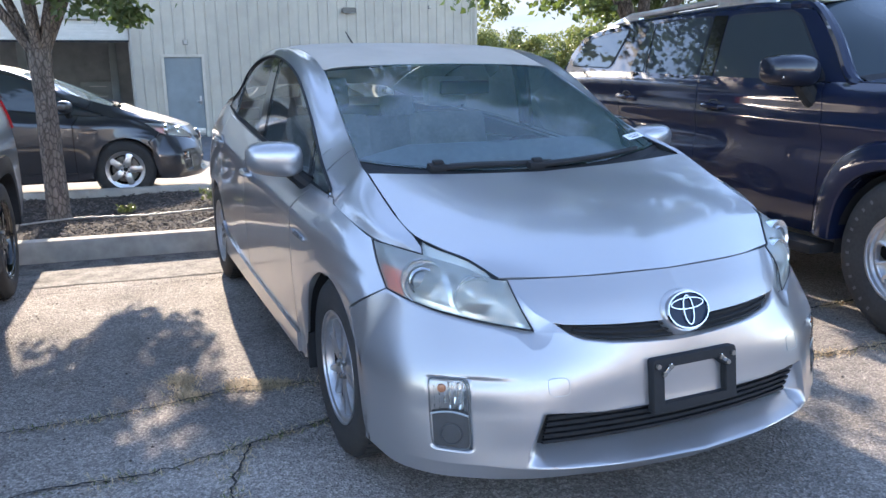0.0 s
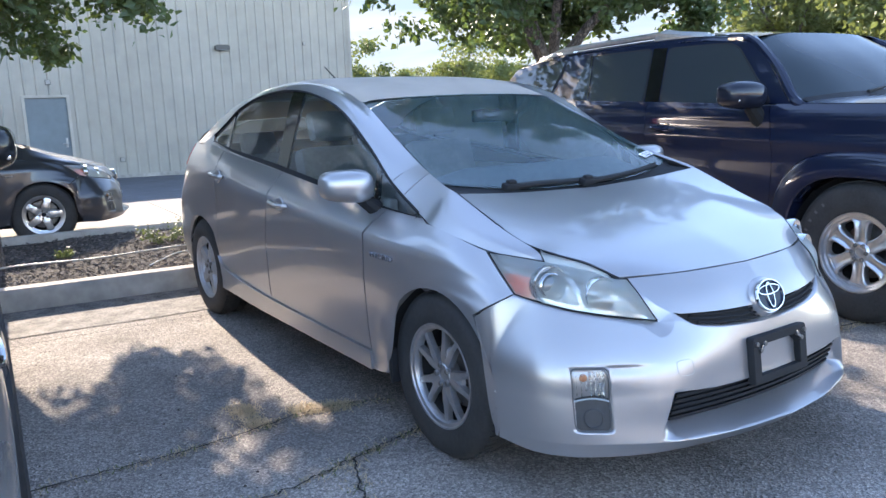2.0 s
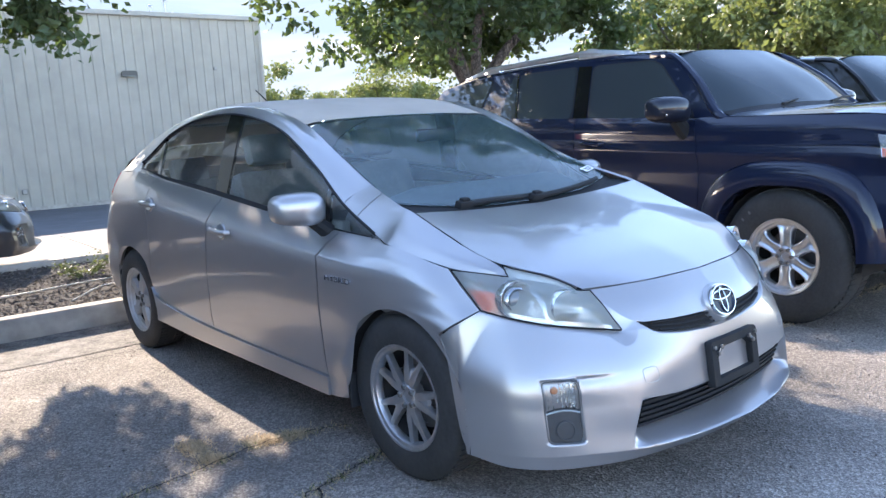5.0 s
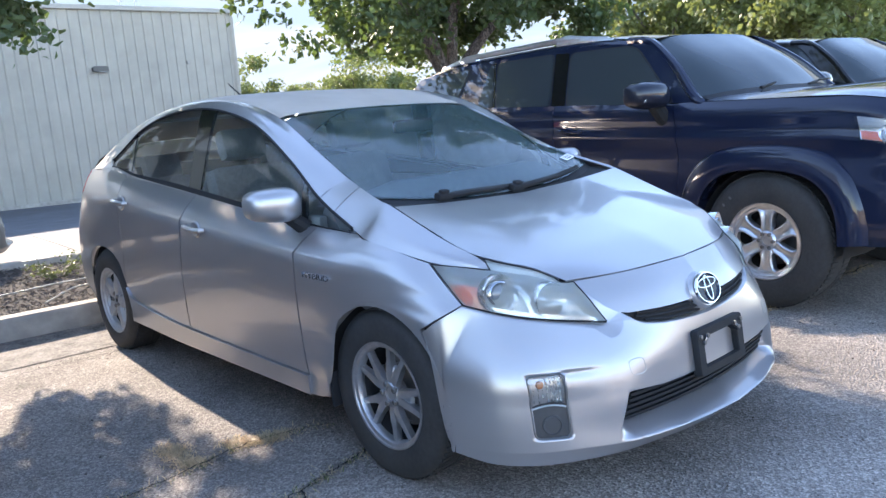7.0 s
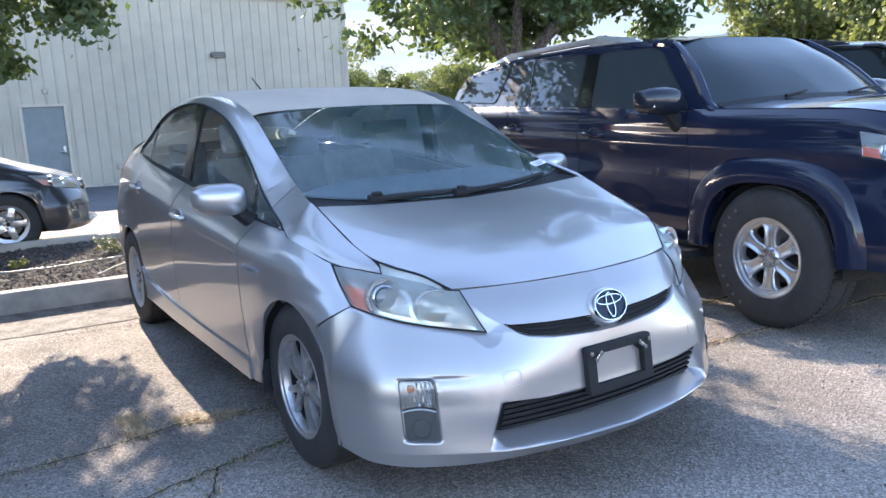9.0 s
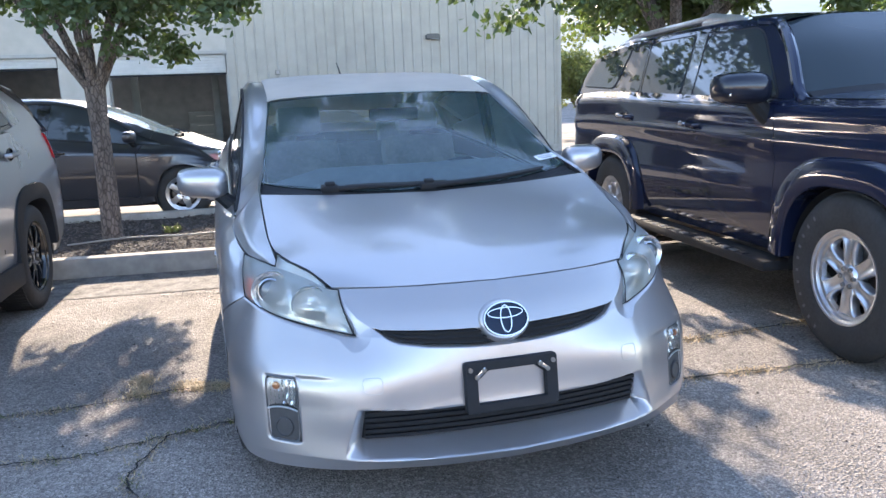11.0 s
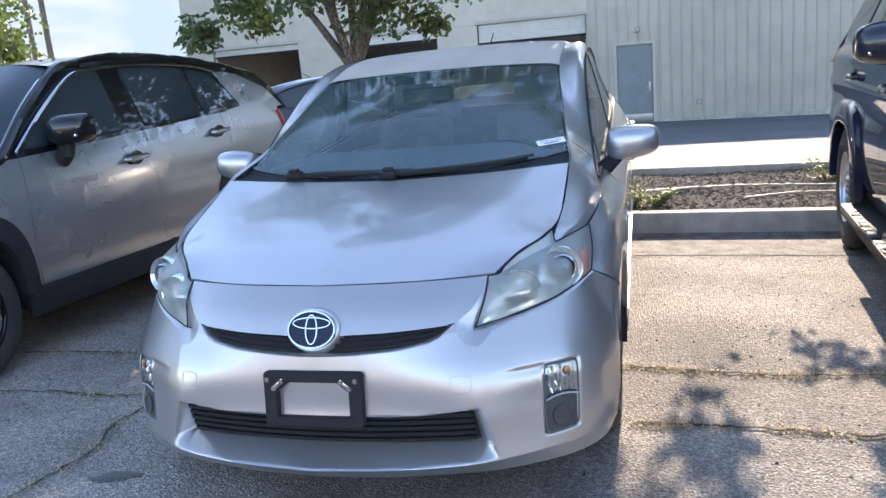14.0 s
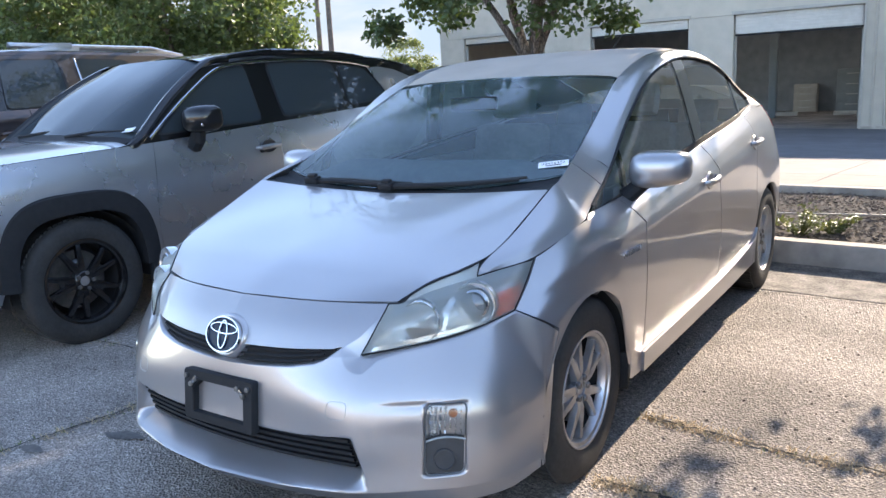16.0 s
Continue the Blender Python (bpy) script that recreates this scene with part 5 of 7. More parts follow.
# ---- sport utility cars: a rounded box with arches, a tapered glasshouse ----
def suv(name, m, label, body, S):
    """S: the car's sizes. x to its left side, y from the front bumper backwards."""
    car = thing(name, m, label, "car")
    L, W, hubs, hub_z, R = S["length"], S["half_width"], S["hubs"], S["hub_z"], S["arch"]
    belt0, belt1, sill = S["belt"][0], S["belt"][1], S["sill"]
    mid = Vector((0, L / 2, .8))

    def arch_z(y):
        z = 0.0
        for h in hubs:
            d = abs(y - h) / R
            if d < 1:
                z = max(z, hub_z - .02 + R * max(0.0, 1 - d**2.6) ** (1 / 2.6))
        return z

    def belt(y):
        return pchip([S["nose_z"], S["bonnet_z"], belt0, belt0 + (belt1 - belt0) * .5, belt1, belt1 - .02])(np.interp(y, [0, .55, S["cowl"], L * .55, L * .85, L], [0, 1, 2, 3, 4, 5]))

    levels = S["levels"]            # fraction of the way from sill to belt, inset from the half width, nose set-back

    def line(k):
        f, inset, back = levels[k]
        w, y0, y1, c = W - inset, back, L - back * .6, S["corner"]

        def at(u):
            # u 0..2 nose, 2..8 side, 8..10 tail
            if u < 2:
                a = u / 2
                x = w * max(0.0, math.sin(a * math.pi / 2)) ** .75
                y = y0 + c * (1 - max(0.0, math.cos(a * math.pi / 2)) ** .62)
            elif u > 8:
                a = (10 - u) / 2
                x = w * max(0.0, math.sin(a * math.pi / 2)) ** .75
                y = y1 - c * .8 * (1 - max(0.0, math.cos(a * math.pi / 2)) ** .62)
            else:
                x, y = w, y0 + c + (u - 2) / 6 * (y1 - y0 - 1.8 * c)
            side = min(1.0, max(0.0, (x - W * .8) / (W * .12)))
            bottom = sill if u >= 2 and u <= 8 else sill + S["lift"] * (1 - a)
            if hubs[0] - R < y < hubs[0] + R or hubs[1] - R < y < hubs[1] + R:
                bottom = max(bottom, arch_z(y) * side)
            top = belt(y)
            base = sill if u >= 2 and u <= 8 else sill + S["lift"] * (1 - a)
            z = max(base + (top - base) * f, bottom + .003 * k)
            if z > base + (top - base) * f + 1e-6 and x > W * .8:      # over an arch the panel follows the body's own section
                x += (W - float(np.interp((z - base) / (top - base), [lv[0] for lv in levels], [lv[1] for lv in levels]))) - w
            return np.array((x, y, z))

        return at

    net = Net([line(k) for k in range(len(levels))], folds=S.get("folds", ()))
    nv = len(levels) - 1

    def u_of(y):
        lo, hi = 0.0, 10.0
        for _ in range(40):
            c = (lo + hi) / 2
            lo, hi = (c, hi) if net.lines[2](c)[1] < y else (lo, c)
        return lo

    fine = [0, .25, .5, .75, 1, 1.25, 1.5, 1.7, 1.85, 2.0]
    arcs = []
    for h in hubs:
        arcs += [u_of(h - R * math.cos(t)) for t in span(.02, math.pi - .02, 26)]
    base_us = sorted(set(fine + [10 - x for x in fine] + arcs + span(2, 8, 30)))
    cuts = [u_of(y) for y in S["gaps"]]
    names = ["front_body", "front_door", "rear_door", "rear_body"]
    vs = spans(list(range(nv + 1)), 4)
    for s in (1, -1):
        edges = [0.0] + cuts + [10.0]
        for k, nm in enumerate(names):
            a, b = edges[k] + (.003 if k else 0), edges[k + 1] - (.003 if k < 3 else 0)
            us = sorted({a, b} | {u for u in base_us if a < u < b})
            bm = bmesh.new()
            add_sheet(bm, net, us, vs, s, 0, .025, mid)
            p = part(nm, bm, body, car)
            if k in (1, 2):
                y = S["handles"][k - 1][0]
                q = net.at(u_of(y), 2)
                bm = add_tube(bmesh.new(), [(s * (W + h - .012), y + d, S["handles"][k - 1][1] + d * .06) for d, h in ((-.10, .0), (-.085, .03), (0, .042), (.085, .03), (.10, .0))], [.012, .016, .018, .016, .012], 10)
                part("door_handle", bm, S["handle_mat"], p)
                hz = S["handles"][k - 1][1]
                # dark disc: the shade in the handle's recess is put into its colour
                part("handle_cup", add_lathe(bmesh.new(), [(0, -.004), (.05, -.004), (.058, .003), (.05, .004)], 24, Matrix.Translation((s * (W - .004 - (.006 if hz > 1.05 else 0)), y, hz)) @ Matrix.Rotation(radians(90) * s, 4, "Y") @ Matrix.Diagonal((.75, 1.2, 1, 1))), CUPSHADE, p)
        bm = bmesh.new()
        us = sorted({.2, 9.8} | {u for u in base_us if .2 < u < 9.8})
        add_sheet(bm, net, us[::2], vs[::4], s, -.03, 0, mid)
        part("inner_shell", bm, DARK, car, smooth=False)
        # flares round the arches and a side strip
        for h in hubs:
            bm = bmesh.new()
            rows = []
            for t in span(.03, math.pi - .03, 30):
                c, sn = math.cos(t), math.sin(t)
                sx = math.copysign(abs(c) ** S["square"], c) * -1
                sz = max(0.0, sn) ** S["square"]
                rows.append([bm.verts.new((s * (W + o), h + (R + e) * sx, hub_z - .02 + (R + e) * sz * S.get("rise", 1))) for e, o in S["flare"]])
            for a, b in zip(rows, rows[1:]):
                for j in range(len(S["flare"]) - 1):
                    bm.faces.new((a[j], a[j + 1], b[j + 1], b[j]))
            part("fender_flare", bm, S["flare_mat"], car)
            bm = bmesh.new()
            rows = []
            for t in span(-.1, math.pi + .1, 22):
                rows.append([bm.verts.new((s * x, h - (R + .0) * math.cos(t), hub_z - .02 + R * math.sin(t) * 1.0)) for x in (W - .03, W - .4)])
            c = bm.verts.new((s * (W - .4), h, hub_z))
            for a, b in zip(rows, rows[1:]):
                bm.faces.new((a[0], a[1], b[1], b[0])), bm.faces.new((a[1], c, b[1]))
            part("wheel_arch_liner", bm, DARK, car)
            wheel(car, (s * (W - .135), h, hub_z), s, S["tyre"], S["tyre_w"], S["rim"], S["rim_mat"], S["spokes"][0], S["spokes"][1], text=S.get("text", False) and h == hubs[0])
        if S.get("board"):
            b = part("running_board", add_box(bmesh.new(), (s * (W + .0) - .09, hubs[0] + R + .04, sill - .09), (s * (W + .0) + .09, hubs[1] - R - .02, sill - .03), .02), PLASTIC, car, "black running board with chrome slots")
            for k in range(14):
                y = hubs[0] + R + .25 + k * .1
                part("slot", add_box(bmesh.new(), (s * (W + .06) - .02, y, sill - .032), (s * (W + .06) + .02, y + .055, sill - .025), .003), ALLOY_DARK if k % 3 else PLASTIC, b)
        else:
            part("side_cladding", add_box(bmesh.new(), (s * (W - .02) - .03, hubs[0] + R - .02, sill - .05), (s * (W - .02) + .03, hubs[1] - R + .02, sill + .10), .02), PLASTIC, car)
        if S.get("crease"):
            pts = [(s * (W + .004 + .010 * math.sin(math.pi * t)), hubs[0] + R + .05 + t * (hubs[1] - hubs[0] - 2 * R), S["crease"] + .05 * t) for t in span(0, 1, 20)]
            part("door_crease", add_tube(bmesh.new(), pts, [.006] + [.017] * 19 + [.006], 8), body, car)
    part("underbody", add_box(bmesh.new(), (-W * .7, .4, sill - .04), (W * .7, L - .3, sill + .1), .03), DARK, car)
    # bonnet
    cowl = S["cowl"]
    bon = []
    for f, rise in ((0, .045), (.45, .042), (.8, .026), (1.0, .0)):
        bon.append([(f * min(W - levels[-1][1], W * .62 + (W * .38 - levels[-1][1]) * min(1, (abs(y) / .45) ** .5)) * (1 if f < 1 else 1.0), y + .16 * (1 - f * f) * 0, belt(y) + rise * min(1, y / .4)) for y in (.10, .22, .5, .9, cowl - .15, cowl)])
    bnet = Net(bon, spline)
    bm = bmesh.new()
    for s in (1, -1):
        add_sheet(bm, bnet, span(0, 5, 20), span(0, 3, 12), s, .004, 0, mid)
    part("bonnet", bm, body, car, doubles=.001)
    # glasshouse
    zt, wr, wb = S["roof_z"], S["roof_half"], W - levels[-1][1]
    yt, yr = S["roof_y"]
    sidew = lambda z: wb + (wr - wb) * max(0.0, (z - belt0) / (zt - belt0))

    def roof_edge(y):
        return pchip([zt - .05, zt, zt + .005, zt - .02, zt - .09])(np.interp(y, [yt, yt + .5, L * .55, yr - .5, yr], [0, 1, 2, 3, 4]))

    rf = Net([[(0, y, roof_edge(y) + .05) for y in span(yt, yr, 6)], [(wr * .6, y, roof_edge(y) + .043) for y in span(yt, yr, 6)], [(wr * .93, y, roof_edge(y) + .015) for y in span(yt, yr, 6)], [(wr, y, roof_edge(y) - .02) for y in span(yt, yr, 6)]], spline)
    bm = bmesh.new()
    for s in (1, -1):
        add_sheet(bm, rf, span(0, 6, 24), span(0, 3, 12), s, 0, 0, mid)
    part("roof", bm, S.get("roof_mat", body), car, doubles=.001)
    yb = L - .10
    for s in (1, -1):
        outline = [(cowl - .12, belt(cowl - .12)), (cowl + .02, belt0 + .01), (yt - .03, zt - .075)] + [(y, roof_edge(y) - .02) for y in span(yt, yr, 8)] + [(yb - .06, belt1 + .16), (yb, belt1 - .01)]
        low = [(y, belt(y) - .005) for y in span(yb - .3, cowl + .2, 8)]
        bm = bmesh.new()
        ring = [bm.verts.new((s * sidew(z), y, z)) for y, z in outline + low]
        bmesh.ops.triangle_fill(bm, edges=[bm.edges.new((ring[k], ring[(k + 1) % len(ring)])) for k in range(len(ring))], use_beauty=True)
        part("cabin_side", bm, S.get("cabin_mat", body), car, smooth=False)
        for poly in S["windows"]:
            cy, cz = sum(p[0] for p in poly) / len(poly), sum(p[1] for p in poly) / len(poly)
            bm = bmesh.new()
            rounded = []
            for k, p in enumerate(poly):
                a, b = poly[k - 1], poly[(k + 1) % len(poly)]
                for t in (0, .5, 1):
                    w0, w1, w2 = (1 - t) ** 2, 2 * t * (1 - t), t * t
                    pa, pb = [[p[i] + (q[i] - p[i]) * min(.3, .05 / math.dist(p, q)) for i in (0, 1)] for q in (a, b)]
                    rounded.append((w0 * pa[0] + w1 * p[0] + w2 * pb[0], w0 * pa[1] + w1 * p[1] + w2 * pb[1]))
            for scale, o, mt, nm in ((1.0, .003, PLASTIC, "window_frame"), (.965, .007, TINTED, "side_window")):
                bm = bmesh.new()
                ps = [(cy + (y - cy) * scale, cz + (z - cz) * (scale if nm == "window_frame" else scale - .01)) for y, z in rounded]
                fr = [bm.verts.new((s * (sidew(z) + o), y, z)) for y, z in ps]
                bk = [bm.verts.new((s * (sidew(z) - .01), y, z)) for y, z in ps]
                bm.faces.new(fr)
                for k in range(len(fr)):
                    bm.faces.new((fr[k], fr[(k + 1) % len(fr)], bk[(k + 1) % len(fr)], bk[k]))
                part(nm, bm, mt, car, smooth=False)
        for poly in S.get("pillars", ()):
            bm = bmesh.new()
            fr = [bm.verts.new((s * (sidew(z) + .005), y, z)) for y, z in poly]
            bk = [bm.verts.new((s * (sidew(z) - .01), y, z)) for y, z in poly]
            bm.faces.new(fr)
            for k in range(len(fr)):
                bm.faces.new((fr[k], fr[(k + 1) % len(fr)], bk[(k + 1) % len(fr)], bk[k]))
            part("window_trim", bm, GLOSSBLACK, car, smooth=False)
        for poly in S.get("rear_pillar", ()):
            bm = bmesh.new()
            fr = [bm.verts.new((s * (sidew(z) + .008), y, z)) for y, z in poly]
            bk = [bm.verts.new((s * (sidew(z) - .01), y, z)) for y, z in poly]
            bm.faces.new(fr)
            for k in range(len(fr)):
                bm.faces.new((fr[k], fr[(k + 1) % len(fr)], bk[(k + 1) % len(fr)], bk[k]))
            part("rear_pillar", bm, body, car, smooth=False)
        if S.get("bright"):
            part("bright_trim", add_tube(bmesh.new(), [(s * (sidew(z) + .030), y, z) for y, z in [spline(S["bright"])(u) for u in span(0, len(S["bright"]) - 1, 40)]], .010, 6), CHROME, car)
        # mirror
        my, mz = S["mirror"]
        mx, mw = S.get("mirror_reach", (.175, .150))
        mo = part("door_mirror", mirror_shell(s, (wb + mx, my, mz), (mw, .13, .05, .088)), S["mirror_mat"], car)
        part("mirror_stalk", add_tube(bmesh.new(), [(s * (wb + .0), my - .03, mz - .17), (s * (wb + .05), my - .03, mz - .13), (s * (wb + mx * .68), my - .02, mz - .05)], [.055, .05, .045], 10), PLASTIC, mo)
        part("mirror_strip", add_box(bmesh.new(), (-mw * .8, -.09, -.012), (mw * .86, -.02, .006), .005, Matrix.Translation((s * (wb + mx - .01), my, mz - .03))), CHROME, mo)
        if S.get("flush_rail"):
            pts = [(s * (wr - .035), y, roof_edge(y) + .024 * math.sin(math.pi * t) ** .4 - .004) for t, y in [(t, yt - .02 + (yr - .55 - yt) * t) for t in span(0, 1, 24)]]
            part("roof_rail", add_tube(bmesh.new(), pts, [.012 + .016 * math.sin(math.pi * t) ** .5 for t in span(0, 1, 24)], 8), S["flush_rail"], car, "low black roof rail")
        if S.get("rack"):
            pts = [(s * (wr - .06), y, roof_edge(y) + z) for y, z in ((yt + S.get("rail_from", .42), .018), (yt + S.get("rail_from", .42) + .43, .052), (L * .55, .056), (yr - .6, .05), (yr - .25, .018))]
            rk = part("roof_rail", add_tube(bmesh.new(), pts, [q * S.get("rail", 1) for q in (.020, .034, .024, .024, .018)], 8), S["rack"], car, "roof rail")
            part("rail_foot", add_tube(bmesh.new(), [(pts[0][0], pts[0][1] + d, roof_edge(pts[0][1] + d) + z) for d, z in ((-.04, .004), (.18, .018), (.50, .022))], [q * S.get("rail", 1) for q in (.022, .036, .030)], 8), S["rack"], rk)
            part("rail_foot", add_tube(bmesh.new(), [(pts[3][0], yr - .75, roof_edge(yr - .75) + .016), (pts[3][0], yr - .45, roof_edge(yr - .45) + .012), (pts[3][0], yr - .22, roof_edge(yr - .22) + .0)], [q * S.get("rail", 1) for q in (.026, .032, .02)], 8), S["rack"], rk)
        ap = [(s * (wb - .02), cowl + .0, belt0 - .02), (s * (sidew(belt0 + .03) - .014), cowl + .09, belt0 + .03), (s * (sidew((belt0 + zt) / 2) - .02), (cowl + yt) / 2 + .02, (belt0 + zt) / 2), (s * (wr - .025), yt + .01, zt - .06), (s * (wr - .02), yt + .2, zt - .025)]
        ap, thick = spline(ap), pchip([(.022,), (.032,), (.032,), (.032,), (.026,)])
        part("windshield_pillar", add_tube(bmesh.new(), [tuple(ap(u)) for u in span(0, 4, 20)], [float(thick(u)[0]) for u in span(0, 4, 20)], 10), S.get("cabin_mat", body), car)
    # windshield and rear glass
    wsn = Net([[(0, cowl - .07, belt0 + .045), (wb * .6, cowl - .03, belt0 + .035), (wb * .95, cowl + .05, belt0 + .01)], [(0, (cowl + yt) / 2 - .03, (belt0 + zt) / 2 + .05), (wb * .57, (cowl + yt) / 2 - .01, (belt0 + zt) / 2 + .045), (sidew((belt0 + zt) / 2) - .035, (cowl + yt) / 2 + .03, (belt0 + zt) / 2)],
               [(0, yt, zt - .005), (wr * .6, yt + .005, zt - .012), (wr - .045, yt + .02, zt - .055)]], spline)
    bm = bmesh.new()
    for s in (1, -1):
        add_sheet(bm, wsn, span(0, 2, 10), span(0, 2, 10), s, .004, 0, mid)
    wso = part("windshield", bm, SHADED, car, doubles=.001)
    if S.get("tag"):
        p = wsn.at(1.72, .22)
        part("window_sticker", add_box(bmesh.new(), (-.05, -.02, 0), (.05, .02, .002), 0, Matrix.Translation(p + Vector((0, -.008, .012))) @ Matrix.Rotation(radians(33), 4, "X") @ Matrix.Rotation(.15, 4, "Z")), STICKER, wso, "white sticker behind the glass")
    bm = bmesh.new()
    for s in (1, -1):
        add_sheet(bm, Net([[tuple(Vector(wsn.at(u, 0)) + Vector((0, -.09, -.02))) for u in (0, 1, 2)], [tuple(wsn.at(u, .08)) for u in (0, 1, 2)]], spline), span(0, 2, 8), [0, 1], s, .006, 0, mid)
    part("cowl", bm, PLASTIC, car, doubles=.001)
    for x in (-.35, .25):
        part("wiper", add_tube(bmesh.new(), [(x, cowl - .06, belt0 + .06), (x + .25, cowl - .01, belt0 + .085), (x + .5, cowl + .04, belt0 + .09)], [.012, .009, .005], 6), PLASTIC, car)
    bm = bmesh.new()
    rear = Net([[(0, yr, roof_edge(yr) + .04), (wr * .6, yr, roof_edge(yr) + .03), (wr, yr, roof_edge(yr) - .02)], [(0, yb + .02, belt1 + .12), (wb * .6, yb, belt1 + .12), (sidew(belt1 + .16), yb - .06, belt1 + .14)], [(0, L - .05, belt1 - .06), (wb * .6, L - .07, belt1 - .06), (wb, yb, belt1 - .03)]], spline)
    for s in (1, -1):
        add_sheet(bm, rear, span(0, 2, 8), span(0, 2, 8), s, 0, 0, mid)
    part("tailgate", bm, TINTED, car, doubles=.001)
    # lamps
    for s in (1, -1):
        z0, z1 = S["lamp_z"]
        bm = bmesh.new()
        fa, fb = (z0 - sill) / (belt(.3) - sill), (z1 - sill) / (belt(.3) - sill)
        vof = lambda f: float(np.interp(f, [lv[0] for lv in levels], range(nv + 1)))
        add_sheet(bm, net, span(1.15, S["lamp_u"], 12), span(vof(fa), vof(fb), 5), s, .006, .03, mid)
        hl = part("headlight", bm, S.get("lamp_mat", LAMPSHELL), car, "clear headlight with amber corner")
        bm = bmesh.new()
        add_sheet(bm, net, span(S["lamp_u"] - .16, S["lamp_u"] - .01, 5), span(vof(fa) + .02, vof(fa) + .5 * (vof(fb) - vof(fa)), 4), s, .012, .01, mid)
        part("amber_corner", bm, AMBER, hl)
        for u in (1.3, 1.56, 1.80):
            c, nn = net.at(u, (vof(fa) + vof(fb)) / 2), net.normal(u, (vof(fa) + vof(fb)) / 2)
            nn = nn if nn.y < 0 else -nn
            fm = Matrix.Translation(Vector((s * c.x, c.y, c.z))) @ Vector((s * nn.x, nn.y, nn.z)).to_track_quat("Z", "Y").to_matrix().to_4x4()
            part("projector", add_lathe(bmesh.new(), [(.050, .004), (.05, .016), (.042, .018), (.030, .008), (.026, .014), (.0, .024)], 20, fm), CHROME, hl)
        bm = bmesh.new()
        add_sheet(bm, net, span(1.12, S["lamp_u"] + .02, 12), span(vof(fa) - .08, vof(fb) + .05, 5), s, .018, .0, mid)
        part("lens", bm, CLEARLENS, hl)
        bm = bmesh.new()
        add_sheet(bm, net, span(8.05, 8.9, 6), span(nv - 1.3, nv - .2, 4), s, .012, .03, mid)
        part("tail_lamp", bm, S.get("tail_mat", REDLENS), car)
        c = net.at(1.35, vof(.32))
        part("fog_lamp", add_lathe(bmesh.new(), [(.075, -.03), (.075, .012), (.05, .02), (.045, .012), (0, .014)], 24, Matrix.Translation((s * c.x, c.y - .005, c.z)) @ Matrix.Rotation(radians(90), 4, "X")), LAMPGREY, car)
    bm = bmesh.new()
    for s in (1, -1):
        add_sheet(bm, net, span(0, 1.05, 8), span(.6, nv - .6, 8), s, .008, .02, mid)
    part("grille", bm, PLASTIC, car, "black grille", doubles=.001)
    return car


RUGGED = [(0.0, .045, .10), (.14, .012, .03), (.38, .0, .0), (.60, .014, .01), (.735, -.004, .02), (.80, .010, .035), (.92, .012, .06), (1.0, .058, .12)]
BOX = [(0.0, .045, .10), (.14, .01, .03), (.34, .0, .0), (.60, .0, .02), (.82, .022, .06), (1.0, .07, .12)]
TRUCK = dict(length=4.82, half_width=.925, hubs=(.945, 3.735), hub_z=.405, arch=.455, belt=(1.235, 1.31), sill=.42, lift=.02, nose_z=1.13, bonnet_z=1.225, cowl=1.36, corner=.34, levels=RUGGED, folds=(4,), square=.70, flare=((.135, -.014), (.118, .016), (.104, .027), (.016, .040), (-.006, .036), (-.012, .028), (-.012, -.10)),
             gaps=(1.53, 2.63, 3.60), handles=((2.45, 1.085), (3.50, 1.12)), handle_mat=NAVY, flare_mat=NAVY, tyre=.402, tyre_w=.265, rim=.222, rim_mat=ALLOY, spokes=(6, False), text=True, board=True,
             roof_z=1.705, roof_half=.685, roof_y=(1.90, 4.55), mirror=(1.68, 1.30), mirror_mat=MIRRORNAVY, rack=ALLOY, lamp_z=(.985, 1.095), lamp_u=2.05, tail_mat=LAMPBOWL, lamp_mat=LAMPBOWL,
             pillars=[[(2.56, 1.252), (2.70, 1.262), (2.77, 1.662), (2.63, 1.655)], [(1.55, 1.238), (1.58, 1.222), (3.60, 1.282), (3.60, 1.298)], [(3.365, 1.29), (3.385, 1.29), (3.485, 1.655), (3.465, 1.655)]],
             windows=[[(1.58, 1.238), (2.55, 1.25), (2.62, 1.655), (2.06, 1.65), (1.96, 1.61)], [(2.71, 1.262), (3.355, 1.285), (3.455, 1.66), (2.78, 1.665)], [(3.39, 1.288), (3.60, 1.30), (3.53, 1.655), (3.49, 1.655)],
                      [(3.90, 1.33), (4.62, 1.36), (4.46, 1.58), (3.79, 1.645)]])
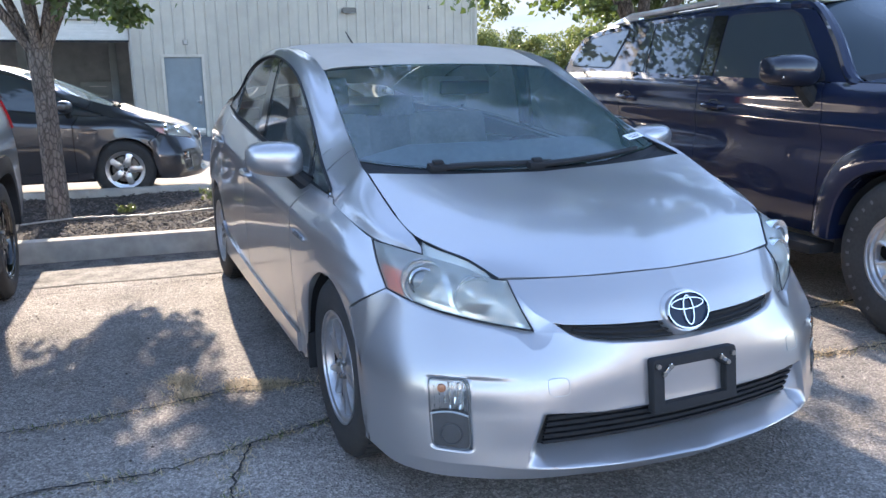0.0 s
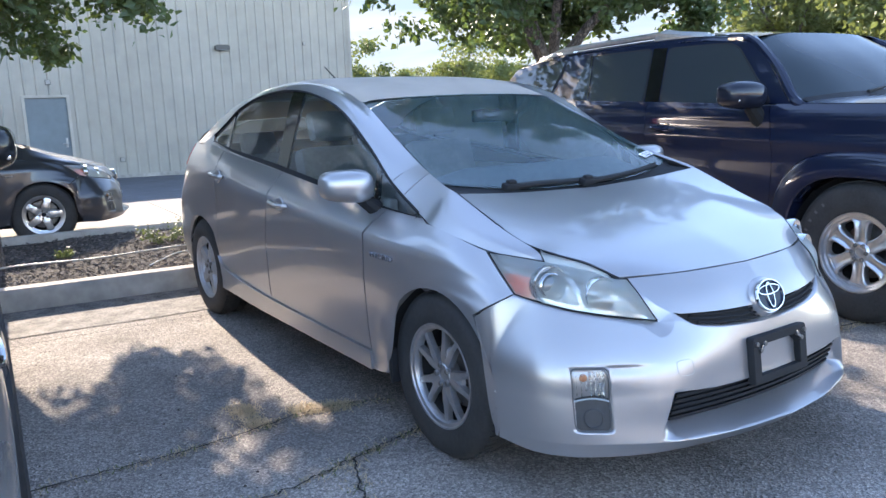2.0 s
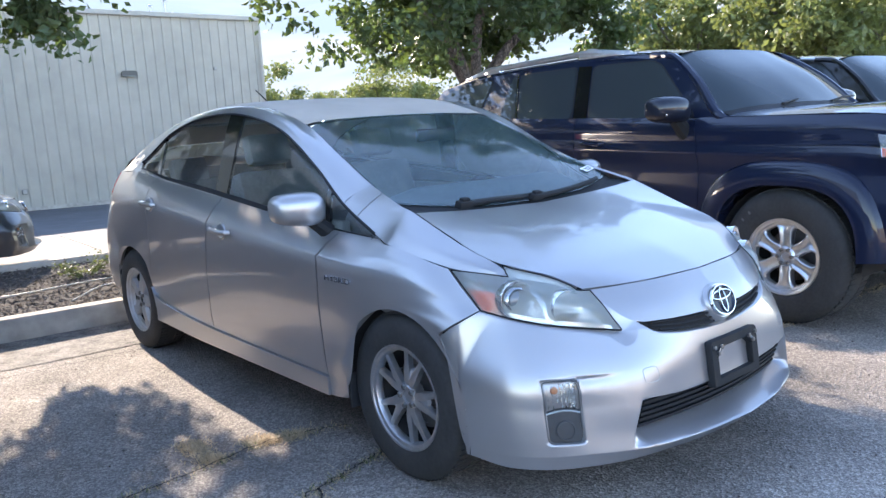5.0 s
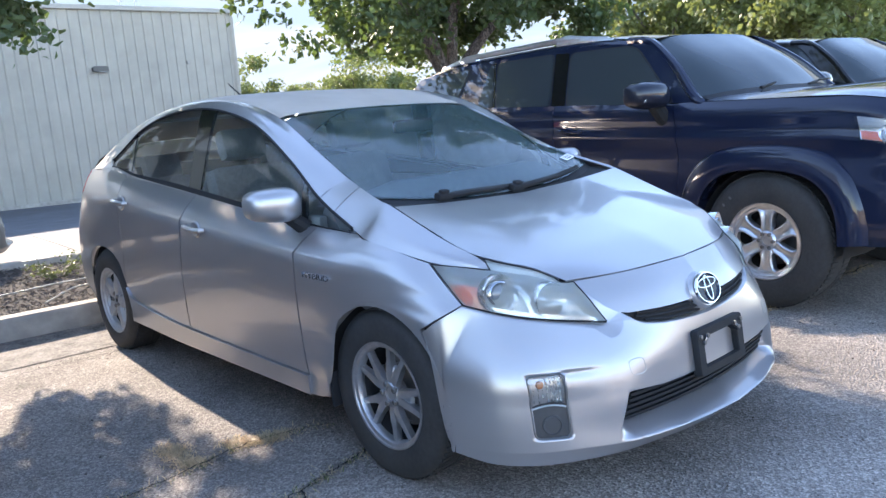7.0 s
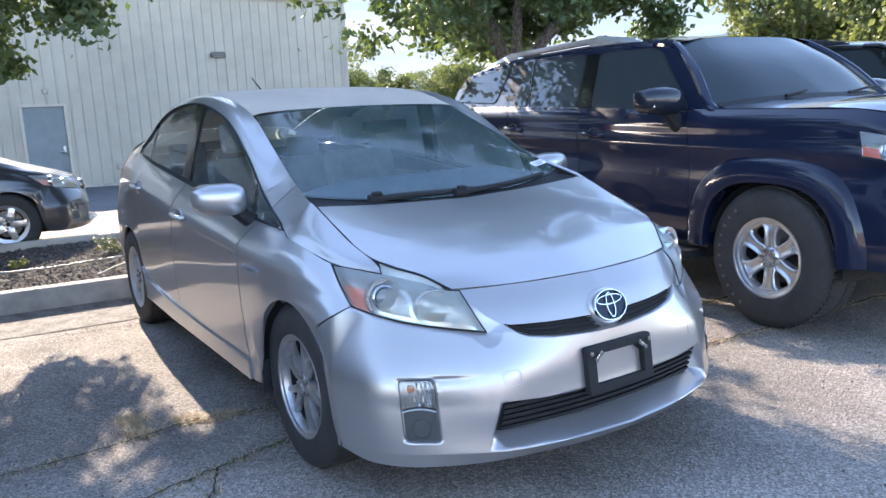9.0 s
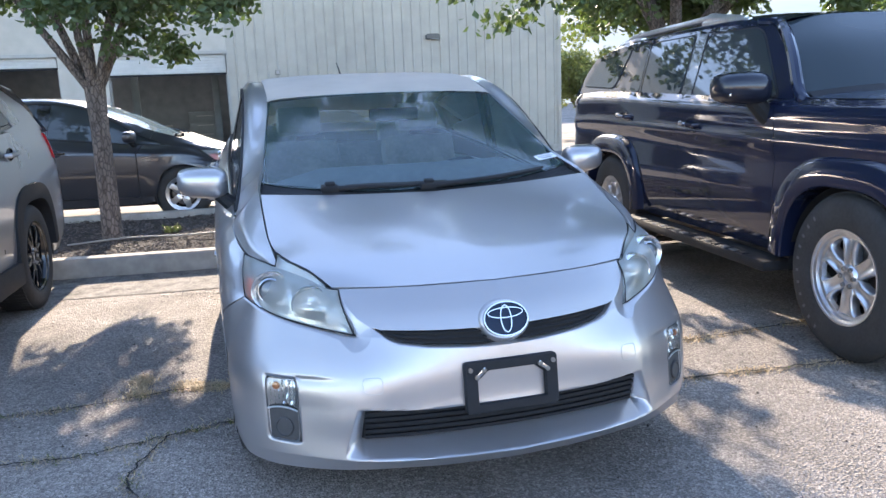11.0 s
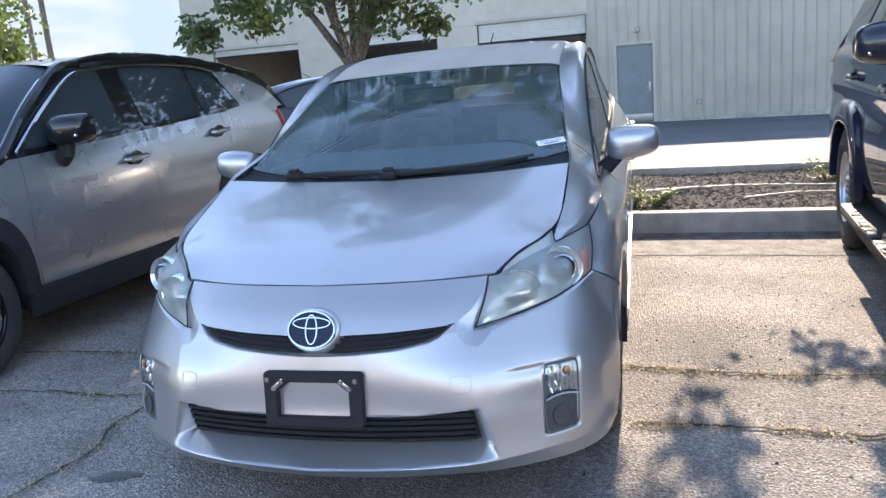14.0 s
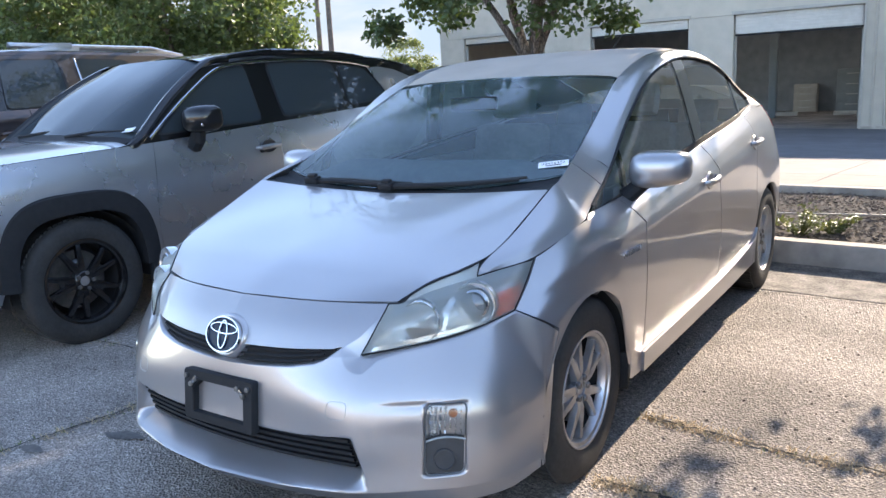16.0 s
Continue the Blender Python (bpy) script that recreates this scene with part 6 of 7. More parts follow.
CROSS = dict(length=4.60, half_width=.905, hubs=(.93, 3.62), hub_z=.352, arch=.425, belt=(1.075, 1.21), sill=.30, lift=.0, nose_z=.96, bonnet_z=1.04, cowl=1.32, corner=.36, levels=BOX,
             gaps=(1.42, 2.50, 3.46), handles=((2.33, .985), (3.30, 1.07)), handle_mat=GREYSUV, flare_mat=PLASTIC, tyre=.36, tyre_w=.235, rim=.235, rim_mat=GLOSSBLACK, spokes=(5, True),
             roof_z=1.605, roof_half=.655, roof_y=(2.06, 4.25), roof_mat=BLACKPAINT, cabin_mat=BLACKPAINT, mirror_reach=(.105, .115), mirror=(1.80, 1.205), mirror_mat=BLACKPAINT, flush_rail=BLACKPAINT, square=.62, rise=1.11, flare=((.050, -.012), (.042, .012), (-.036, .020), (-.052, .016), (-.052, -.10)), lamp_z=(.80, .90), tag=True, lamp_u=2.1,
             rear_pillar=[[(3.56, 1.205), (3.82, 1.235), (3.62, 1.505), (3.76, 1.512), (3.95, 1.485), (4.30, 1.37), (4.49, 1.20), (4.0, 1.19)]],
             bright=[(1.46, 1.11), (1.62, 1.225), (1.80, 1.345), (2.06, 1.495), (2.24, 1.540), (2.53, 1.562), (3.0, 1.572), (3.4, 1.548), (3.62, 1.512)],
             windows=[[(1.52, 1.118), (2.38, 1.150), (2.36, 1.550), (2.22, 1.530), (2.06, 1.478), (1.80, 1.325)], [(2.57, 1.162), (3.24, 1.205), (3.24, 1.545), (3.0, 1.560), (2.55, 1.553)], [(3.28, 1.212), (3.795, 1.252), (3.745, 1.325), (3.58, 1.500), (3.28, 1.542)]])
HAULER = dict(TRUCK, roof_z=1.80, roof_half=.69, roof_y=(2.15, 4.62), belt=(1.275, 1.345), rack=ALLOY, rail_from=.62, rail=1.15, text=False, board=False, handles=((2.45, 1.12), (3.35, 1.15)),
              windows=[[(1.62, 1.29), (2.36, 1.305), (2.40, 1.735), (2.22, 1.715), (2.02, 1.60)], [(2.46, 1.31), (3.04, 1.325), (3.02, 1.745), (2.50, 1.74)], [(3.20, 1.335), (3.86, 1.355), (3.76, 1.66), (3.66, 1.735), (3.18, 1.745)]],
              pillars=[[(2.36, 1.30), (2.46, 1.30), (2.50, 1.74), (2.40, 1.735)]], bright=[(3.165, 1.74), (3.175, 1.55), (3.195, 1.34)])

suv("blue_suv", placed((1.95, .85, 0), (-.925, .945, 0), -5.4), "dark blue sport utility car with silver roof rails", NAVY, TRUCK)
suv("grey_crossover", placed((-2.215, 1.03, 0), (.905, .93, 0), -2.8), "silver-grey crossover with black roof and black wheels", GREYSUV, CROSS)
suv("black_suv", placed((4.75, .95, 0), (-.925, .945, 0), -5.4), "black sport utility car with roof rails", BLACKPAINT, dict(TRUCK, handle_mat=BLACKPAINT, flare_mat=BLACKPAINT, mirror_mat=BLACKPAINT, rack=PLASTIC, text=False, board=False))
suv("dark_brown_suv", placed((-5.0, .62, 0), (.925, .945, 0), -4.6), "dark brown sport utility car with bright roof rails", BROWNBLACK, dict(HAULER, handle_mat=BROWNBLACK, flare_mat=BROWNBLACK, mirror_mat=BROWNBLACK))
hatchback("charcoal_hatchback", placed((-1.32, 7.46, .02), (-.83, .925, 0), 84.6), CHARCOAL, "charcoal hybrid hatchback parked beyond the planting bed", ALLOY, ALLOY, False)


# ---- ground, kerbs, bed ----
def ground_z(x, y):
    t = min(1.0, max(0.0, (y - 8.0) / 14.6))
    return -(.44 + .02 * min(20, max(-20, x))) * t if y < 40 else -.44 - .02 * min(20, max(-20, x))


xs = [-900, -300, -120, -60, -40, -30] + span(-24, 24, 32) + [30, 40, 60, 120, 300, 900]
ys = [-900, -300, -120, -60, -40, -30] + span(-22, 40, 62) + [50, 80, 160, 400, 1200]
bm = bmesh.new()
gv = [[bm.verts.new((x, y, ground_z(x, y))) for y in ys] for x in xs]
for i in range(len(xs) - 1):
    for j in range(len(ys) - 1):
        bm.faces.new((gv[i][j], gv[i + 1][j], gv[i + 1][j + 1], gv[i][j + 1]))
ground = solo("ground", bm, ASPHALT, "worn pale asphalt of a car lot", "ground", kind="structure")

KSLOPE = -.098
KERB = Matrix.Translation((0, 4.37, 0)) @ Matrix.Rotation(math.atan(KSLOPE), 4, "Z")       # x along the kerb, y into the bed


def kerb(name, y0, y1, x0, x1, h):
    k = thing(name, KERB, "concrete kerb of the planting bed", "kerb", kind="structure")
    x = x0
    while x < x1 - .01:
        e = min(x + 3.05, x1)
        bm = bmesh.new()
        prof = [(y0 - .012, -.02), (y0 + .004, h - .025), (y0 + .025, h), (y1 - .025, h), (y1 - .004, h - .025), (y1 + .01, -.02)]
        n = 12
        rows = [[bm.verts.new((x + .004 + (e - x - .008) * t / n, y + .003 * noise.noise((x + t, y * 9, z * 9)), z + (.003 * noise.noise((x * 3 + t, y * 7, 4)) if z > 0 else 0))) for y, z in prof] for t in range(n + 1)]
        for a, b in zip(rows, rows[1:]):
            for j in range(len(prof) - 1):
                bm.faces.new((a[j], b[j], b[j + 1], a[j + 1]))
        bm.faces.new(rows[0]), bm.faces.new(rows[-1][::-1])
        part("kerb_stone", bm, CONCRETE, k)
        x = e
    return k


kerb("kerb", 0.0, .17, -22, 22, .155)
kerb("kerb", 2.68, 2.84, -22, 22, .155)
bm = bmesh.new()
rows = [[bm.verts.new(KERB @ Vector((x, y, .085 + .03 * noise.noise((x * 1.3, y * 1.3, 0)) + .012 * noise.noise((x * 9, y * 9, 2))))) for y in span(.16, 2.70, 24)] for x in span(-22, 22, 280)]
for a, b in zip(rows, rows[1:]):
    for j in range(24):
        bm.faces.new((a[j], b[j], b[j + 1], a[j + 1]))
solo("planting_bed", bm, MULCH, "dark mulch of the planting bed", "soil", kind="structure")
rng = random.Random(5)
bm = bmesh.new()
for k in range(30000):
    x, y = rng.uniform(-7, 7), rng.uniform(.2, 2.66)
    s, a = rng.uniform(.007, .021), rng.uniform(0, 6.28)
    z = .09 + .03 * noise.noise((x * 1.3, y * 1.3, 0)) + rng.uniform(0, .012)
    c, d = Vector((math.cos(a), math.sin(a), rng.uniform(-.4, .4))) * s, Vector((-math.sin(a), math.cos(a), rng.uniform(-.4, .4))) * s * rng.uniform(.3, .7)
    p = Vector((x, y, z))
    q = [bm.verts.new(KERB @ w) for w in (p - c - d * .7, p + c - d, p + c * .8 + d, p - c + d)]
    t = bm.verts.new(KERB @ (p + Vector((0, 0, s * .45))))
    for i in range(4):
        bm.faces.new((q[i], q[(i + 1) % 4], t))
solo("bark_chips", bm, CHIP, "scattered bark chips on the bed", "mulch", kind="stuff", smooth=False)
for pts in ([(-2.4, 1.05, .11), (-1.9, 1.2, .12), (-1.3, 1.12, .125), (-.6, 1.3, .12), (.4, 1.28, .12), (1.6, 1.5, .125), (3.0, 1.35, .12)], [(-.95, .55, .11), (-.7, .9, .12), (-.52, .95, .125), (-.45, .7, .12), (-.6, .45, .11)], [(1.7, .9, .11), (2.2, 1.05, .125), (2.9, .95, .12), (3.4, .7, .11)]):
    sp = spline(pts)
    bm = add_tube(bmesh.new(), [KERB @ Vector(sp(u)) for u in span(0, len(pts) - 1, 8 * len(pts))], .008, 8)
    solo("irrigation_hose", bm, HOSE, "pale irrigation hose lying on the mulch", "hose", "hoses in the bed")
# strip of newer asphalt along the kerb and the concrete lane beyond the bed
bm = bmesh.new()
rows = [[bm.verts.new(KERB @ Vector((x, y + .02 * noise.noise((x * 2, 0, 0)) * (y < -.3), .004))) for y in (-.74, -.4, -.012)] for x in span(-22, 22, 160)]
for a, b in zip(rows, rows[1:]):
    for j in range(2):
        bm.faces.new((a[j], b[j], b[j + 1], a[j + 1]))
solo("gutter_strip", bm, mat("newer_asphalt", (0.17, 0.155, 0.14), 0.9, vary=0.75, scale=70, bump=1.0, bscale=110), "strip of darker asphalt along the kerb", "pavement", kind="structure")
lane = thing("driveway", Matrix.Identity(4), "pale concrete driveway beyond the bed", "pavement", kind="structure")
for i in range(-7, 7):
    for j in range(2):
        bm = bmesh.new()
        y0, y1 = 2.86 + j * 2.3, 2.86 + (j + 1) * 2.3 - .012
        cs = [KERB @ Vector((x, y, 0)) for x, y in ((i * 3.0, y0), (i * 3.0 + 2.988, y0), (i * 3.0 + 2.988, y1), (i * 3.0, y1))]
        b0 = [bm.verts.new((c.x, c.y, ground_z(c.x, c.y) - .01)) for c in cs]
        b1 = [bm.verts.new((c.x, c.y, ground_z(c.x, c.y) + .012)) for c in cs]
        bm.faces.new(b1)
        for k in range(4):
            bm.faces.new((b0[k], b0[(k + 1) % 4], b1[(k + 1) % 4], b1[k]))
        part("slab", bm, SLAB, lane, smooth=False)


bm = bmesh.new()
rows = []
for x in span(-24, 24, 24):
    p, q = KERB @ Vector((x, 7.46, 0)), Vector((x, 22.55, 0))
    rows.append([bm.verts.new((c.x, c.y, ground_z(c.x, c.y) + .006)) for c in (p.lerp(q, t) for t in span(0, 1, 8))])
for a, b in zip(rows, rows[1:]):
    for j in range(8):
        bm.faces.new((a[j], b[j], b[j + 1], a[j + 1]))
solo("back_lot", bm, mat("sealed_asphalt", (0.075, 0.075, 0.078), 0.85, vary=0.3, scale=2, bump=0.5, bscale=120), "dark sealed asphalt before the workshop", "pavement", kind="structure")


# ---- cracks with dry grass ----
def tufts(path, count, wide, tall, material, seed, nm, lab):
    r = random.Random(seed)
    sp = spline(path)
    bm = bmesh.new()
    for k in range(count):
        u = r.uniform(0, len(path) - 1)
        if noise.noise((u * 3.1, seed, 0)) + .5 * noise.noise((u * 17, seed, 3)) < -.02:
            continue
        c = Vector((*sp(u), 0)) + Vector((r.gauss(0, wide), r.gauss(0, wide), 0))
        h, a = tall * r.uniform(.3, 1.0), r.uniform(0, 6.28)
        d = Vector((math.cos(a), math.sin(a), 0))
        e = Vector((-d.y, d.x, 0)) * .0022
        tip = c + d * h * r.uniform(.5, 1.4) + Vector((0, 0, h * r.uniform(.3, .9)))
        mid = (c + tip) / 2 + Vector((0, 0, h * .15))
        v = [bm.verts.new(p) for p in (c - e, c + e, mid + e * .8, mid - e * .8, tip)]
        bm.faces.new(v[:4]), bm.faces.new((v[3], v[2], v[4]))
    return solo(nm, bm, material, lab, "grass", kind="stuff", smooth=False)


def crack(path, seed, wd=.012):
    sp = spline(path)
    bm = bmesh.new()
    n = 14 * len(path)
    rows = []
    for k in range(n + 1):
        u = (len(path) - 1) * k / n
        p = Vector((*sp(u), .0075))
        p.x += .02 * noise.noise((u * 7, seed, 0))
        p.y += .025 * noise.noise((u * 9, seed, 5))
        w = wd * (.5 + abs(noise.noise((u * 5, seed, 9))))
        q = Vector((*sp(min(u + .01, len(path) - 1)), 0)) - Vector((*sp(max(u - .01, 0)), 0))
        q = Vector((-q.y, q.x, 0)).normalized() * w
        rows.append((bm.verts.new(p - q), bm.verts.new(p + q)))
    for a, b in zip(rows, rows[1:]):
        bm.faces.new((a[0], a[1], b[1], b[0]))
    return solo("pavement_crack", bm, STAIN, "dark crack in the asphalt", "crack", "cracks in the asphalt", kind="structure", smooth=False)


CRACKS = [[(.85, 1.45), (1.15, 1.41), (1.5, 1.37), (2.0, 1.40), (2.6, 1.40), (4.0, 1.35)], [(.88, .89), (1.23, .88), (1.81, .83), (2.4, .82), (3.4, .75)],
          [(-.71, 1.52), (-1.02, 1.62), (-1.45, 1.57), (-1.73, 1.56), (-2.15, 1.57), (-3.0, 1.50)], [(-.75, 1.18), (-.95, 1.13), (-1.15, 1.08), (-1.49, 1.01), (-1.86, 1.04), (-2.9, .98)],
          [(-1.12, 1.09), (-1.24, .76), (-1.17, .50), (-1.22, .22), (-1.30, -.2), (-1.5, -1.0)], [(-2.6, 3.62), (-1.5, 3.60), (0, 3.5), (1.5, 3.42), (3.2, 3.30)]]
for k, c in enumerate(CRACKS):
    crack(c, k, .010 if k < 2 else .006)
    if k < 5:
        tufts(c, 2900 if k < 2 else 750, .026, .026, GRASS, 20 + k, "dry_grass", "dry yellow grass growing in a pavement crack")
        tufts(c, 120 if k < 2 else 420, .022, .024, WEED, 40 + k, "green_grass", "small green weeds in a pavement crack")
for k, c in enumerate(([(-1.10, 1.70), (-1.03, 1.64), (-.96, 1.61), (-.90, 1.60)], [(-1.29, 1.88), (-1.29, 1.76), (-1.28, 1.62)])):
    tufts(c, 2600, .030, .024, GRASS, 60 + k, "dry_grass", "tuft of dry straw-coloured grass in the asphalt")
for k, (x, y, r) in enumerate(((-0.97, 0.31, .045), (-1.17, 0.07, .045), (-0.92, 0.33, .05))):
    bm = bmesh.new()
    vs = [bm.verts.new((x + r * (1 + .5 * noise.noise((k, math.cos(a), math.sin(a))) + .22 * noise.noise((k, 4 * math.cos(a), 4 * math.sin(a)))) * math.cos(a) * 1.4, y + r * (1 + .5 * noise.noise((k, math.sin(a), 3))) * math.sin(a) * .6, .0045 + .0012 * k)) for a in [2 * math.pi * i / 40 for i in range(40)]]
    bm.faces.new(vs)
    solo("oil_stain", bm, OIL, "dark oil stain on the asphalt", "stain", "oil stains", kind="structure")
rng = random.Random(9)
bm = bmesh.new()
for k in range(1400):
    x, y, s = rng.uniform(-4, 4), rng.uniform(-1.5, 4.2), rng.uniform(.003, .008)
    p = Vector((x, y, s * .4))
    v = [bm.verts.new(p + Vector(d) * s) for d in ((1, 0, -.3), (0, 1, -.3), (-1, 0, -.3), (0, -1, -.3), (.1, .1, .6))]
    for i in range(4):
        bm.faces.new((v[i], v[(i + 1) % 4], v[4]))
solo("loose_gravel", bm, CHIP, "small loose stones and leaf bits on the asphalt", "gravel", kind="stuff", smooth=False)

# ---- the building ----
BY, BTOP, BX0, BX1 = 22.6, 5.0, -14.1, 10.32
bays = [(-13.1, -9.95), (-8.32, -5.2), (-3.9, -.55)]
HEAD, SHUT = 2.86, 2.32
bld = thing("workshop_building", Matrix.Identity(4), "beige metal-sided workshop with roller doors", "building")
base = -1.0
bm = bmesh.new()
x = bays[2][1] + .02
prof = [(x, 0)]
while x < BX1 - .31:
    prof += [(x + .235, 0), (x + .255, -.035), (x + .285, -.035), (x + .305, 0)]
    x += .305
prof += [(BX1, 0)]
cut = (.28, 1.38, 1.89)
def rib_wall(x0, x1, z0, z1):
    ps = [(a, d) for a, d in prof if x0 < a < x1]
    ps = [(x0, 0)] + ps + [(x1, 0)]
    rows = [(bm.verts.new((a, BY + d, z0)), bm.verts.new((a, BY + d, z1))) for a, d in ps]
    for p, q in zip(rows, rows[1:]):
        bm.faces.new((p[0], q[0], q[1], p[1]))
rib_wall(bays[2][1] + .02, cut[0], base, BTOP), rib_wall(cut[1], BX1, base, BTOP), rib_wall(cut[0], cut[1], cut[2], BTOP)
part("ribbed_wall", bm, SIDING, bld, "beige ribbed metal siding", smooth=False)
for a, b in ((BX0, bays[0][0]), (bays[0][1], bays[1][0]), (bays[1][1], bays[2][0])):
    part("pier", add_box(bmesh.new(), (a, BY, base), (b, BY + .25, HEAD), .01), STUCCO, bld, smooth=False)
part("front_wall", add_box(bmesh.new(), (BX0, BY - .004, HEAD + .003), (bays[2][1] + .02, BY + .25, BTOP - .02), .01), STUCCO, bld, "smooth cream wall panel", smooth=False)
bm = bmesh.new()
add_box(bm, (bays[2][1] - .0, BY - .05, base), (bays[2][1] + .04, BY + .2, HEAD + .002))
for z in (1.2, 2.4, 3.6):
    add_box(bm, (bays[2][1] + .05, BY + .012, z), (cut[0] if z < cut[2] else BX1, BY + .05, z + .06))
    if z < cut[2]:
        add_box(bm, (cut[1], BY + .012, z), (BX1, BY + .05, z + .06))
part("wall_girt", bm, TRIM, bld, smooth=False)
bm = bmesh.new()
add_box(bm, (BX1 - .02, BY + .02, base), (BX1 + .0, BY + 13.9, BTOP - .03)), add_box(bm, (BX0, BY + .26, base), (BX0 + .2, BY + 13.9, BTOP - .03)), add_box(bm, (BX0, BY + 13.9, base), (BX1, BY + 14.1, BTOP - .03))
part("end_wall", bm, SIDING, bld, smooth=False)
bm = bmesh.new()
add_box(bm, (BX0 - .05, BY - .06, BTOP - .02), (BX1 + .05, BY + 14.2, BTOP + .04), .01)
part("roof", bm, TRIM, bld, smooth=False)
part("roof_flashing", add_box(bmesh.new(), (BX0 - .07, BY - .10, BTOP - .06), (BX1 + .07, BY - .062, BTOP + .07), .006), TRIM, bld, smooth=False)
part("corner_trim", add_box(bmesh.new(), (BX1 - .10, BY - .045, base), (BX1 + .012, BY - .0365, BTOP - .05)), SIDING, bld, smooth=False)
part("plinth", add_box(bmesh.new(), (bays[2][1] + .05, BY - .07, base), (cut[0] - .08, BY - .037, -.36), .008), CONCRETE, bld, smooth=False)
part("plinth", add_box(bmesh.new(), (cut[1] + .08, BY - .07, base), (BX1, BY - .037, -.40), .008), CONCRETE, bld, smooth=False)
dr = part("door", add_box(bmesh.new(), (cut[0] + .03, BY + .02, -.44), (cut[1] - .03, BY + .065, cut[2] - .04), .004), BLUEDOOR, bld, "plain blue-grey steel door", smooth=False)
for lo, hi in (((cut[0] - .05, BY - .05, -.46), (cut[0] + .028, BY + .08, cut[2] - .035)), ((cut[1] - .028, BY - .05, -.46), (cut[1] + .05, BY + .08, cut[2] - .035)), ((cut[0] - .05, BY - .05, cut[2] - .034), (cut[1] + .05, BY + .08, cut[2] + .04))):
    part("frame", add_box(bmesh.new(), lo, hi, .004), STUCCO, dr, smooth=False)
part("handle", add_tube(bmesh.new(), [(cut[1] - .13, BY + .02, .58), (cut[1] - .13, BY - .05, .58), (cut[1] - .26, BY - .055, .585)], .016, 8), BRASS, dr)
part("lock_plate", add_box(bmesh.new(), (cut[1] - .16, BY + .012, .48), (cut[1] - .10, BY + .02, .74), .004), BRASS, dr)
part("kick_plate", add_box(bmesh.new(), (cut[0] + .06, BY + .014, -.41), (cut[1] - .06, BY + .02, -.20), .002), BRASS, dr)
for (a, b), shut, slats in zip(bays, (SHUT + .352, SHUT + .264, SHUT), (2, 3, 6)):
    rd = part("roller_door", add_box(bmesh.new(), (a + .03, BY + .10, shut), (b - .03, BY + .15, HEAD), .004), ROLLER, bld, "white roller door, mostly raised", smooth=False)
    for k in range(slats):
        part("slat", add_box(bmesh.new(), (a + .04, BY + .078, shut + .012 + k * .088), (b - .04, BY + .10, shut + .088 + k * .088), .008), ROLLER, rd)
    part("bottom_bar", add_box(bmesh.new(), (a + .03, BY + .06, shut - .05), (b - .03, BY + .15, shut), .006), PLASTIC, rd)
    for xx in (a, b - .05):
        part("door_track", add_box(bmesh.new(), (xx, BY + .16, -.46), (xx + .05, BY + .23, HEAD), .004), TRIM, bld)
    part("header_trim", add_box(bmesh.new(), (a - .06, BY - .03, HEAD + .004), (b + .06, BY - .006, HEAD + .10), .006), TRIM, bld)
bm = bmesh.new()
add_box(bm, (BX0 + .3, BY + .3, -.50), (BX1 - 6.5, BY + 13.8, -.445))
part("workshop_floor", bm, SHOPFLOOR, bld, smooth=False)
for lo, hi in (((.2, BY + .3, -.44), (.35, BY + 13.8, 4.6)), ((BX0 + .3, BY + 9.0, -.44), (.2, BY + 9.15, 4.6)), ((BX0 + .3, BY + .3, 4.6), (.35, BY + 9.2, 4.7))):
    part("workshop_lining", add_box(bmesh.new(), lo, hi), SHOPWALL, bld, smooth=False)
for x, y, z in ((-2.6, 4.0, 3.0), (-1.2, 6.0, 2.9), (-6.5, 4.0, 3.0), (-11.5, 4.0, 3.0), (-5.7, 6.5, 2.9)):
    t = thing("tube_lamp", Matrix.Translation((x, BY + y, z)), "white fluorescent tube lamp hanging in the workshop", "lamp", "workshop lamps")
    part("tube", add_box(bmesh.new(), (-.6, -.04, -.03), (.6, .04, 0), .01), LUMEN, t)
    part("housing", add_box(bmesh.new(), (-.63, -.07, .003), (.63, .07, .05), .01), ROLLER, t)
    for s in (-.5, .5):
        part("chain", add_tube(bmesh.new(), [(s, 0, .04), (s, 0, 4.6 - z)], .006, 5), BRASS, t)
for x, y, w, h, mt in ((-1.5, 7.9, 1.2, 1.6, BLUEDOOR), (-3.2, 8.2, .8, 1.1, TRIM), (-6.6, 7.8, 1.6, 1.3, TRIM), (-11.2, 8.0, 1.4, 1.5, BLUEDOOR)):
    c = thing("tool_cabinet", Matrix.Translation((x, BY + y, -.445)), "metal tool cabinet standing in the workshop", "cabinet", "workshop cabinets")
    part("body", add_box(bmesh.new(), (-w / 2, 0, 0), (w / 2, .5, h), .02), mt, c)
    for k in range(4):
        d = part("drawer", add_box(bmesh.new(), (-w / 2 + .03, -.015, .08 + k * h / 4.4), (w / 2 - .03, 0, .02 + (k + 1) * h / 4.4), .006), mt, c)
        part("pull", add_box(bmesh.new(), (-w / 4, -.035, (k + .9) * h / 4.4), (w / 4, -.016, (k + .9) * h / 4.4 + .02), .004), BRASS, d)
lf = thing("car_lift", Matrix.Translation((-2.3, BY + 4.6, -.445)), "two-post car lift in the workshop", "lift")
for s in (-1.35, 1.35):
    part("post", add_box(bmesh.new(), (s - .12, -.12, 0), (s + .12, .12, 3.6), .02), BLUEDOOR, lf)
    part("arm", add_box(bmesh.new(), (min(s, s * .4), -.08, .15), (max(s, s * .4), .08, .27), .02), TRIM, lf)
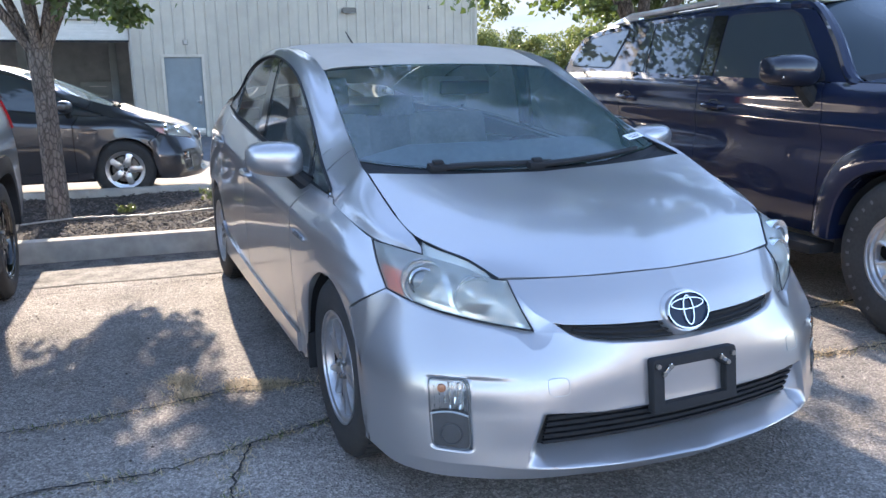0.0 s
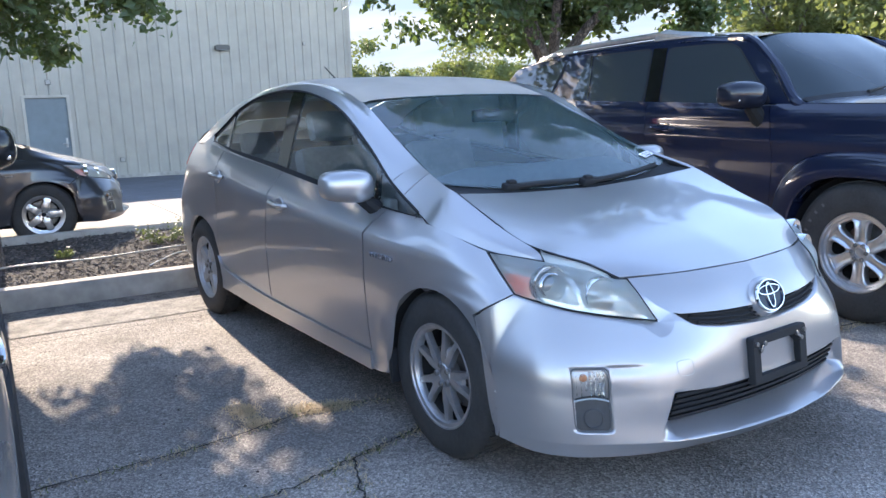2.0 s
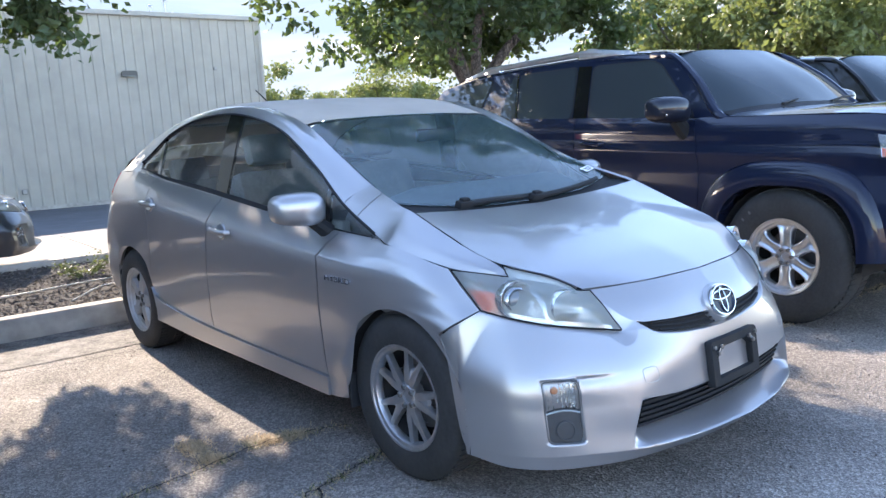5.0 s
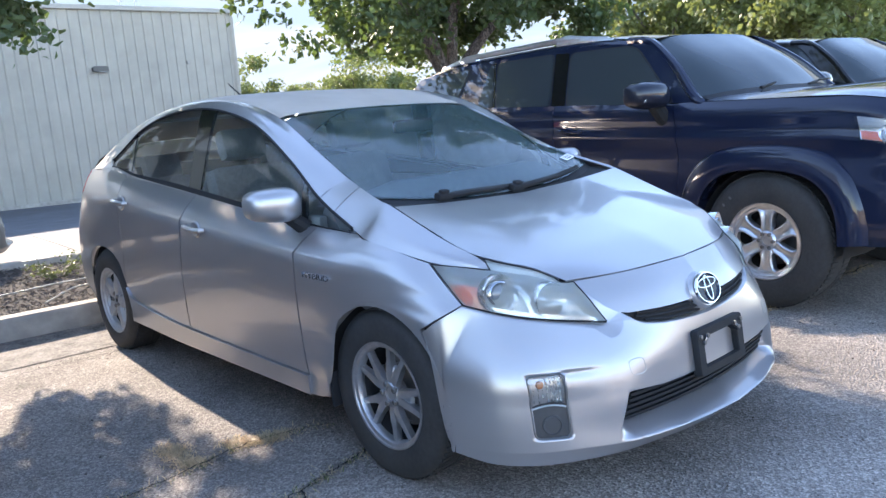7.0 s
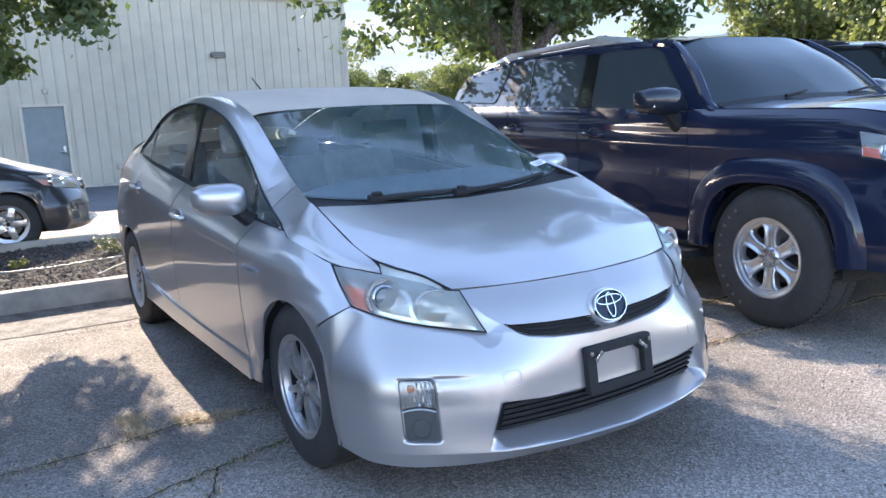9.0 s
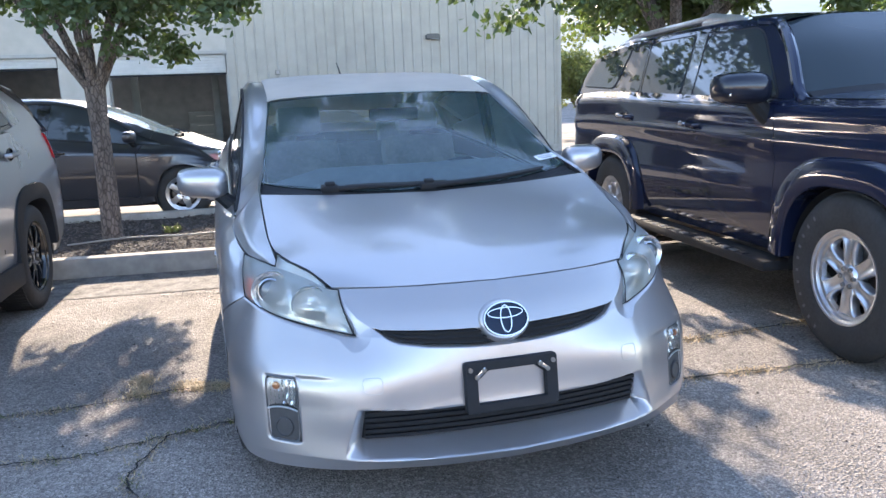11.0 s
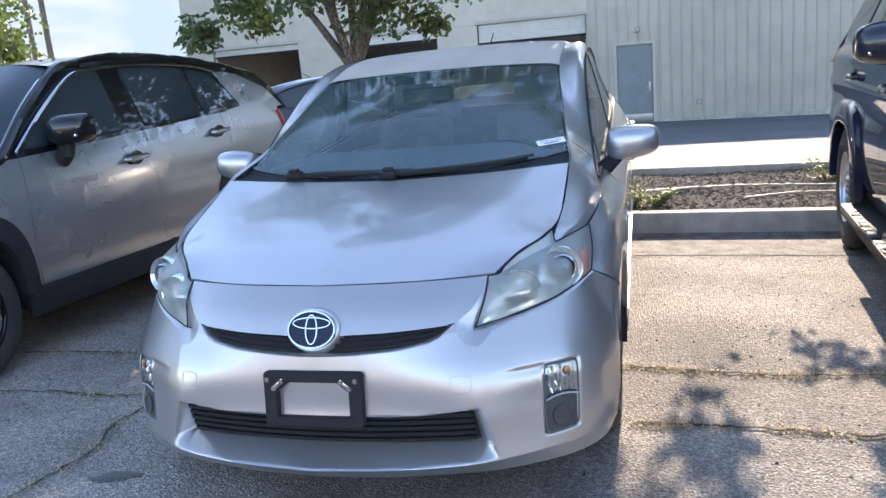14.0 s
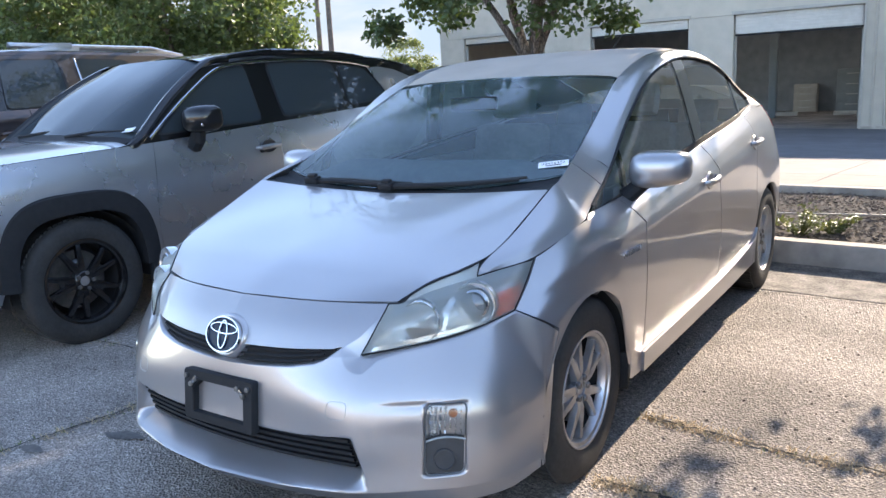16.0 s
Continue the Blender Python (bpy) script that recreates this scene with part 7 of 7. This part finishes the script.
part("beam", add_box(bmesh.new(), (-1.4, -.1, 3.6), (1.4, .1, 3.75), .02), TRIM, lf)
wl = thing("wall_lamp", Matrix.Translation((5.87, BY - .04, 3.24)), "small dark bulkhead lamp on the siding", "lamp")
part("housing", add_prism(bmesh.new(), [(-.22, -.06), (.22, -.06), (.22, .05), (.17, .09), (-.17, .09), (-.22, .05)], 0, .13, Matrix.Rotation(radians(90), 4, "X")), LAMPBODY, wl)
part("glass", add_box(bmesh.new(), (-.18, -.11, -.075), (.18, -.02, -.061), .005), LAMPGREY, wl)
for x, z, s in ((.93, 2.27, .07), (2.65, .045, .07), (8.6, 3.4, .05)):
    b = thing("outlet_box", Matrix.Translation((x, BY - .04, z)), "small grey outlet box on the wall", "box", "wall boxes")
    part("box", add_box(bmesh.new(), (-s, -.06, -s), (s, 0, s), .012), LAMPBODY, b)
    part("cover", add_box(bmesh.new(), (-s * .8, -.075, -s * .8), (s * .8, -.06, s * .9), .006), TRIM, b)
for x, h in ((7.6, .55), (8.1, .75), (8.35, .35)):
    p = thing("roof_vent", Matrix.Translation((x, BY + 2.2, BTOP + .04)), "thin metal vent pipe on the roof", "pipe", "roof vents")
    part("pipe", add_tube(bmesh.new(), [(0, 0, 0), (0, 0, h)], .035, 10), LEADPIPE, p)
    part("cap", add_lathe(bmesh.new(), [(.02, h - .02), (.08, h), (.06, h + .05), (0, h + .07)], 14), LEADPIPE, p)
rr = thing("roof_conduit", Matrix.Translation((8.0, BY + 2.1, BTOP + .04)), "metal conduit run on the roof", "pipe")
part("run", add_tube(bmesh.new(), [(-1.2, 0, .3), (1.4, 0, .34)], .025, 8), LEADPIPE, rr)
for x in (-1.0, 0, 1.2):
    part("support", add_tube(bmesh.new(), [(x, 0, 0), (x, 0, .32)], .02, 6), LEADPIPE, rr)


# ---- trees ----
def tree(name, at, label, height, spread, fork, trunk_r, leaves, leaf, seed, low=.0, lean=(0, 0), leaf_mat=None, category="tree", skirt=0, dome=(0, 0, 0), side_clumps=(), front=-99, open_side=(99, 0), thin=(-99, 0, 0), underside=()):
    """Tapered trunk, forking limbs, and a crown of single leaves in uneven clumps."""
    r = random.Random(seed)
    t = thing(name, Matrix.Translation(at), label, category)
    bm = bmesh.new()
    top = Vector((lean[0], lean[1], fork))
    pts = [(0, 0, -.1), (0, 0, .06), (lean[0] * .3, lean[1] * .3, fork * .35), (lean[0] * .7, lean[1] * .7, fork * .75), tuple(top)]
    add_tube(bm, pts, [trunk_r * 1.35, trunk_r * 1.12, trunk_r * .98, trunk_r * .92, trunk_r * 1.05], 16)
    for v in bm.verts:
        k = 1 + .07 * noise.noise((v.co.x * 25, v.co.y * 25, v.co.z * 5 + seed)) + .05 * noise.noise((v.co.x * 8, v.co.y * 8, v.co.z * 20))
        v.co.x, v.co.y = v.co.x * k, v.co.y * k
    part("trunk", bm, BARK, t, "rough grey-brown bark")
    ends = []
    nl = 7
    for i in range(nl):
        a = 2 * math.pi * i / nl + r.uniform(-.3, .3)
        reach, rise = spread * r.uniform(.55, .85), (height - fork) * r.uniform(.28, .8)
        p = [top + Vector((math.cos(a) * trunk_r * .3, math.sin(a) * trunk_r * .3, -.05))]
        for k in range(1, 6):
            f = k / 5
            p.append(top + Vector((math.cos(a + .25 * math.sin(3 * f + i)) * reach * f ** .85, math.sin(a + .25 * math.sin(3 * f + i)) * reach * f ** .85, rise * f ** .9 + .06 * r.uniform(-1, 1))))
        bm = add_tube(bmesh.new(), p, [trunk_r * q for q in (.52, .40, .30, .21, .13, .05)], 8)
        lo = part("limb", bm, BARK, t)
        ends += [(q, .3 + .5 * k / 5) for k, q in enumerate(p) if k >= 2]
        for k in (2, 3, 4):
            for _ in range(2):
                d = Vector((r.uniform(-1, 1), r.uniform(-1, 1), r.uniform(-.2, .9))).normalized() * spread * r.uniform(.25, .42)
                bm = add_tube(bmesh.new(), [p[k], p[k] + d * .5 + Vector((0, 0, .04)), p[k] + d], [trunk_r * .16, trunk_r * .1, trunk_r * .03], 5)
                part("twig", bm, BARK, lo)
                ends += [(p[k] + d * .6, .5), (p[k] + d, .6)]
    # clumps: about the limbs, and a rough dome over them
    clumps = [(q, s * spread * .36) for q, s in ends]
    for _ in range(46):
        a, f = r.uniform(0, 6.283), r.uniform(.1, 1) ** .6
        h = fork + low + (height - fork - low) * r.uniform(0, 1)
        env = math.sin(math.pi * min(.97, max(.10, (h - fork - low) / (height - fork - low) * .82 + .15))) ** .55
        clumps.append((Vector((math.cos(a) * spread * f * env + lean[0], math.sin(a) * spread * f * env + lean[1], h)), spread * r.uniform(.15, .3)))
    for _ in range(skirt):
        a, f = r.uniform(0, 6.283), r.uniform(.55, 1.02)
        clumps.append((Vector((math.cos(a) * spread * f + lean[0], math.sin(a) * spread * f + lean[1], fork + low + r.uniform(.05, .8))), spread * r.uniform(.12, .22)))
    for _ in range(dome[0]):                   # upper crown, wider than the lower
        a, f = r.uniform(0, 6.283), r.uniform(.1, 1.0) ** .6
        clumps.append((Vector((math.cos(a) * dome[1] * f + lean[0], math.sin(a) * dome[1] * f + lean[1], dome[2] + (height - .2 - .5 * f - dome[2]) * r.random() ** 1.7)), dome[1] * r.uniform(.14, .24)))
    for count, bx, by, bz in side_clumps:            # leaf clumps to one side; the first pear's are unseen, added to block sun
        clumps += [(Vector((bx + r.gauss(0, .55), r.gauss(by, .5), r.uniform(bz - .5, bz + .55))), r.uniform(.40, .62)) for _ in range(count)]
    verts, faces = [], []
    lowest = fork + low - .15
    for _ in range(leaves):
        c, s = clumps[r.randrange(len(clumps))]
        o = Vector((r.gauss(0, .5), r.gauss(0, .5), r.gauss(0, .38)))
        p = c + (o if o.length < .85 else o * (r.uniform(.3, .85) / o.length)) * s
        if p.z < lowest + .22 * noise.noise((p.x * 1.7, p.y * 1.7, seed)) or p.y < front + .5 * noise.noise((p.x * 1.3, p.z * 1.3, seed)) or (p.x > open_side[0] and p.z < open_side[1] + .3 * noise.noise((p.x * 2, p.y * 2, seed))):
            continue
        if underside and p.z - .5 * p.y < np.interp(p.x - .079 * p.y, [u[0] for u in underside], [u[1] for u in underside]) + .16 * noise.noise((p.x * 3.1, p.z * 3.1, seed)):
            continue                           # ragged lower edge, cut along the sun's slope to place its shadow
        # gaps along the sun's slope, shaped to dapple the ground
        if p.x < thin[0] and thin[1] < p.z < thin[2] and noise.noise(((p.x - .11 * p.y) * 1.9, (p.z - .5 * p.y) * 1.9, seed)) > -.06:
            continue
        d = Vector((r.uniform(-1, 1), r.uniform(-1, 1), r.uniform(-1.1, .25))).normalized()
        w = d.cross(Vector((r.uniform(-1, 1), r.uniform(-1, 1), r.uniform(-.3, 1)))).normalized()
        ln = leaf * r.uniform(.65, 1.25)
        nn = d.cross(w) * ln * .12
        b = len(verts)
        verts += [tuple(q) for q in (p, p + d * ln * .45 + w * ln * .36 + nn, p + d * ln * 1.05, p + d * ln * .45 - w * ln * .36 + nn)]
        faces += [(b, b + 1, b + 2), (b, b + 2, b + 3)]
    me = bpy.data.meshes.new("crown")
    me.from_pydata(verts, [], faces)
    me.materials.append(leaf_mat or LEAF)
    cr = new("crown", me)
    cr.parent, cr["label"], cr["kind"] = t, "dense green leaves", "stuff"
    return t


tree("pear_tree", (-1.93, 5.98, .08), "ornamental pear tree with forked trunk in the bed", 6.6, 1.75, 1.46, .090, 122000, .075, 3, .34, skirt=8, dome=(90, 3.0, 2.7), side_clumps=((60, 2.5, -.1, 4.1), (12, 1.0, -.1, 3.1), (22, 2.5, -.1, 3.5), (11, .7, .8, 2.65)), underside=((-3, 1.62), (.55, 1.62), (.68, 1.38), (1.06, 1.42), (1.12, 1.85), (1.17, 2.2), (1.45, 2.2), (1.6, 1.9), (4, 1.9)), front=-1.45, open_side=(1.95, 3.02))
tree("pear_tree", (3.66, 5.7, .08), "broad ornamental pear tree in the bed", 6.2, 2.35, 1.62, .14, 76000, .088, 8, .36, lean=(.42, 0), skirt=14, dome=(44, 2.5, 3.1), side_clumps=((3, -1.5, -.1, 2.1),), front=-1.9, thin=(-1.15, 1.95, 3.1))
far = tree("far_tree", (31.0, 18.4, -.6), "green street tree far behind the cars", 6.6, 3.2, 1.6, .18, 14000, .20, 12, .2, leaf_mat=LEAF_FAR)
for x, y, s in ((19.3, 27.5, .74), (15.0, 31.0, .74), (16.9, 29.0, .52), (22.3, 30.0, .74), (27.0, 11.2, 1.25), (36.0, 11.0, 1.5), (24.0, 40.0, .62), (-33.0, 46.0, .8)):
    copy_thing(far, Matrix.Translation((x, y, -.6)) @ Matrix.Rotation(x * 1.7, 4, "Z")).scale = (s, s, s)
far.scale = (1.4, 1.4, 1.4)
near = tree("street_tree", (-18.6, 15.0, -.6), "dark green street tree behind the parked cars", 8.2, 4.4, 1.5, .2, 30000, .17, 21, .1, leaf_mat=LEAF_MID)
for x, y, s in ((-27.0, 16.5, 1.1), (-37.0, 20.0, 1.3)):
    copy_thing(near, Matrix.Translation((x, y, -.6)) @ Matrix.Rotation(x, 4, "Z")).scale = (s, s, s)


def bush(at, seed, size, nm="weed_bush", lab="small green weed bush at the kerb"):
    r = random.Random(seed)
    t = thing(nm, Matrix.Translation(at), lab, "weed", "weeds in the bed")
    for k in range(11):
        d = Vector((r.uniform(-1.3, 1.3), r.uniform(-1.0, 1.0), .75)).normalized() * size * r.uniform(.6, 1.1)
        st = part("stem", add_tube(bmesh.new(), [(0, 0, -.02), d * .5, d], [.006, .004, .002], 5), WEED, t)
        bm = bmesh.new()
        for _ in range(34):
            p = d * r.uniform(.25, 1.05) + Vector((r.gauss(0, .05), r.gauss(0, .05), r.gauss(0, .03))) * size * 2.2
            a = Vector((r.uniform(-1, 1), r.uniform(-1, 1), r.uniform(-.4, .6))).normalized() * .03
            w = a.cross(Vector((r.uniform(-1, 1), r.uniform(-1, 1), 1))).normalized() * .011
            bm.faces.new([bm.verts.new(q) for q in (p, p + a * .5 + w, p + a, p + a * .5 - w)])
        part("leaves", bm, WEED, st, smooth=False)
    return t


bush(KERB @ Vector((-.62, 1.75, .08)), 2, .34), bush(KERB @ Vector((.80, .60, .08)), 4, .27), bush(KERB @ Vector((.98, .78, .08)), 14, .20), bush(KERB @ Vector((-1.55, 1.45, .08)), 6, .13), bush(KERB @ Vector((2.45, 1.9, .08)), 7, .25)


# ---- distance ----
# unseen wall, added so the bumper mirrors a warm sunlit surface
solo("reflection_wall", add_box(bmesh.new(), (-45, -27.0, -.1), (45, -26.7, 4.6), .02), STUCCO, "unseen plain cream wall added for warm reflections", "wall", kind="structure")


def pole(at, h, arms, nm, lab):
    p = thing(nm, Matrix.Translation(at), lab, "pole")
    part("shaft", add_tube(bmesh.new(), [(0, 0, 0), (0, 0, h)], [.15, .10], 10), POLEWOOD, p)
    for z in arms:
        part("cross_arm", add_box(bmesh.new(), (-.9, -.06, z - .06), (.9, .06, z + .06), .01), POLEWOOD, p)
        for x in (-.8, -.3, .3, .8):
            part("insulator", add_lathe(bmesh.new(), [(.03, z + .06), (.05, z + .10), (.03, z + .18), (0, z + .2)], 8, Matrix.Translation((x, 0, 0))), LAMPGREY, p)
    return p


pole((-27.5, 31.0, -.6), 11.0, (8.6, 9.8), "utility_pole", "wooden utility pole with cross arms")
pole((-24.5, 28.5, -.6), 12.0, (), "utility_pole", "plain dark utility pole")
pole((24.0, 78.0, -.6), 9.5, (8.6,), "utility_pole", "distant wooden utility pole far behind")
for k in range(4):
    a, b = Vector((-27.5 - .8 + .5 * k, 31, 8.2 + .4 * (k % 2))), Vector((-75, 52, 8.8 + .4 * (k % 2)))
    pts = [a.lerp(b, t) - Vector((0, 0, 1.2 * 4 * t * (1 - t))) for t in span(0, 1, 14)]
    solo("overhead_wire", add_tube(bmesh.new(), pts, .014, 5), DARK, "thin black overhead power wire", "wire", "overhead wires")
fb = thing("far_building", Matrix.Translation((62, 34, -.6)), "low grey building behind distant trees", "building")
part("wall", add_box(bmesh.new(), (-9, 0, 0), (12, 10, 6.2), .05), TRIM, fb, smooth=False)
part("roof", add_box(bmesh.new(), (-9.4, -.4, 6.2), (12.4, 10.4, 6.7), .05), LAMPGREY, fb, smooth=False)
for x in (-6, -2, 2, 6, 10):
    w = part("window", add_box(bmesh.new(), (x - 1, -.08, 2.0), (x + 1, -.003, 3.4), .02), TINTED, fb)
    part("sill", add_box(bmesh.new(), (x - 1.1, -.18, 1.9), (x + 1.1, -.003, 1.99), .02), LAMPGREY, w)


# ---- the far sky low over the roofs: pale blue with thin wisps, below the sun ----
HIGH = bpy.data.materials.new("hazy_low_sky")
HIGH.use_nodes = True
n, l = HIGH.node_tree.nodes, HIGH.node_tree.links
n.remove(n["Principled BSDF"])
em, tc, mp, ns, rp = n.new("ShaderNodeEmission"), n.new("ShaderNodeTexCoord"), n.new("ShaderNodeMapping"), n.new("ShaderNodeTexNoise"), n.new("ShaderNodeValToRGB")
mp.inputs["Scale"].default_value = (.022, .022, .11)
ns.inputs["Scale"].default_value, ns.inputs["Detail"].default_value, ns.inputs["Distortion"].default_value = 1.0, 7, .8
rp.color_ramp.elements[0].position, rp.color_ramp.elements[0].color = .40, (.128, .176, .235, 1)
rp.color_ramp.elements[1].position, rp.color_ramp.elements[1].color = .66, (.185, .212, .240, 1)
l.new(tc.outputs["Object"], mp.inputs[0]), l.new(mp.outputs[0], ns.inputs[0]), l.new(ns.outputs[0], rp.inputs[0])
l.new(rp.outputs[0], em.inputs[0]), l.new(em.outputs[0], n["Material Output"].inputs[0])
bm = bmesh.new()
ring = [[bm.verts.new((170 * math.sin(a), 170 * math.cos(a), z)) for z in (-6, 12, 34, 58)] for a in span(radians(-85), radians(85), 48)]
for a, b in zip(ring, ring[1:]):
    for k in range(3):
        bm.faces.new((a[k], a[k + 1], b[k + 1], b[k]))
solo("sky_backdrop", bm, HIGH, "pale blue hazy sky with thin wisps of cloud", "sky", kind="structure")
